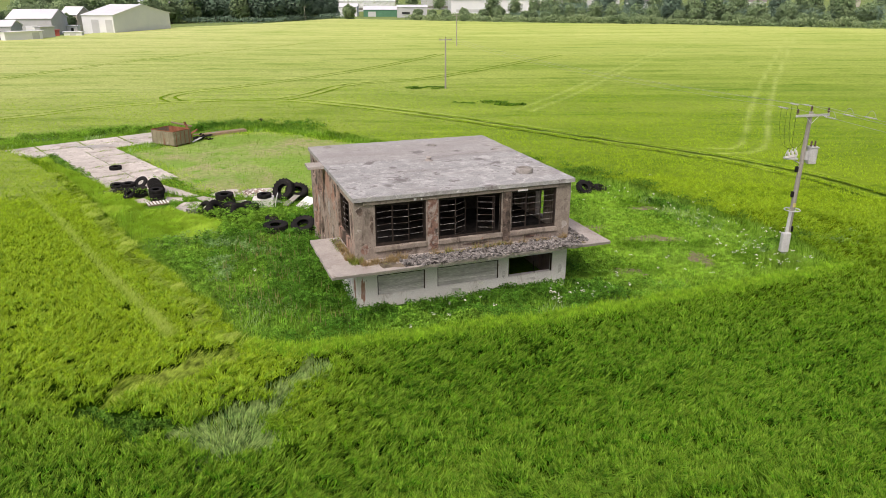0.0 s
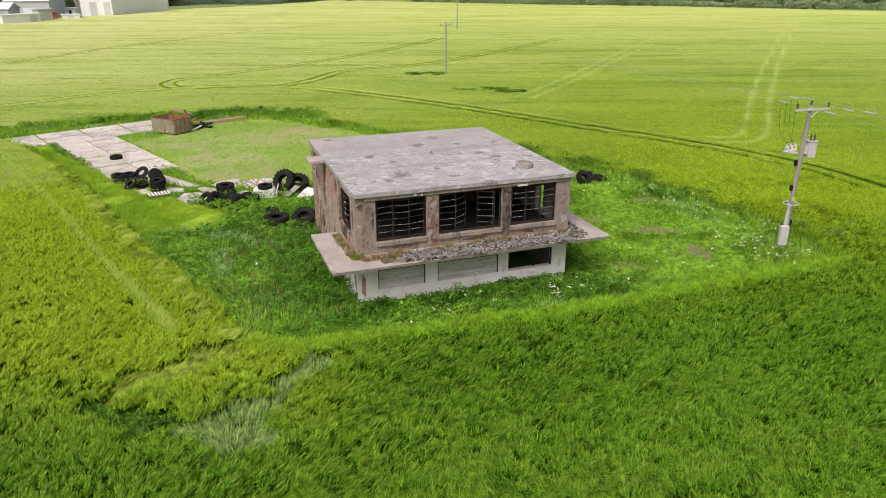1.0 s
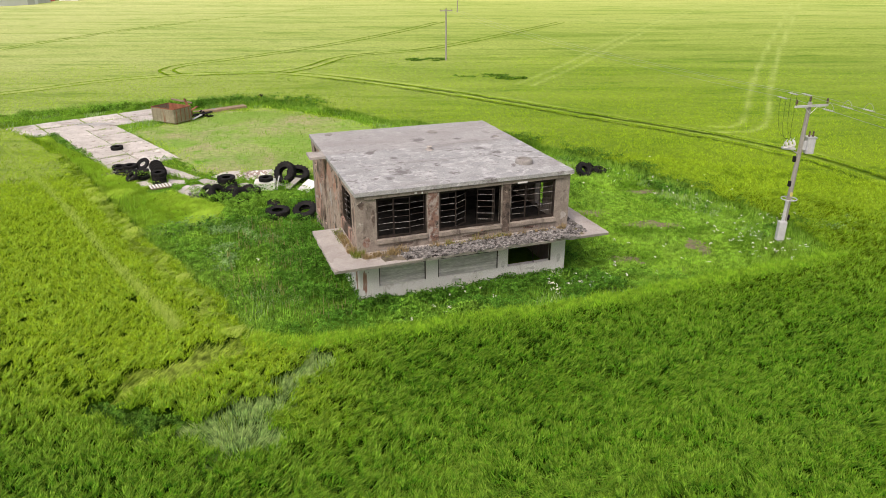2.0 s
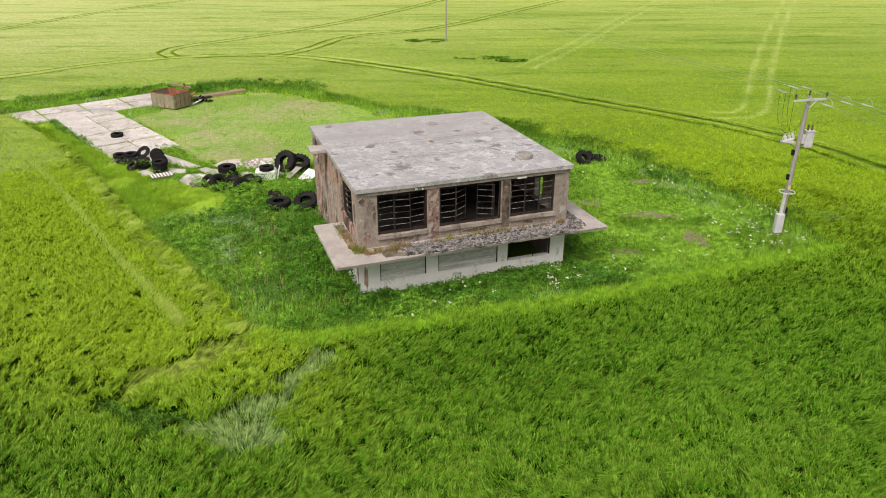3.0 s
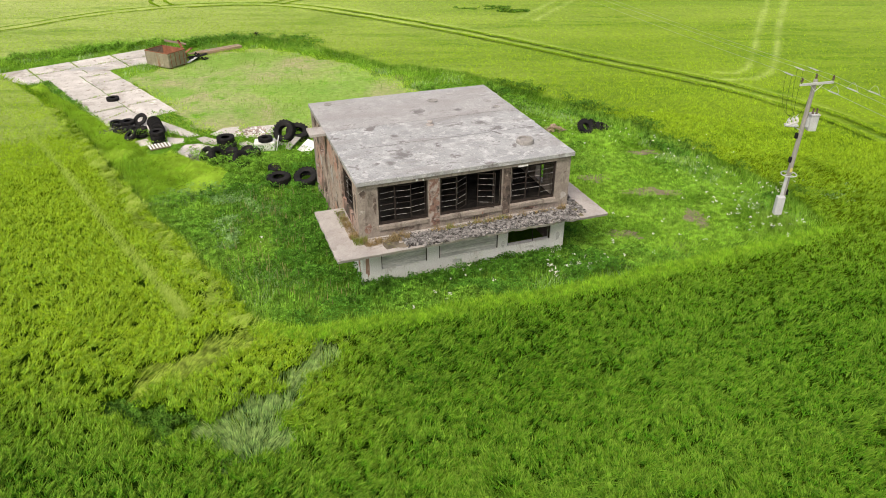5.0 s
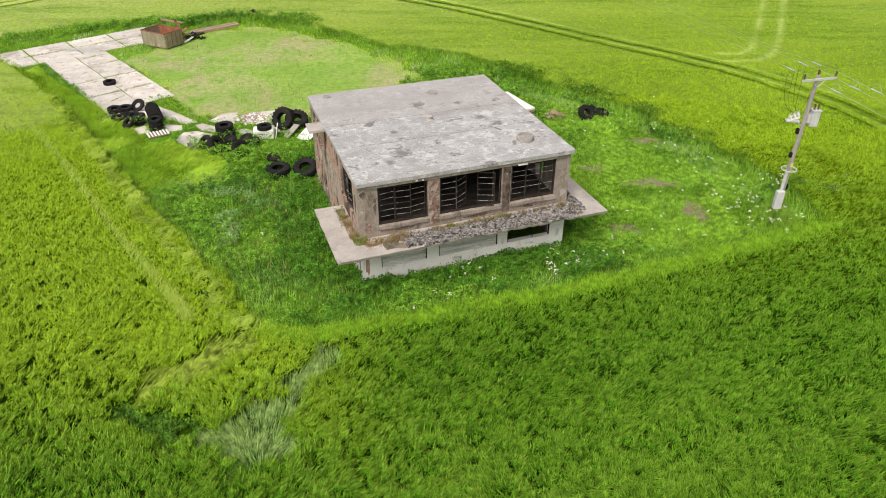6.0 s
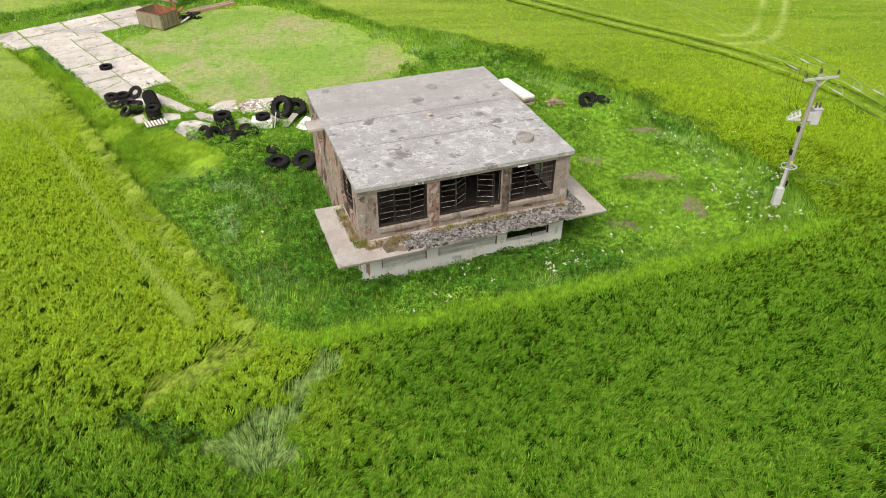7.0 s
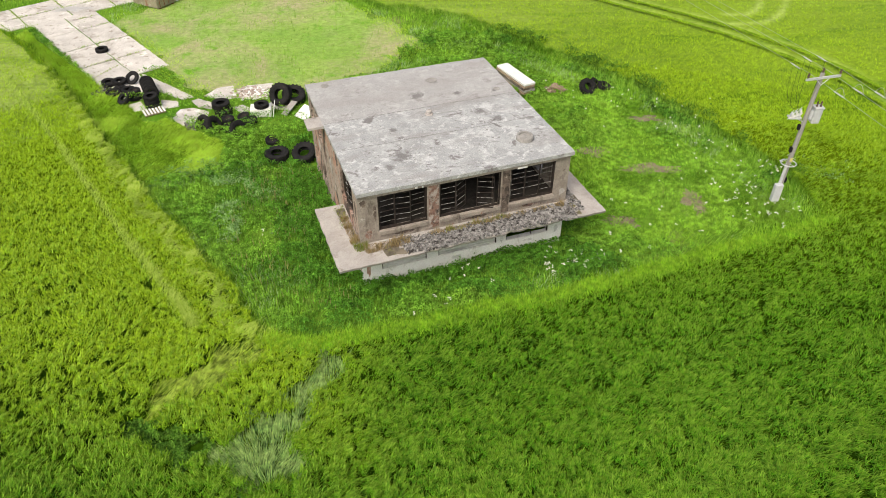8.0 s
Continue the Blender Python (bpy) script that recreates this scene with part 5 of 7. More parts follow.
# ---- the transformer pole ----
pole = thing("transformer_pole", pose(19.8, 38.45, 0), "leaning grey wooden power pole with a transformer and fuses", "power pole")
PT = Vector((0.14, -0.06, 8.95))
at_pole = lambda z: PT * (z / 8.95)
bm = bmesh.new()
rod(bm, (0, 0, 0), PT, 0.15, 0.11, 12)
part("post", bm, POLE_WOOD, pole)
AX = Vector((0.97, 0.25, 0)).normalized()
AY = Vector((-0.247, 0.969, 0)).normalized()
ARM = pose(0, 0, 0, 0, 0, math.degrees(math.atan2(AX.y, AX.x)))
bm = bmesh.new()
box(bm, -1.05, 1.05, -0.2, -0.12, 8.7, 8.82, Matrix.Translation(at_pole(8.5).xy.to_3d()) @ ARM)
part("crossarm", bm, GALV, pole)
pins = []
for x in (-0.98, 0.0, 0.98):
    bm = bmesh.new()
    p = at_pole(8.5) + AX * x - AY * (0.16 if x else 0.0)
    z0 = 8.82 if x else 8.93
    lathe(bm, [(0.02, 0), (0.02, 0.08), (0.075, 0.09), (0.05, 0.15), (0.075, 0.16), (0.045, 0.22), (0.06, 0.24), (0.03, 0.32), (0.005, 0.33)], 10, Matrix.Translation((p.x, p.y, z0)))
    part("insulator", bm, DARK_PORCELAIN, pole)
    pins.append(Vector((p.x, p.y, z0 + 0.3)))
bm = bmesh.new()
for s in (-1, 1):
    rod(bm, at_pole(8.33) - AY * 0.16, at_pole(8.7) + AX * 0.4 * s - AY * 0.16, 0.02, sides=5)
part("arm_brace", bm, GALV, pole)
# transformer tank
tp = at_pole(6.55) + Vector((0.43, -0.08, 0))
bm = bmesh.new()
box(bm, tp.x - 0.22, tp.x + 0.22, tp.y - 0.22, tp.y + 0.22, 6.1, 7.0)
softened(bm, 0.03)
tank = part("transformer", bm, GALV, pole, "pale grey transformer tank")
bm = bmesh.new()
box(bm, tp.x - 0.25, tp.x + 0.25, tp.y - 0.25, tp.y + 0.25, 7.003, 7.05)
part("lid", bm, GALV, tank)
for s in (-0.11, 0.1):
    bm = bmesh.new()
    lathe(bm, [(0.06, 0), (0.06, 0.06), (0.035, 0.1), (0.06, 0.13), (0.035, 0.18), (0.06, 0.21), (0.03, 0.3), (0.005, 0.34)], 10, Matrix.Translation((tp.x + s, tp.y, 7.052)))
    part("bushing", bm, DARK_PORCELAIN, tank)
bm = bmesh.new()
box(bm, tp.x - 0.37, tp.x - 0.222, tp.y - 0.1, tp.y + 0.1, 6.3, 6.8)
part("bracket", bm, GALV, pole)
# switch fuses on their frame
fp = at_pole(6.55) + Vector((-0.55, -0.05, 0))
bm = bmesh.new()
rod(bm, fp + Vector((0.5, 0.05, -0.5)), fp + Vector((-0.35, 0, -0.05)), 0.03, sides=6)
rod(bm, fp + Vector((-0.45, -0.3, -0.1)), fp + Vector((0.3, 0.35, -0.1)), 0.04, sides=6)
box(bm, fp.x - 0.45, fp.x + 0.2, fp.y - 0.2, fp.y + 0.2, fp.z - 0.2, fp.z - 0.12)
part("fuse_frame", bm, GALV, pole)
for k in range(3):
    q = fp + Vector((-0.28 + 0.27 * k, -0.16 + 0.14 * k, -0.08 + 0.02 * k))
    ends_ = []
    for j, reach in enumerate((Vector((-0.2, -0.12, 0.36)), Vector((-0.32, -0.16, 0.02)))):
        bm = bmesh.new()
        tip = q + reach
        rod(bm, q, tip, 0.03, sides=8)
        for s in range(4):
            c = q.lerp(tip, 0.2 + 0.2 * s)
            rod(bm, c - reach * 0.035, c + reach * 0.035, 0.075, 0.055, sides=10)
        fuse = part("fuse", bm, PORCELAIN, pole, "pale ribbed porcelain fuse")
        ends_.append(tip)
    bm = bmesh.new()
    rod(bm, ends_[0] + Vector((-0.04, -0.02, 0.05)), ends_[1] + Vector((-0.05, -0.02, -0.06)), 0.022, sides=6)
    rod(bm, ends_[0], ends_[0] + Vector((0.05, 0, 0.13)), 0.018, sides=5)
    part("fuse_link", bm, GALV, pole, "thin grey fuse tube")
# guard ring, sleeve, cabinet, plates
bm = bmesh.new()
c = at_pole(3.4)
for k in range(20):
    a, b = 2 * math.pi * k / 20, 2 * math.pi * (k + 1) / 20
    rod(bm, c + Vector((0.42 * math.cos(a), 0.42 * math.sin(a), 0)), c + Vector((0.42 * math.cos(b), 0.42 * math.sin(b), 0)), 0.03, sides=5)
for k in range(4):
    a = math.pi * k / 2 + 0.4
    rod(bm, c, c + Vector((0.42 * math.cos(a), 0.42 * math.sin(a), 0)), 0.015, sides=4)
part("climb_guard", bm, GALV, pole, "steel ring guard")
bm = bmesh.new()
rod(bm, at_pole(0.1) + Vector((-0.12, -0.1, 0)), at_pole(3.3) + Vector((-0.12, -0.1, 0)), 0.09, sides=8)
part("cable_guard", bm, GALV, pole, "grey cable cover strapped to the post")
bm = bmesh.new()
q = at_pole(1.5)
box(bm, q.x - 0.42, q.x + 0.04, q.y - 0.4, q.y - 0.1, 0.95, 2.1)
softened(bm, 0.025)
part("meter_cabinet", bm, GALV, pole, "pale grey steel cabinet")
bm = bmesh.new()
q = at_pole(3.75)
box(bm, q.x - 0.07, q.x + 0.07, q.y - 0.17, q.y - 0.15, 3.58, 3.82)
part("warning_plate", bm, surface("yellow_enamel", (0.55, 0.48, 0.14), (0.66, 0.58, 0.22), 3, 30, 0.4, 0.0), pole, "yellow warning plate")
for z, s in ((2.25, 0.17), (4.3, -0.17), (5.75, -0.2)):
    bm = bmesh.new()
    q = at_pole(z)
    box(bm, q.x + s - 0.07, q.x + s + 0.07, q.y - 0.1, q.y + 0.08, z - 0.16, z + 0.16)
    softened(bm, 0.02)
    part("junction_box", bm, RUBBER, pole, "black junction box")


def field_pole(x, y, high, arm):
    ob = thing("line_pole", pose(x, y, 0), "distant wooden power pole with a short crossarm", "power pole", "poles of the far line")
    bm = bmesh.new()
    rod(bm, (0, 0, 0), (0, 0, high), 0.15, 0.11, 8)
    part("post", bm, POLE_WOOD, ob)
    bm = bmesh.new()
    box(bm, -arm, arm, -0.06, 0.06, high - 0.35, high - 0.2, ARM)
    part("crossarm", bm, POLE_WOOD, ob)
    for s in (-arm + 0.08, 0, arm - 0.08):
        bm = bmesh.new()
        p = ARM @ Vector((s, 0, 0))
        zz = high - 0.2 if s else high
        rod(bm, (p.x, p.y, zz), (p.x, p.y, zz + 0.25), 0.05, 0.03, 6)
        part("insulator", bm, DARK_PORCELAIN, ob)
    return ob


field_pole(0.4, 115.0, 8.3, 1.0)
field_pole(3.9, 210.0, 9.2, 1.0)
field_pole(-74.0, 398.0, 8.0, 1.0)


def wire(name, a, b, sag, radius, label, steps=18, via=None, material=None):
    curve = bpy.data.curves.new(name, "CURVE")
    curve.dimensions, curve.bevel_depth, curve.bevel_resolution = "3D", radius, 0
    line = curve.splines.new("POLY")
    line.points.add(steps)
    a, b = Vector(a), Vector(b)
    for k in range(steps + 1):
        s = k / steps
        p = a.lerp(b, s) - Vector((0, 0, sag * 4 * s * (1 - s)))
        if via:
            p = a.lerp(via, s).lerp(via.lerp(b, s), s)
        line.points[k].co = (*p, 1)
    curve.materials.append(material or WIRE)
    return tagged(new(name, curve), label, "wire", "overhead wires")


base = Vector((19.8, 38.45, 0))
for k, p in enumerate(pins):
    far = Vector((0.4, 115.0, 8.45)) + AX * 0.9 * (k - 1)
    wire("overhead_wire", base + p, far, 0.7, 0.007, "thin grey overhead wire between the poles")
    near = base + p - AY * 80 + Vector((0, 0, 0.3))
    wire("overhead_wire", base + p, near, 0.8, 0.009, "thin grey overhead wire between the poles")
    # tension insulators either side of the post
    for sign, dist in ((-1, 2.0 + 0.25 * k), (1, 0.85 + 0.22 * k)):
        q = base + p + AY * sign * dist - Vector((0, 0, 0.08))
        bm = bmesh.new()
        for j in range(5):
            c = q + AY * sign * 0.13 * j
            rod(bm, c, c + AY * sign * 0.05, 0.042, sides=8)
        rod(bm, q - AY * sign * 0.1, q + AY * sign * 0.75, 0.014, sides=5)
        ins = tagged(part("tension_insulator", bm, GALV), "pale string insulator hanging in the overhead wire", "insulator", "tension insulators")
        if sign > 0:
            for j in range(2 if k < 2 else 1):
                a_ = q + AY * 0.45 * j
                b_ = base + fp + Vector((-0.42 + 0.27 * k + 0.1 * j, -0.2 + 0.14 * k, 0.42))
                wire("jumper_wire", a_, b_, 0, 0.009, "dark slack jumper wire down to the fuses", 14, Vector((a_.x, a_.y, b_.z - 0.25)), RUBBER)
        else:
            wire("jumper_wire", q, q + Vector((0.0, 0.1, 0.0)) - AY * 0.75, -0.35, 0.012, "pale looped jumper wire over the insulator", 8)

# ---- far edge: sheds, houses, woods ----
METAL_WHITE = surface("white_cladding", (0.74, 0.77, 0.84), (0.8, 0.82, 0.88), 0.2, 0.004, 0.6, 0.0)
METAL_GREY = surface("grey_cladding", (0.48, 0.5, 0.54), (0.56, 0.58, 0.62), 0.2, 0.004, 0.6, 0.0)
SLATE = surface("slate_roof", (0.16, 0.15, 0.15), (0.24, 0.23, 0.23), 0.5, 3, 0.8, 0.0)
WALL_FAR = surface("pale_house_wall", (0.45, 0.42, 0.39), (0.55, 0.52, 0.48), 0.3, 3, 0.9, 0.0)
GREEN_CLAD = surface("green_cladding", (0.08, 0.2, 0.13), (0.1, 0.25, 0.16), 0.3, 3, 0.7, 0.0)
RED_CLAD = surface("red_paint", (0.34, 0.08, 0.07), (0.42, 0.11, 0.09), 0.3, 0.5, 0.7, 0.0)
DARK_GLASS = surface("dark_glazing", (0.03, 0.035, 0.04), (0.06, 0.065, 0.07), 0.5, 3, 0.2, 0.0)


def shed(name, x, y, turn, long, wide, eave, ridge, wall, roof, label, openings=(), category="warehouse"):
    """A gabled building, its length along local x; openings: (side, from, to, low, high, material)."""
    ob = thing(name, pose(x, y, 0, 0, 0, turn), label, category)
    bm = bmesh.new()
    ends = []
    for u in (0, long):
        ends.append([bm.verts.new(c) for c in ((u, 0, 0), (u, wide, 0), (u, wide, eave), (u, wide / 2, ridge), (u, 0, eave))])
    for e in ends:
        bm.faces.new(e)
    for i in (0, 1, 2, 3, 4):
        j = (i + 1) % 5
        bm.faces.new((ends[0][i], ends[0][j], ends[1][j], ends[1][i]))
    part("shell", bm, wall, ob)
    slope = math.degrees(math.atan2(ridge - eave, wide / 2))
    reach = math.hypot(wide / 2, ridge - eave) + 0.4
    for s in (1, -1):
        bm = bmesh.new()
        m = Matrix.Translation((0, wide / 2, ridge + 0.12)) @ pose(0, 0, 0, -slope * s, 0, 0)
        y0, y1 = (0, reach) if s > 0 else (-reach, 0)
        box(bm, -0.4, long + 0.4, y0, y1, -0.08, 0.08, m)
        part("roof", bm, roof, ob)
    for side, a, b, low, high, mt in openings:
        bm = bmesh.new()
        if side == "front":
            box(bm, a, b, -0.08, -0.01, low, high)
        elif side == "back":
            box(bm, a, b, wide + 0.01, wide + 0.08, low, high)
        elif side == "end":
            box(bm, long + 0.01, long + 0.08, a, b, low, high)
        else:
            box(bm, -0.08, -0.01, a, b, low, high)
        part("door" if low < 0.2 else "window", bm, mt, ob)
    return ob


shed("warehouse", -139.0, 285.0, -14, 14.0, 36.0, 6.8, 10.4, METAL_WHITE, METAL_WHITE, "large white metal-clad warehouse with grey roller doors",
     [("front", 4.2, 7.4, 0, 5.2, METAL_GREY), ("front", 10.4, 13.4, 0, 5.2, METAL_GREY)])
shed("warehouse", -158.0, 268.0, 10, 15.0, 18.0, 6.0, 9.0, METAL_GREY, METAL_WHITE, "grey metal shed with a pale roof", [("front", 6, 10, 0, 3.6, METAL_WHITE)])
shed("warehouse", -152.0, 243.0, 8, 9.0, 9.0, 4.4, 6.2, METAL_GREY, METAL_WHITE, "low grey shed with a pale roof", [("front", 5, 7.5, 0, 3.0, DARK_GLASS)])
shed("container", -139.5, 234.0, 60, 12.5, 2.6, 3.0, 3.1, METAL_WHITE, METAL_WHITE, "long white storage container by the sheds", [("front", 9, 11.4, 0, 2.6, METAL_GREY)], "container")
shed("container", -135.5, 248.0, 60, 5.0, 3.0, 4.0, 4.1, METAL_GREY, METAL_GREY, "grey storage container by the sheds", [("front", 1, 3.4, 0, 2.6, METAL_GREY)], "container")
shed("house", -158.0, 306.0, -20, 9.0, 8.0, 6.4, 9.4, WALL_FAR, METAL_WHITE, "pale rendered house with a pale roof",
     [("front", 1.5, 2.8, 0.9, 2.1, DARK_GLASS), ("front", 6, 7.3, 0.9, 2.1, DARK_GLASS), ("front", 1.5, 2.8, 3.6, 4.8, DARK_GLASS), ("front", 6, 7.3, 3.6, 4.8, DARK_GLASS)], "house")
shed("container", -149.0, 286.0, 5, 7.0, 3.0, 2.8, 2.9, METAL_WHITE, METAL_WHITE, "white cabin beside the warehouse", [("front", 4.6, 5.6, 0, 2.1, DARK_GLASS)], "cabin")
shed("warehouse", -77.0, 492.0, 2, 20.0, 14.0, 6.0, 8.0, METAL_WHITE, METAL_WHITE, "pale commercial unit at the field's far edge", [("front", 3, 8, 0.1, 3.2, METAL_GREY)])
shed("warehouse", -52.0, 486.0, 2, 22.0, 16.0, 4.4, 6.4, GREEN_CLAD, METAL_WHITE, "green commercial unit with a white roof", [("front", 3, 8, 0.1, 3.2, METAL_GREY)])
shed("warehouse", -29.0, 470.0, 3, 19.0, 18.0, 6.2, 7.4, METAL_GREY, METAL_WHITE, "grey commercial unit with a white roof", [("front", 12, 16, 0.1, 3.4, METAL_WHITE), ("front", 3, 8, 2, 3.4, DARK_GLASS)])
shed("warehouse", 6.0, 560.0, 4, 66.0, 30.0, 9.5, 11.5, METAL_WHITE, METAL_WHITE, "long white commercial warehouse behind the hedge", [("front", 4, 44, 1, 3, METAL_GREY)])
shed("warehouse", 94.0, 640.0, -8, 56.0, 40.0, 9.5, 14.5, METAL_GREY, METAL_WHITE, "long pale commercial warehouse behind the trees", [("front", 5, 50, 1, 3, METAL_GREY)])
shed("warehouse", -110.0, 620.0, 6, 70.0, 30.0, 8.0, 10.5, METAL_WHITE, METAL_WHITE, "wide pale warehouse in the distance", [("front", 5, 50, 1, 3, SLATE)])
shed("warehouse", -20.0, 700.0, 2, 80.0, 30.0, 9.0, 12.5, METAL_GREY, METAL_WHITE, "wide grey warehouse in the distance", [("front", 5, 50, 1, 3, SLATE)])
shed("warehouse", -230.0, 470.0, 20, 60.0, 30.0, 7.0, 10.5, METAL_WHITE, METAL_WHITE, "wide white warehouse in the distance", [("front", 5, 50, 1, 3, SLATE)])
for i in range(16):
    x, y = -190 + 42 * i + random.uniform(-9, 9), 760 + random.uniform(-60, 120)
    shed("house", x, y, random.uniform(-20, 20), random.uniform(11, 30), 10, 6.0, 9.5, random.choice((WALL_FAR, METAL_WHITE)), random.choice((SLATE, METAL_GREY)), "distant house with a grey roof",
         [("front", 2, 3.5, 1, 2.4, DARK_GLASS), ("front", 6, 7.5, 1, 2.4, DARK_GLASS)], "house")


def puffed(ob, hub=None):
    """Leaves shaded as one rounded mass: normals point away from the hub, or mostly up."""
    me = ob.data
    co = np.empty(len(me.vertices) * 3, np.float32)
    me.vertices.foreach_get("co", co)
    co = co.reshape(-1, 3)
    way = co - np.array(hub) if hub else np.stack([rng.normal(0, 0.45, len(co)), rng.normal(-0.5, 0.45, len(co)), np.full(len(co), 0.9)], 1)
    way = way / (np.linalg.norm(way, axis=1)[:, None] + 1e-6) + np.array([0, 0, 0.35])
    way /= np.linalg.norm(way, axis=1)[:, None]
    tri = np.empty(len(me.polygons) * 3, np.int32)
    me.loops.foreach_get("vertex_index", tri)
    tri = tri.reshape(-1, 3)
    flat = np.cross(co[tri[:, 1]] - co[tri[:, 0]], co[tri[:, 2]] - co[tri[:, 0]])
    for i in np.nonzero((flat * way[tri[:, 0]]).sum(1) < 0)[0].tolist():
        me.polygons[i].flip()
    me.update()
    me.normals_split_custom_set_from_vertices([tuple(w) for w in way.tolist()])


def tree(high, spread_, seed, leaf, name="tree", label="broad leafy green tree at the edge of the field"):
    """Tapered trunk, limbs, and a crown of leaf clumps gathered on the limbs' ends."""
    r = random.Random(seed)
    g = np.random.default_rng(seed)
    ob = thing(name, pose(0, 0, -60), label, "tree", "trees at the field edge")
    bm = bmesh.new()
    rod(bm, (0, 0, 0), (0.2, 0, high * 0.5), high * 0.03, high * 0.015, 7)
    centres = []
    for k in range(15):
        a, up = r.random() * 6.28, r.uniform(0.12, 0.92)
        d = spread_ * (1 - abs(up - 0.45) * 1.25) * r.uniform(0.45, 1.0)
        tip = Vector((d * math.cos(a), d * math.sin(a), high * up))
        rod(bm, (0, 0, high * min(0.5, up * 0.6)), tip, high * 0.012, high * 0.003, 4)
        centres.append(tip)
    part("trunk", bm, BARK, ob)
    c = np.array([tuple(p) for p in centres])
    n = 1150
    way = g.normal(0, 1, (n, 3))
    way /= np.linalg.norm(way, axis=1)[:, None]
    # a full crown, swollen round the limbs' ends and reaching almost to the ground
    hub = np.array([0, 0, high * 0.5])
    reach = np.array([spread_ * 1.12, spread_ * 1.12, high * 0.5])
    out = (c - hub) / reach
    out /= np.linalg.norm(out, axis=1)[:, None]
    swell = 0.72 + 0.36 * np.clip((way @ out.T).max(1) * 4 - 3.0, -0.35, 1)
    p = hub + way * reach * (swell * np.where(np.arange(n) < 260, 0.45 + 0.25 * g.random(n), 0.72 + 0.3 * g.random(n) ** 0.6))[:, None]
    p[:, 2] = np.clip(p[:, 2], high * 0.03, high * 1.05)
    crown = leaves("crown", p[:, 0], p[:, 1], p[:, 2], np.where(np.arange(n) < 260, g.uniform(2.2, 3.4, n), g.uniform(0.7, 1.5, n)), leaf, 0.45)
    puffed(crown, tuple(hub))
    crown.parent = ob
    return ob


shed("container", -141.0, 262.0, 30, 4.0, 2.4, 2.2, 2.3, RED_CLAD, RED_CLAD, "small red container in the shed yard", [("front", 1, 2.4, 0, 1.9, METAL_GREY)], "container")
shed("container", -135.0, 262.0, 10, 6.0, 2.4, 1.7, 1.8, METAL_WHITE, METAL_WHITE, "low white trailer in the shed yard", [("front", 2, 4, 0, 1.2, METAL_GREY)], "trailer")
plants = [tree(15, 5.0, 1, TREE_LEAF), tree(12, 4.6, 2, TREE_LEAF), tree(17, 5.6, 3, DARK_LEAF, label="tall dark green tree at the edge of the field"),
          tree(9, 3.6, 4, TREE_LEAF), tree(13, 5.5, 5, DARK_LEAF, label="tall dark green tree at the edge of the field"), tree(7, 3.4, 6, TREE_LEAF)]
spots = []
r = random.Random(5)


def belt_of(n, a, b, depth, kinds_, low, big):
    """Trees along a line from a to b, in some depth."""
    for k in range(n):
        s = (k + r.random()) / n
        spots.append((a[0] + (b[0] - a[0]) * s + r.uniform(-2, 2), a[1] + (b[1] - a[1]) * s + depth * r.random(), r.choice(kinds_), r.uniform(low, big)))


belt_of(13, (-141, 392), (-88, 400), 8, (0, 2, 4, 2), 1.0, 1.25)
belt_of(12, (-138, 408), (-80, 420), 12, (0, 2, 4), 1.1, 1.3)
belt_of(9, (-92, 446), (-66, 458), 8, (2, 4), 1.0, 1.2)
belt_of(26, (40, 396), (180, 330), 8, (1, 3, 5, 0), 0.55, 0.85)
belt_of(22, (90, 384), (300, 276), 14, (0, 1, 1, 4), 0.8, 1.05)
belt_of(24, (60, 440), (330, 330), 26, (0, 1, 2, 4), 0.9, 1.15)
belt_of(12, (-175, 305), (-146, 330), 16, (0, 1, 3), 0.9, 1.15)
belt_of(16, (-190, 345), (-128, 372), 26, (0, 1, 0, 3), 0.9, 1.2)
belt_of(12, (-200, 300), (-165, 322), 12, (1, 0, 3), 0.8, 1.1)
belt_of(7, (-165, 284), (-152, 300), 4, (1, 3), 0.7, 0.95)
belt_of(26, (-300, 700), (420, 640), 120, (0, 1, 2), 1.0, 1.4)
belt_of(8, (30, 470), (110, 440), 12, (1, 0), 0.8, 1.0)
spots += [(-54, 428, 3, 0.95), (-14, 414, 5, 0.9), (-6, 414, 5, 0.8), (2, 412, 5, 0.9), (12, 408, 3, 0.8), (22, 402, 5, 1.0), (30, 400, 3, 0.9)]
used = set()
for x, y, k, size in spots:
    m = pose(x, y, 0, 0, 0, r.uniform(0, 360)) @ Matrix.Diagonal((size, size, size * r.uniform(0.9, 1.1), 1))
    if k in used:
        made = copy_thing(plants[k], m)
        made.matrix_basis = m
    else:
        plants[k].matrix_basis = m
        used.add(k)


def hedge(line, high, wide, per_metre, leaf, label):
    """A rough hedge as one mass of leaves along a line."""
    xs, ys = [], []
    for (ax, ay), (bx, by) in zip(line, line[1:]):
        n = int(math.hypot(bx - ax, by - ay) * per_metre)
        s = rng.random(n)
        xs.append(ax + (bx - ax) * s), ys.append(ay + (by - ay) * s)
    x, y = np.concatenate(xs), np.concatenate(ys)
    top = high * (0.45 + 0.9 * clouds(x, y, 6, 9))
    x, y = x + rng.normal(0, wide / 2, len(x)), y + rng.normal(0, wide / 2, len(x))
    made = leaves("hedge", x, y, top * rng.random(len(x)) ** 0.6, rng.uniform(0.5, 1.0, len(x)), leaf, 0.3)
    puffed(made)
    return tagged(made, label, "hedge", kind="stuff")


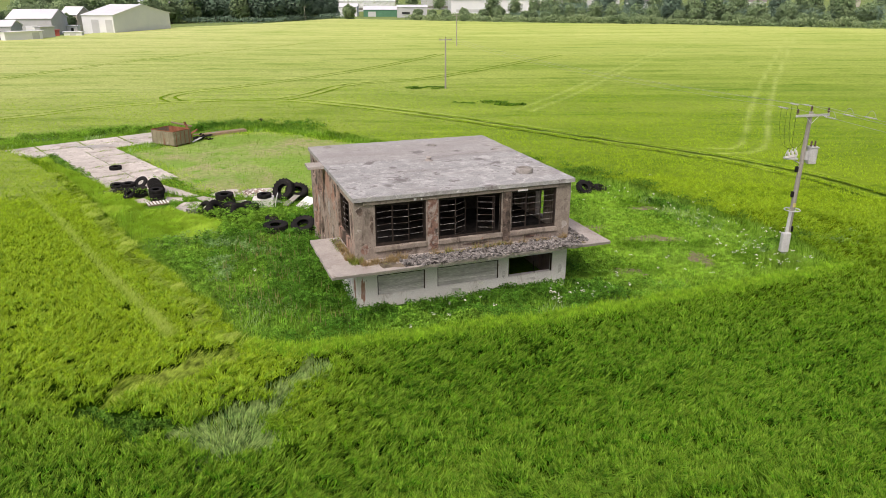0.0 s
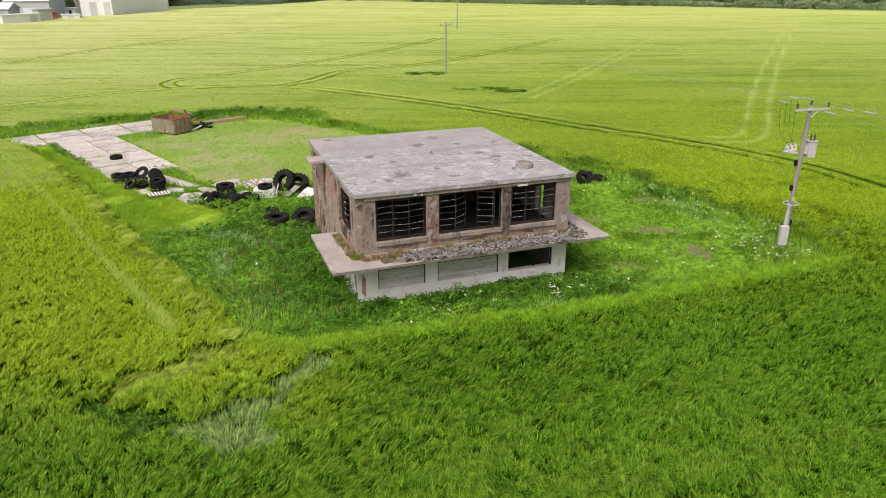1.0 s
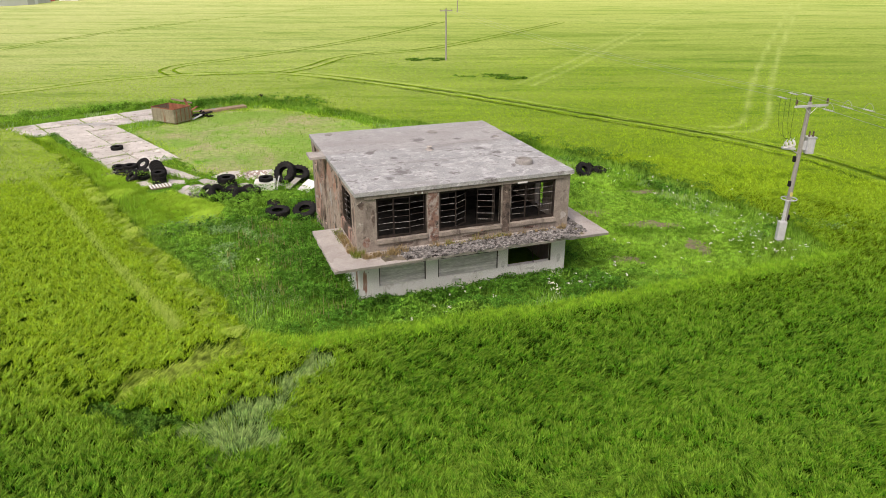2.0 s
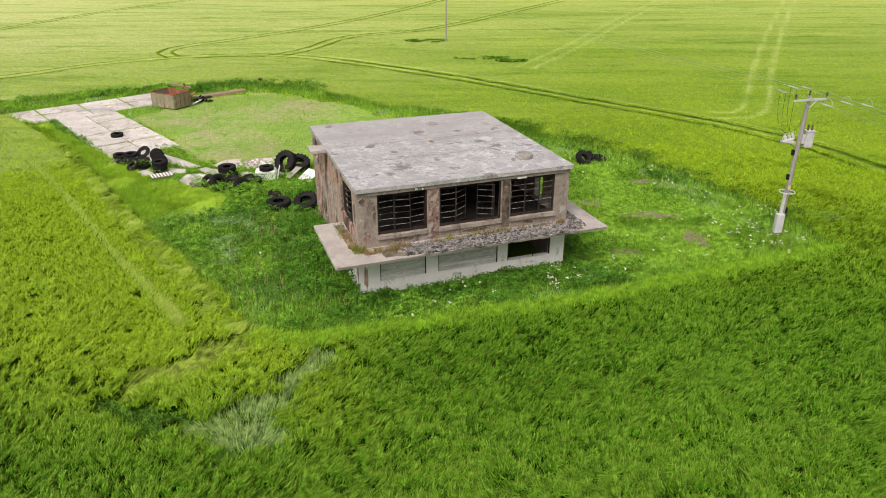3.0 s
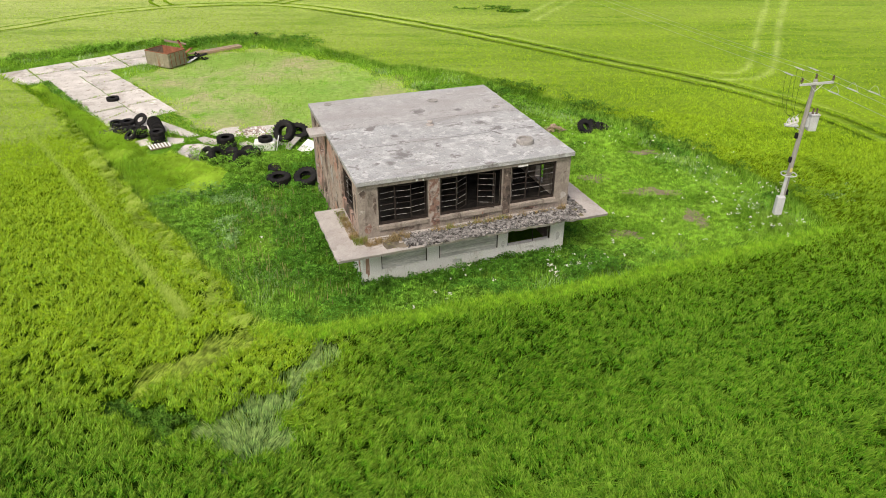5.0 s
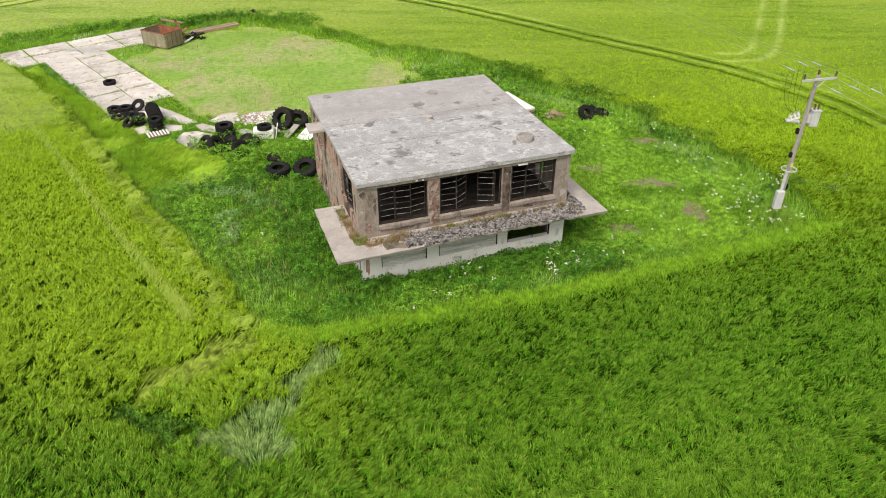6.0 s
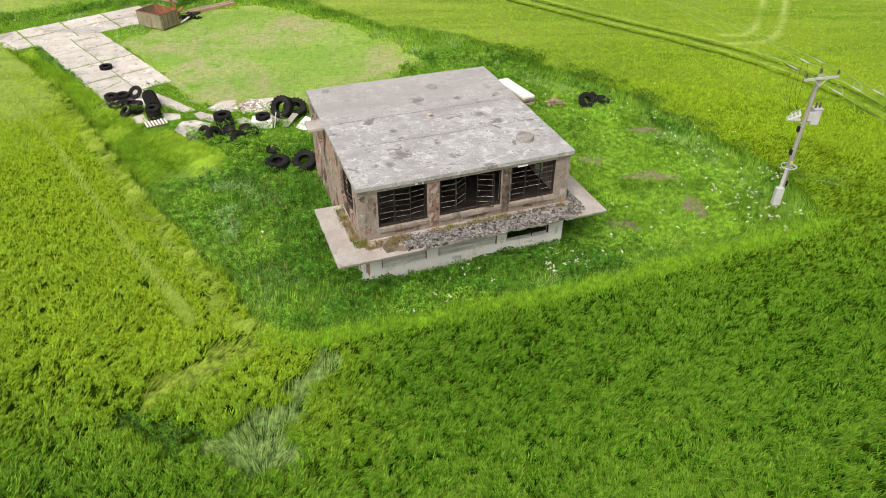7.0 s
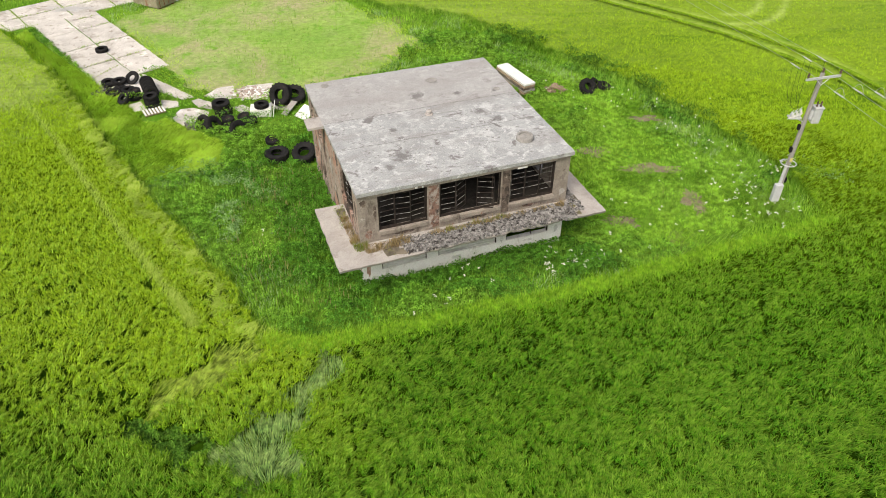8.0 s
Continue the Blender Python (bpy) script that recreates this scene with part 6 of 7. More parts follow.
hedge([(-20, 414), (34, 387), (112, 360), (187, 317), (330, 238)], 4.2, 2.6, 55, TREE_LEAF, "rough green hedge along the far side of the field")
hedge([(-145, 378), (-92, 388), (-68, 446), (-60, 452)], 3.0, 3.0, 26, DARK_LEAF, "dark scrub under the trees")
hedge([(40, 410), (120, 384), (200, 345), (340, 262)], 8, 10, 70, DARK_LEAF, "shady undergrowth below the wood")
hedge([(-300, 600), (-120, 590), (60, 630), (340, 540)], 9, 14, 16, TREE_LEAF, "distant belt of trees")
hedge([(-500, 900), (-100, 980), (300, 960), (700, 800)], 22, 40, 14, DARK_LEAF, "distant belt of woods")

# ---- growth in the clearing ----
def clear_of(x, y, margin=0.15):
    ok = ~inside(x, y, [(-4.1, 31.7), (6.75, 35.6), (2.6, 47.2), (-8.2, 43.2)])
    for strip in APRON:
        ok &= ~inside(x, y, strip)
    # trampled in front of the big tyres
    ok &= (np.hypot(x + 11.0, y - 44.1) > 0.75) & (np.hypot(x + 9.2, y - 44.1) > 0.75) & (np.hypot(x + 21.3, y - 50.4) > 1.0)
    return ok


def patch(n, outline):
    xs, ys = [p[0] for p in outline], [p[1] for p in outline]
    x, y = rng.uniform(min(xs), max(xs), n), rng.uniform(min(ys), max(ys), n)
    ok = inside(x, y, outline)
    return x[ok], y[ok]


GROWTH = [p for p in CLEARING if p[0] > -60]
YARD = [(-28, 54), (-23, 51.2), (-17.5, 48.8), (-13, 48), (-9.5, 48.5), (-8.5, 50.5), (-11, 56.5), (-20, 56.5), (-24, 60)]
MEADOW_PATCH = [(-38.5, 64.0), (-33.5, 59.0), (-28.6, 53.6), (-22.6, 45.4), (-18.8, 41.2), (-14.6, 43.0), (-15.2, 46.4), (-18.5, 48.8), (-22.4, 51.0), (-26.5, 54.6), (-32.0, 60.2), (-38.2, 66.6)]
DIRT = [(14.9, 49.9, 1.6, 0.7), (10.2, 45.3, 1.8, 0.8), (13.6, 43.2, 2.6, 0.8), (15.4, 39.4, 0.9, 1.8), (10.6, 37.4, 1.3, 0.8)]


def bare(x, y):
    d = np.zeros(len(x))
    for cx_, cy_, rx_, ry_ in DIRT:
        d = np.maximum(d, np.clip(1.5 - np.hypot((x - cx_) / rx_, (y - cy_) / ry_) - 0.9 * (clouds(x, y, 0.6, 12) - 0.5), 0, 1))
    return d


for cx_, cy_, rx_, ry_ in DIRT:
    bm = bmesh.new()
    rim = []
    for k in range(70):
        a = 2 * math.pi * k / 70
        f = 0.72 + 0.5 * noise.noise((cx_ + math.cos(a) * 1.5, cy_ + math.sin(a) * 1.5, 2)) + 0.35 * noise.noise((cx_ + math.cos(a) * 5, cy_ + math.sin(a) * 5, 7))
        rim.append(bm.verts.new((cx_ + rx_ * f * math.cos(a), cy_ + ry_ * f * math.sin(a), 0.006)))
    top = bm.verts.new((cx_, cy_, 0.04))
    for k in range(70):
        bm.faces.new((rim[k], rim[(k + 1) % 70], top))
    tagged(part("bare_earth", bm, SOIL), "trampled patch of bare brown earth", "earth", kind="structure")

# leafy weeds round the tower: one uneven canopy of small leaves, thinning out in its hollows
x, y = patch(3000000, GROWTH)
lump = np.clip((0.45 * clouds(x, y, 1.7, 20) + 0.33 * clouds(x, y, 0.75, 21) + 0.22 * clouds(x, y, 0.33, 22) - 0.27) / 0.46, 0, 1)
off_tower = away(x, y, TOWER, True)
near_tower = np.clip(1 - off_tower / 6, 0, 1)
east = np.clip((x - 6.0) / 2.5, 0, 1) * np.clip((y - 33.5) / 2, 0, 1)
beds = np.clip(3.4 * (clouds(x, y, 3.0, 23) - 0.36) + 1.2 * np.clip(1 - off_tower / 2.5, 0, 1), 0.06, 1)
chance = (0.1 + 0.9 * lump) * np.where(inside(x, y, LAWN), 0.004, 1) * np.where(inside(x, y, YARD), 0.3, 1) * np.where(inside(x, y, MEADOW_PATCH), 0.008, 1) * (1 - 0.85 * bare(x, y)) * (1 - east + 0.8 * east * beds)
ok = clear_of(x, y) & (rng.random(len(x)) < 0.75 * chance) & (away(x, y, CLEARING, True) > 0.35 + 0.5 * clouds(x, y, 1.5, 24)) & (y < 66)
x, y, lump, near_tower, east, off_tower = x[ok], y[ok], lump[ok], near_tower[ok], east[ok], off_tower[ok]
before_wall = (y - 31.6) * 0.9415 - (x + 4.18) * 0.337
z = (0.06 + 0.85 * lump * (0.5 + 0.75 * clouds(x, y, 3.0, 26)) + 0.16 * near_tower) * (1 - 0.3 * east) * (1 - np.where(before_wall < 0.2, 0.5 * np.clip((before_wall + 1.6) / 0.6, 0, 1), 0)) * (0.4 + 0.6 * rng.random(len(x)) ** 0.5)
dark = clouds(x, y, 2.4, 45) * 0.8 + clouds(x, y, 0.8, 44) * 0.2 + 0.7 * np.clip(1.0 - off_tower / 6, 0, 1) * (1 - east) - 0.12 * east > 0.7
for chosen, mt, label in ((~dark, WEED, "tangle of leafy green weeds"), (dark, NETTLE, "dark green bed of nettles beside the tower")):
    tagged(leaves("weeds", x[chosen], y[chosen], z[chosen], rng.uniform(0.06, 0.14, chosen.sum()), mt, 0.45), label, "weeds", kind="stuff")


def weed_belt(name, line, n, wide, tall, leaf, label, gaps=0.35, each=30):
    """Leafy plants in a ragged belt along a line."""
    xs, ys = [], []
    total = sum(math.hypot(bx - ax, by - ay) for (ax, ay), (bx, by) in zip(line, line[1:]))
    for (ax, ay), (bx, by) in zip(line, line[1:]):
        s = rng.random(int(n * math.hypot(bx - ax, by - ay) / total))
        xs.append(ax + (bx - ax) * s), ys.append(ay + (by - ay) * s)
    x, y = np.concatenate(xs), np.concatenate(ys)
    x, y = x + rng.normal(0, wide / 2, len(x)), y + rng.normal(0, wide / 2, len(x))
    ok = (clouds(x, y, 1.6, 70) > gaps) & clear_of(x, y)
    x, y = x[ok], y[ok]
    high = tall * (0.5 + 0.7 * clouds(x, y, 1.2, 71)) * rng.uniform(0.6, 1.1, len(x))
    a, up, d = rng.random((len(x), each)) * 2 * math.pi, rng.random((len(x), each)) ** 0.6, rng.random((len(x), each)) ** 0.5 * 0.3
    gx, gy = (x[:, None] + np.cos(a) * d).ravel(), (y[:, None] + np.sin(a) * d).ravel()
    tagged(leaves(name, gx, gy, (high[:, None] * up).ravel() + 0.02, rng.uniform(0.06, 0.15, len(gx)), leaf, 0.4), label, "weeds", kind="stuff")


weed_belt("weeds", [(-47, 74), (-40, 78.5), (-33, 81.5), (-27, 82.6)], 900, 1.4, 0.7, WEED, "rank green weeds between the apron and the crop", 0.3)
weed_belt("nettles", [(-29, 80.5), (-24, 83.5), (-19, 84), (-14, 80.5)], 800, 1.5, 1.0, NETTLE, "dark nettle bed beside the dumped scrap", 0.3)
weed_belt("nettles", [(3.9, 65.5), (9.3, 59.7), (13.3, 55.6), (16.6, 50.7), (19.6, 45.8), (21.4, 42)], 1300, 0.6, 0.5, NETTLE, "dark weeds along the foot of the crop", 0.45)
weed_belt("nettles", [(5.2, 66.6), (10.4, 60.8), (14.4, 56.6), (17.8, 51.6), (20.8, 46.6), (23.0, 42.0)], 1500, 0.8, 0.95, FIELD_WEED, "dark weeds standing in the crop's edge", 0.42)
weed_belt("nettles", [(22.4, 43.8), (25.4, 41.8)], 130, 0.8, 0.7, SAGE, "pale weedy patch in the crop behind the pole", 0.3)
weed_belt("sage_weeds", [(-17.5, 41.4), (-13.8, 41.0), (-11.5, 38.6), (-12.6, 36.0)], 700, 2.6, 0.45, SAGE, "pale grey-green leafy weeds", 0.4, 24)
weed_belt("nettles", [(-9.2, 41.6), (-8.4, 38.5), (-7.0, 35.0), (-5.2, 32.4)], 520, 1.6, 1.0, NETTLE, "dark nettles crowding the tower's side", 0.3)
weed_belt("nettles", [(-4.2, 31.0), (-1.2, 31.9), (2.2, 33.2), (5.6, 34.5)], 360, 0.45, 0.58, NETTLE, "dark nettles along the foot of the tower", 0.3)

# dark seeding grass standing among the nettles
x, y = patch(26000, [(-13.5, 42.5), (-14.5, 36), (-11, 31), (-8.5, 29), (-4, 29.4), (2, 31), (7, 33), (7.5, 35.4), (-4.2, 31.4), (-8.4, 43.3)])
ok = clear_of(x, y) & (clouds(x, y, 1.3, 72) > 0.42)
x, y = x[ok], y[ok]
h = rng.uniform(0.3, 0.85, len(x)) * (0.5 + 0.6 * clouds(x, y, 1.5, 73))
tagged(blades("tall_grass", x, y, np.zeros(len(x)), h, h * rng.uniform(0.1, 0.5, len(x)), radians(40) + rng.normal(0, 1.2, len(x)), rng.uniform(0.025, 0.05, len(x)), WEED, False), "tall green grass standing among the nettles", "grass", kind="stuff")

# pale soft grass in drifts along the crop's edge
x, y = patch(150000, GROWTH)
edge = away(x, y, CLEARING, True)
drift = clouds(x, y, 2.4, 46) * 0.65 + clouds(x, y, 0.7, 47) * 0.35
ok = clear_of(x, y) & (drift > 0.6) & ~inside(x, y, LAWN) & (edge > 0.3) & (away(x, y, TOWER, True) > 2.5) & (bare(x, y) < 0.3) & ~inside(x, y, YARD) & ((x < 3) | (edge < 3.2)) & ~inside(x, y, MEADOW_PATCH)
x, y = x[ok], y[ok]
az = radians(20) + (clouds(x, y, 1.6, 48) - 0.5) * 5 + rng.normal(0, 0.5, len(x))
h = rng.uniform(0.25, 0.5, len(x))
tagged(blades("fog_grass", x, y, np.zeros(len(x)), h, h * rng.uniform(0.4, 1.0, len(x)), az, rng.uniform(0.025, 0.05, len(x)), FOG_GRASS, False), "drifts of soft pale flowering grass", "grass", kind="stuff")

# long pale grass along the crop's edge and over the clearing
x, y = patch(420000, GROWTH)
edge = away(x, y, CLEARING, True)
belt = np.clip(1.25 - edge / 2.6, 0, 1)
chance = (0.24 + np.where(y < 38, 0.2, 0.5) * belt + 0.35 * np.clip((-9 - x) / 5, 0, 1) * clouds(x, y, 4, 28)) * np.where(inside(x, y, LAWN), 0.12, 1) * np.where((x > 7) & (edge > 3.0), 0.8, 1) * np.where(inside(x, y, MEADOW_PATCH), 0.2, 1) * np.where(inside(x, y, YARD), 0.5, 1) * (1 - bare(x, y)) * (1 - 0.92 * np.clip(1.35 - away(x, y, TOWER, True) / 3.5, 0, 1)) * np.where((x < -4) & (edge > 2.0), 0.3 + 0.7 * (clouds(x, y, 2.0, 49) > 0.6), 1)
ok = clear_of(x, y) & (rng.random(len(x)) < chance * np.where((x < -23) & (y < 68), 0.15, 1))
x, y, belt = x[ok], y[ok], belt[ok]
az = radians(60) + (clouds(x, y, 2.5, 25) - 0.5) * 5 + rng.normal(0, 0.5, len(x))
h = (0.25 + 0.4 * belt + 0.25 * clouds(x, y, 1.5, 26)) * rng.uniform(0.6, 1.2, len(x))
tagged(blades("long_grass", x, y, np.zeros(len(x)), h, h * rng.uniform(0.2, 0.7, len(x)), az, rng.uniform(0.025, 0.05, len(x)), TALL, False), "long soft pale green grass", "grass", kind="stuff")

# short soft grass over the trodden east of the clearing, worn thin along old wheel arcs
x, y = patch(330000, [(5.5, 33.0), (12, 34.5), (21.5, 38.2), (21.5, 42.5), (17, 50.5), (10, 58.5), (4, 63), (2.5, 48), (6.9, 35.5)])
arcs = np.minimum(np.abs(np.hypot(x - 4.5, (y - 44.0) * 0.9) - 9.6), np.abs(np.hypot(x - 4.5, (y - 44.0) * 0.9) - 11.3))
ok = clear_of(x, y) & (rng.random(len(x)) < (0.35 + 0.65 * clouds(x, y, 1.1, 77)) * (1 - 0.6 * bare(x, y)) * np.where(arcs < 0.3, 0.45, 1)) & (away(x, y, CLEARING, True) > 0.4)
x, y, arcs = x[ok], y[ok], arcs[ok]
h = rng.uniform(0.08, 0.24, len(x)) * (0.5 + 0.9 * clouds(x, y, 1.6, 78)) * np.where(arcs < 0.3, 0.6, 1)
tagged(blades("meadow_grass", x, y, np.zeros(len(x)), h, h * rng.uniform(0.4, 1.0, len(x)), radians(30) + (clouds(x, y, 2.2, 79) - 0.5) * 5 + rng.normal(0, 0.6, len(x)), rng.uniform(0.03, 0.055, len(x)), TALL, False), "short soft trodden grass beside the tower", "grass", kind="stuff")
# rank growth round the foot of the transformer pole
a, d = rng.random(5200) * 2 * math.pi, np.abs(rng.normal(0, 0.75, 5200))
x, y = 19.7 + np.cos(a) * d, 38.2 + np.sin(a) * d
h = rng.uniform(0.5, 1.05, len(x)) * np.clip(1.15 - d / 2.4, 0.2, 1)
tagged(blades("tall_grass", x, y, np.zeros(len(x)), h, h * rng.uniform(0.1, 0.5, len(x)), rng.random(len(x)) * 6.28, rng.uniform(0.03, 0.055, len(x)), TALL, False), "rank grass crowding the foot of the power pole", "grass", kind="stuff")

# lush yellow-green meadow grass beside the tyres
x, y = patch(260000, MEADOW_PATCH)
ok = clear_of(x, y)
x, y = x[ok], y[ok]
az = radians(-30) + (clouds(x, y, 2.0, 27) - 0.5) * 3 + rng.normal(0, 0.6, len(x))
h = (0.2 + 0.28 * clouds(x, y, 1.0, 29)) * rng.uniform(0.6, 1.1, len(x))
tagged(blades("meadow_grass", x, y, np.zeros(len(x)), h, h * rng.uniform(0.8, 1.9, len(x)), az, rng.uniform(0.035, 0.065, len(x)), MEADOW, False), "lush yellow-green meadow grass", "grass", kind="stuff")
# tufts in the joints of the apron
xs, ys = [], []
for line in SEAMS:
    for (ax, ay), (bx, by) in zip(line, line[1:]):
        n = int(math.hypot(bx - ax, by - ay) * 46)
        s = rng.random(n)
        xs.append(ax + (bx - ax) * s), ys.append(ay + (by - ay) * s)
x, y = np.concatenate(xs), np.concatenate(ys)
x, y = x + rng.normal(0, 0.05, len(x)), y + rng.normal(0, 0.05, len(x))
ok = rng.random(len(x)) < np.clip(3.2 * (clouds(x, y, 1.4, 61) - 0.42), 0.02, 1)
x, y = x[ok], y[ok]
h = rng.uniform(0.04, 0.2, len(x))
tagged(blades("joint_grass", x, y, np.full(len(x), 0.03), h, h * 0.7, rng.random(len(x)) * 6.28, rng.uniform(0.03, 0.06, len(x)), TURF, False), "grass tufts growing in the apron's joints", "grass", kind="stuff")

# short turf on the lawn and between the slabs
x, y = patch(170000, LAWN)
thin = clouds(x, y, 5, 30) * 0.6 + clouds(x, y, 1.3, 31) * 0.4
worn_ = np.clip(1.5 - np.hypot((x + 20.5) / 6.0, (y - 63.5) / 5.5), 0, 1) + np.clip(1.3 - np.hypot((x + 17) / 4.0, (y - 72) / 3.0), 0, 1)
ok = clear_of(x, y) & (rng.random(len(x)) < np.clip(1.6 * (thin - 0.2), 0.05, 1) * (1 - 0.85 * np.clip(worn_, 0, 1)))
x, y = x[ok], y[ok]
h = rng.uniform(0.03, 0.09, len(x))
tagged(blades("turf", x, y, np.zeros(len(x)), h, h * 0.8, rng.random(len(x)) * 6.28, rng.uniform(0.03, 0.06, len(x)), TURF, False), "short thin yellow-green turf", "grass", kind="stuff")

# brown seed heads over the weeds
x, y = patch(1600, [(-12, 33), (-9, 29.5), (-4, 29.3), (-4.5, 31), (-8.5, 43), (-13, 43)])
ok = clear_of(x, y) & (rng.random(len(x)) < clouds(x, y, 2.2, 33) ** 2)
x, y = x[ok], y[ok]
tagged(blades("seeding_docks", x, y, np.full(len(x), 0.45), rng.uniform(0.3, 0.6, len(x)), rng.uniform(0.0, 0.12, len(x)), rng.random(len(x)) * 6.28, rng.uniform(0.03, 0.06, len(x)), SEEDS, False),
       "reddish brown seed heads of docks and grasses", "weeds", kind="stuff")

# white umbels
xs, ys = [], []
for cx_, cy_, n, s in ((7.3, 32.9, 16, 0.35), (8.2, 33.4, 8, 0.3), (5.6, 32.4, 8, 0.3), (6.0, 33.6, 4, 0.5), (2.0, 32.0, 7, 0.8), (18.6, 38.0, 34, 1.2), (18.2, 41.0, 22, 1.2), (17.5, 46.5, 16, 1.6),
                       (15.0, 51.5, 12, 1.8), (-0.6, 30.8, 5, 0.9), (-10.3, 35.5, 3, 0.1), (12.5, 36, 12, 2.2), (21.5, 42.4, 12, 0.6), (10, 52, 10, 3)):
    xs.append(rng.normal(cx_, s, n)), ys.append(rng.normal(cy_, s, n))
x, y = np.concatenate(xs), np.concatenate(ys)
rep = 5
gx, gy = np.repeat(x, rep) + rng.normal(0, 0.05, len(x) * rep), np.repeat(y, rep) + rng.normal(0, 0.05, len(x) * rep)
gz = np.repeat(rng.uniform(0.55, 0.95, len(x)), rep) + rng.normal(0, 0.03, len(x) * rep)
tagged(leaves("cow_parsley", gx, gy, gz, rng.uniform(0.06, 0.12, len(gx)), BLOSSOM, 0.75), "white flat flower heads of cow parsley", "flowers", kind="stuff")

# the flattened barley
for pocket, n, heart in ((LODGED_EAST, 46000, (-7.0, 19.2)), (LODGED_WEST, 30000, (-14.2, 21.6))):
    ring_ = [(p[0] + s * 0.7, p[1] + c * 0.7) for p in pocket for s, c in ((-1, -1), (1, 1), (-1, 1), (1, -1))]
    x, y = rng.uniform(min(p[0] for p in ring_), max(p[0] for p in ring_), n), rng.uniform(min(p[1] for p in ring_), max(p[1] for p in ring_), n)
    ok = lodged(x, y, (pocket,)) & (rng.random(n) < np.clip(2.2 * (clouds(np.arctan2(y - heart[1], x - heart[0]) * 9, np.hypot(x - heart[0], y - heart[1]), 0.7, 42) - 0.32), 0.14, 1))
    x, y = x[ok], y[ok]
    az = np.arctan2(y - heart[1], x - heart[0]) + (clouds(x, y, 0.6, 40) - 0.5) * 1.1 + rng.normal(0, 0.16, len(x))
    h = 0.05 + 0.2 * clouds(x, y, 0.3, 41) + 0.1 * rng.random(len(x))
    tagged(blades("flattened_barley", x, y, 0.2 + 0.14 * rng.random(len(x)), h, rng.uniform(0.35, 0.85, len(x)), az, rng.uniform(0.026, 0.05, len(x)), LODGED_PALE if pocket is LODGED_WEST else LODGED, False),
           "storm-flattened pale barley combed flat", "crop", kind="stuff")

# dark broken leaves in the gap of the crop
x, y = rng.uniform(-15, -8, 60000), rng.uniform(18, 25, 60000)
ok = lodged(x, y, (GAP_WEST,)) & (clouds(x, y, 0.5, 74) > 0.12)
x, y = x[ok], y[ok]
tagged(leaves("broken_barley", x, y, rng.uniform(0.08, 0.4, len(x)), rng.uniform(0.06, 0.18, len(x)), FIELD_WEED, 0.3), "dark broken leaves in a gap of the barley", "crop", kind="stuff")

# a few stalks still standing among the flattened ones
x, y = rng.uniform(-14.5, -3.5, 60000), rng.uniform(19, 28, 60000)
ok = lodged(x, y, (LODGED_EAST, LODGED_WEST)) & (rng.random(len(x)) < np.clip(2.2 * (clouds(x, y, 0.4, 43) - 0.45), 0, 1))
x, y = x[ok], y[ok]
tagged(blades("standing_barley", x, y, np.full(len(x), 0.05), rng.uniform(0.15, 0.5, len(x)), rng.uniform(0.05, 0.25, len(x)), rng.random(len(x)) * 6.28, rng.uniform(0.02, 0.045, len(x)), CROP, False),
       "green barley still standing among the flattened stalks", "crop", kind="stuff")

# longer grass round the lawn's rim
x, y = patch(60000, [(-33, 72), (-26.5, 60), (-19, 53), (-8, 52), (-2, 58), (0, 66), (-5, 72), (-12, 78), (-20, 83), (-28, 81)])
rim_off = away(x, y, LAWN, True)
ok = clear_of(x, y) & (rng.random(len(x)) < np.clip(1.1 - rim_off / 1.7, 0, 1) * np.clip(2.5 * (clouds(x, y, 1.5, 62) - 0.3), 0, 1))
x, y = x[ok], y[ok]
h = rng.uniform(0.1, 0.3, len(x))
tagged(blades("rim_grass", x, y, np.zeros(len(x)), h, h * 0.7, rng.random(len(x)) * 6.28, rng.uniform(0.03, 0.055, len(x)), MEADOW, False), "soft green grass round the lawn's rim", "grass", kind="stuff")

# moss, weeds and broken asphalt on the tower's ledge
M_TOWER = np.array(tower.matrix_basis)


def on_tower(u, v):
    return M_TOWER[0, 0] * u + M_TOWER[0, 1] * v + M_TOWER[0, 3], M_TOWER[1, 0] * u + M_TOWER[1, 1] * v + M_TOWER[1, 3]


r = random.Random(11)
bm = bmesh.new()
for u0, u1, v0, v1, top in ((0.9, 11.9, -1.45, -0.1, 0.07), (11.66, 12.3, -0.6, 2.4, 0.06), (-0.25, 0.0, 0.2, 1.6, 0.05), (-0.55, 0.0, 2.2, 3.5, 0.07)):
    n_u, n_v = max(3, int((u1 - u0) / 0.12)), max(3, int((v1 - v0) / 0.12))
    net = {}
    for i in range(n_u + 1):
        for j in range(n_v + 1):
            u, v = u0 + (u1 - u0) * i / n_u, v0 + (v1 - v0) * j / n_v
            rim_ = min(i, n_u - i, j, n_v - j)
            net[i, j] = bm.verts.new((u + 0.06 * noise.noise((u * 4, v * 4, 1)), v + 0.06 * noise.noise((u * 4, v * 4, 2)),
                                      2.853 + (-0.03 if rim_ == 0 else top * max(0, 0.35 + noise.noise((u * 1.7, v * 1.7, 5))) - 0.012)))
    for i in range(n_u):
        for j in range(n_v):
            bm.faces.new((net[i, j], net[i + 1, j], net[i + 1, j + 1], net[i, j + 1]))
dirt = part("ledge_soil", bm, surface("ledge_dirt", (0.07, 0.06, 0.045), (0.2, 0.17, 0.13), 2.0, 25, 0.95, 0.5, layers=(((0.2, 0.19, 0.07), 1.6, 0.52, 0.62, None),)))
dirt.matrix_basis = tower.matrix_basis.copy()
tagged(dirt, "dark soil and moss lying on the ledge", "soil", kind="stuff")
bm = bmesh.new()
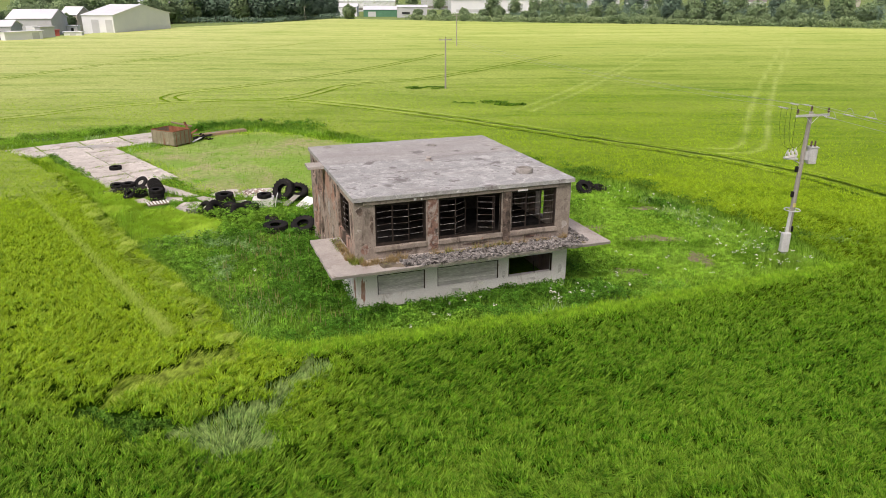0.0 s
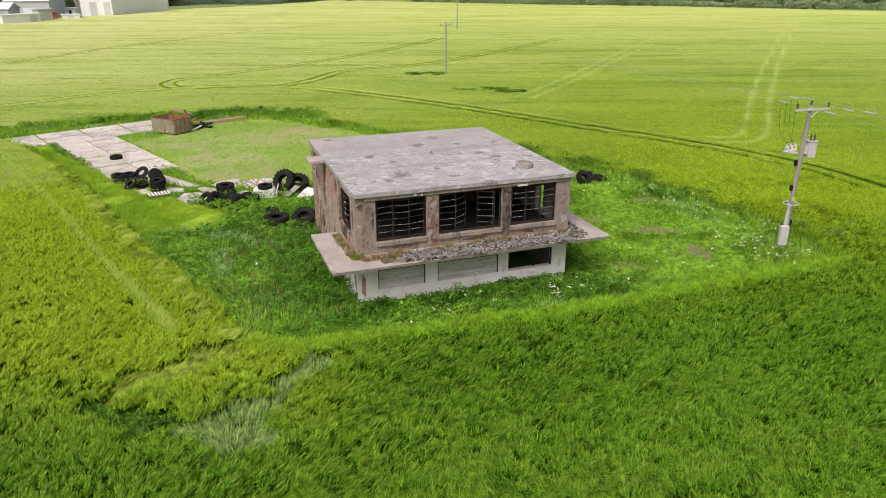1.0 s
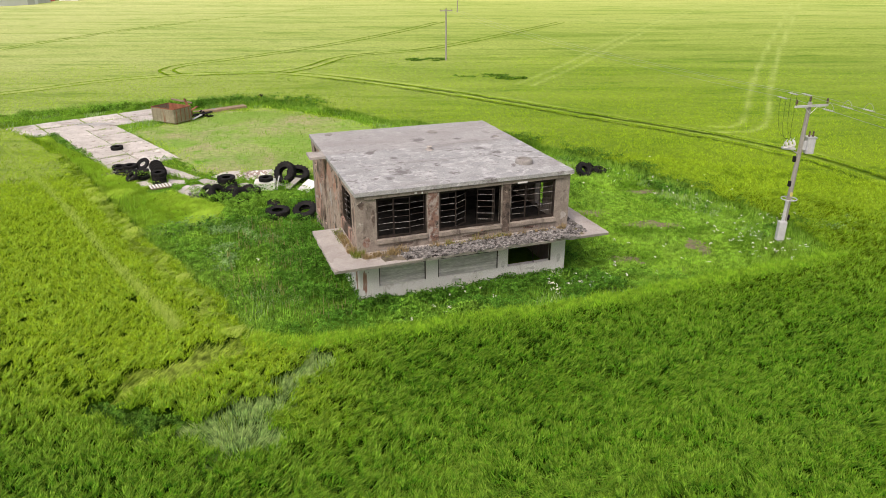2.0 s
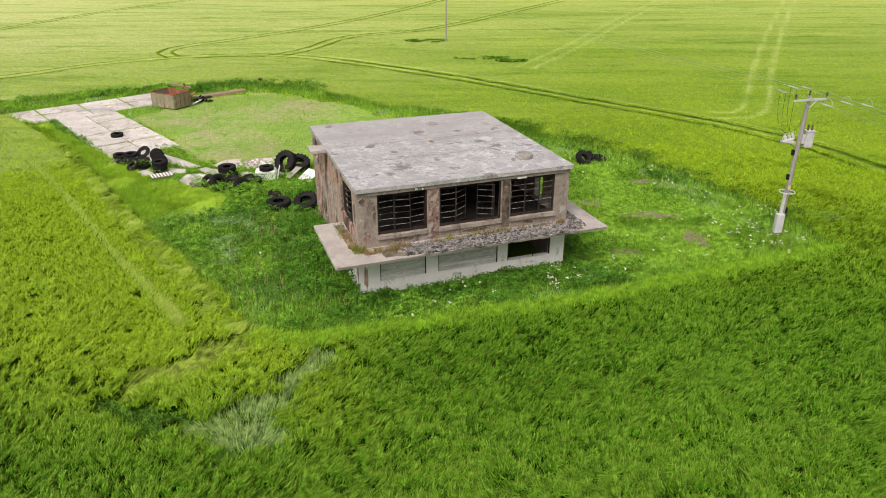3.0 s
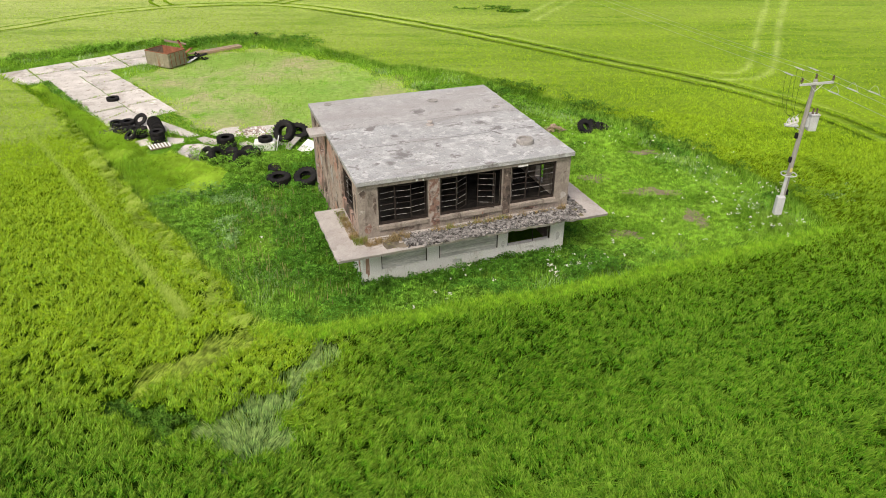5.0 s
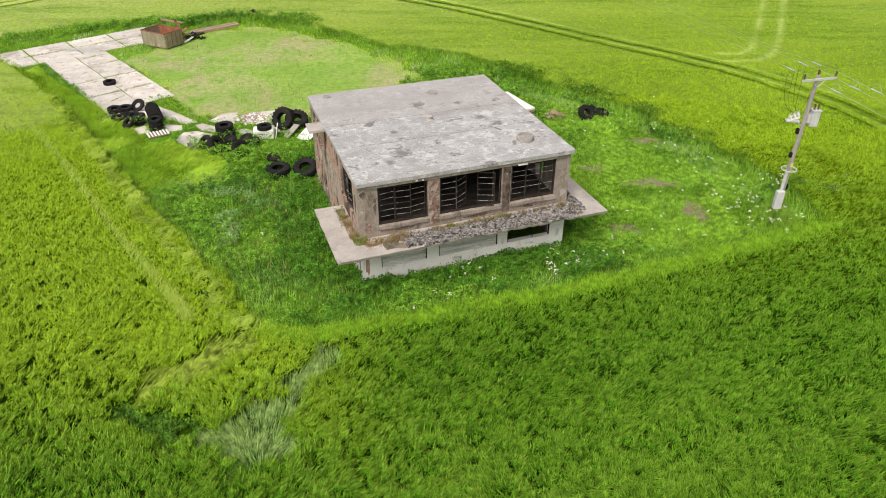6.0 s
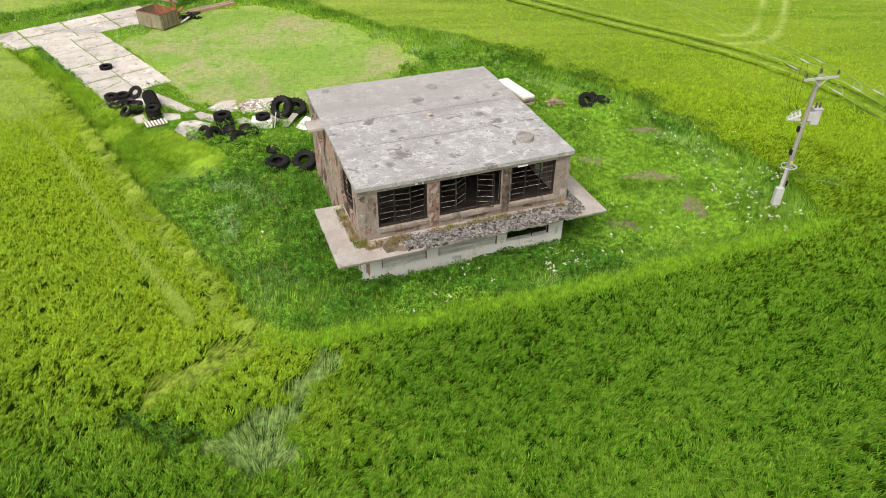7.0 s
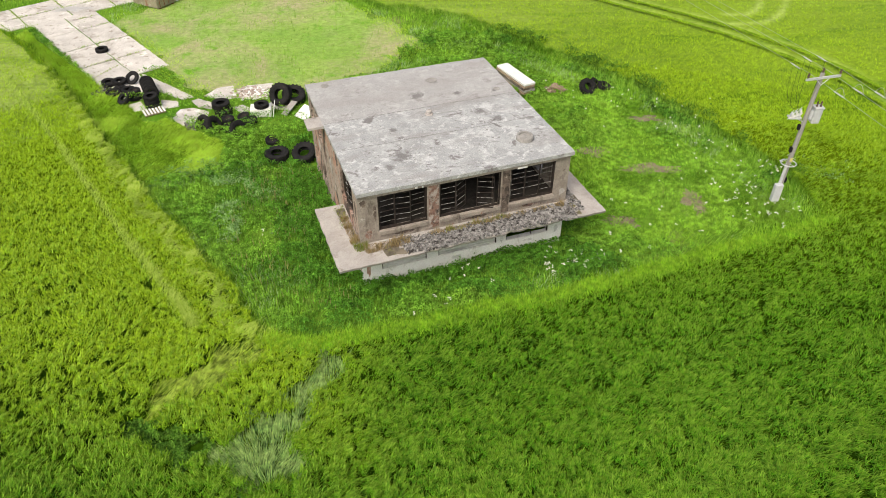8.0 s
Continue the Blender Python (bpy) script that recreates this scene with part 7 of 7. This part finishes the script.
for k in range(5200):
    u = r.uniform(2.0, 12.1)
    v = -1.02 + r.gauss(0, 0.36) + 0.12 * math.sin(u * 0.9)
    if u > 11.4:
        v = r.uniform(-1.1, 1.8)
    if not -1.6 < v < (-0.1 if u < 11.62 else 3) or (u < 1.6 and r.random() < 0.7):
        continue
    s = r.uniform(0.02, 0.07) * (1.7 if r.random() < 0.12 else 1)
    vs = box(bm, -s, s, -s * 0.7, s * 0.7, -s * 0.25, s * 0.25, pose(u, v, 2.885 + abs(r.gauss(0, 0.03)), r.uniform(-40, 40), r.uniform(-40, 40), r.uniform(0, 360)))
    for w in vs:
        w.co += Vector((r.uniform(-1, 1), r.uniform(-1, 1), r.uniform(-0.4, 0.4))) * s * 0.4
rubble = part("ledge_rubble", bm, CHIP)
rubble.matrix_basis = tower.matrix_basis.copy()
tagged(rubble, "broken grey asphalt chips scattered along the ledge", "rubble", kind="stuff")
for name, n, mt, boxes_, label in (
        ("ledge_straw", 5600, STRAW, ((0.1, 2.6, -0.8, -0.1), (3.6, 9.0, -0.55, -0.12), (9.4, 11.2, -0.45, -0.1), (-0.45, 0.0, 0.2, 2.6)), "dry yellow grass growing on the ledge"),
        ("ledge_weeds", 1100, MOSS, ((4.4, 5.3, -0.55, -0.15), (7.4, 8.2, -0.4, -0.12), (-0.6, -0.05, 1.6, 3.6), (5.5, 7.4, -0.45, -0.15), (-0.35, 0.3, -0.5, 0.1)), "green moss and weeds growing on the ledge")):
    us, vs = [], []
    for a, b, c, d in boxes_:
        us.append(rng.uniform(a, b, n // 4)), vs.append(rng.uniform(c, d, n // 4))
    x, y = on_tower(np.concatenate(us), np.concatenate(vs))
    h = rng.uniform(0.06, 0.34, len(x)) * (0.2 + clouds(x, y, 0.35, 44) ** 2 * 1.6)
    tagged(blades(name, x, y, np.full(len(x), 2.845), h, h * 0.5, rng.random(len(x)) * 6.28, rng.uniform(0.015, 0.04, len(x)), mt, False), label, "weeds", kind="stuff")

# ---- on the roof ----
bm = bmesh.new()
lathe(bm, [(0.0, 0.09), (0.3, 0.09), (0.31, 0.15), (0.4, 0.15), (0.43, 0.11), (0.44, 0.0)], 24, Matrix.Translation((9.74, 1.95, 6.02)) @ Matrix.Diagonal((1.08, 1.08, 1.5, 1)))
part("roof_hatch", bm, CAP, tower, "round low concrete roof cap")
bm = bmesh.new()
lathe(bm, [(0.24, 0.0), (0.22, 0.05), (0.12, 0.06), (0.1, 0.16), (0.17, 0.18), (0.14, 0.23), (0.0, 0.24)], 16, Matrix.Translation((5.84, 6.3, 6.0)))
part("roof_vent", bm, LEDGE, tower, "small stepped roof vent")
for u, v, s in ((1.06, 11.75, 0.24), (10.67, 7.9, 0.2), (7.37, 10.3, 0.3)):
    bm = bmesh.new()
    lathe(bm, [(s, 0.0), (s, 0.03), (s * 0.8, 0.035), (s * 0.75, 0.01), (0.0, 0.01)], 16, Matrix.Translation((u, v, 6.005)))
    part("roof_outlet", bm, CAP, tower, "round patched roof outlet")
for v, label in ((4.02, "dark cast joint across the roof"), (7.12, "dark cast joint across the roof")):
    bm = bmesh.new()
    last = None
    for i in range(61):
        u = 0.0 + 11.6 * i / 60
        w = 0.012 + 0.02 * abs(noise.noise((u * 2, v, 3)))
        c = v + 0.05 * noise.noise((u * 0.9, v, 7))
        row = [bm.verts.new((u, c - w, 6.016 + 0.02 * noise.noise((u * 0.5, v * 0.5, 3)))), bm.verts.new((u, c + w, 6.016 + 0.02 * noise.noise((u * 0.5, v * 0.5, 3))))]
        if last:
            bm.faces.new((last[0], row[0], row[1], last[1]))
        last = row
    part("roof_seam", bm, CHIP, tower, label)
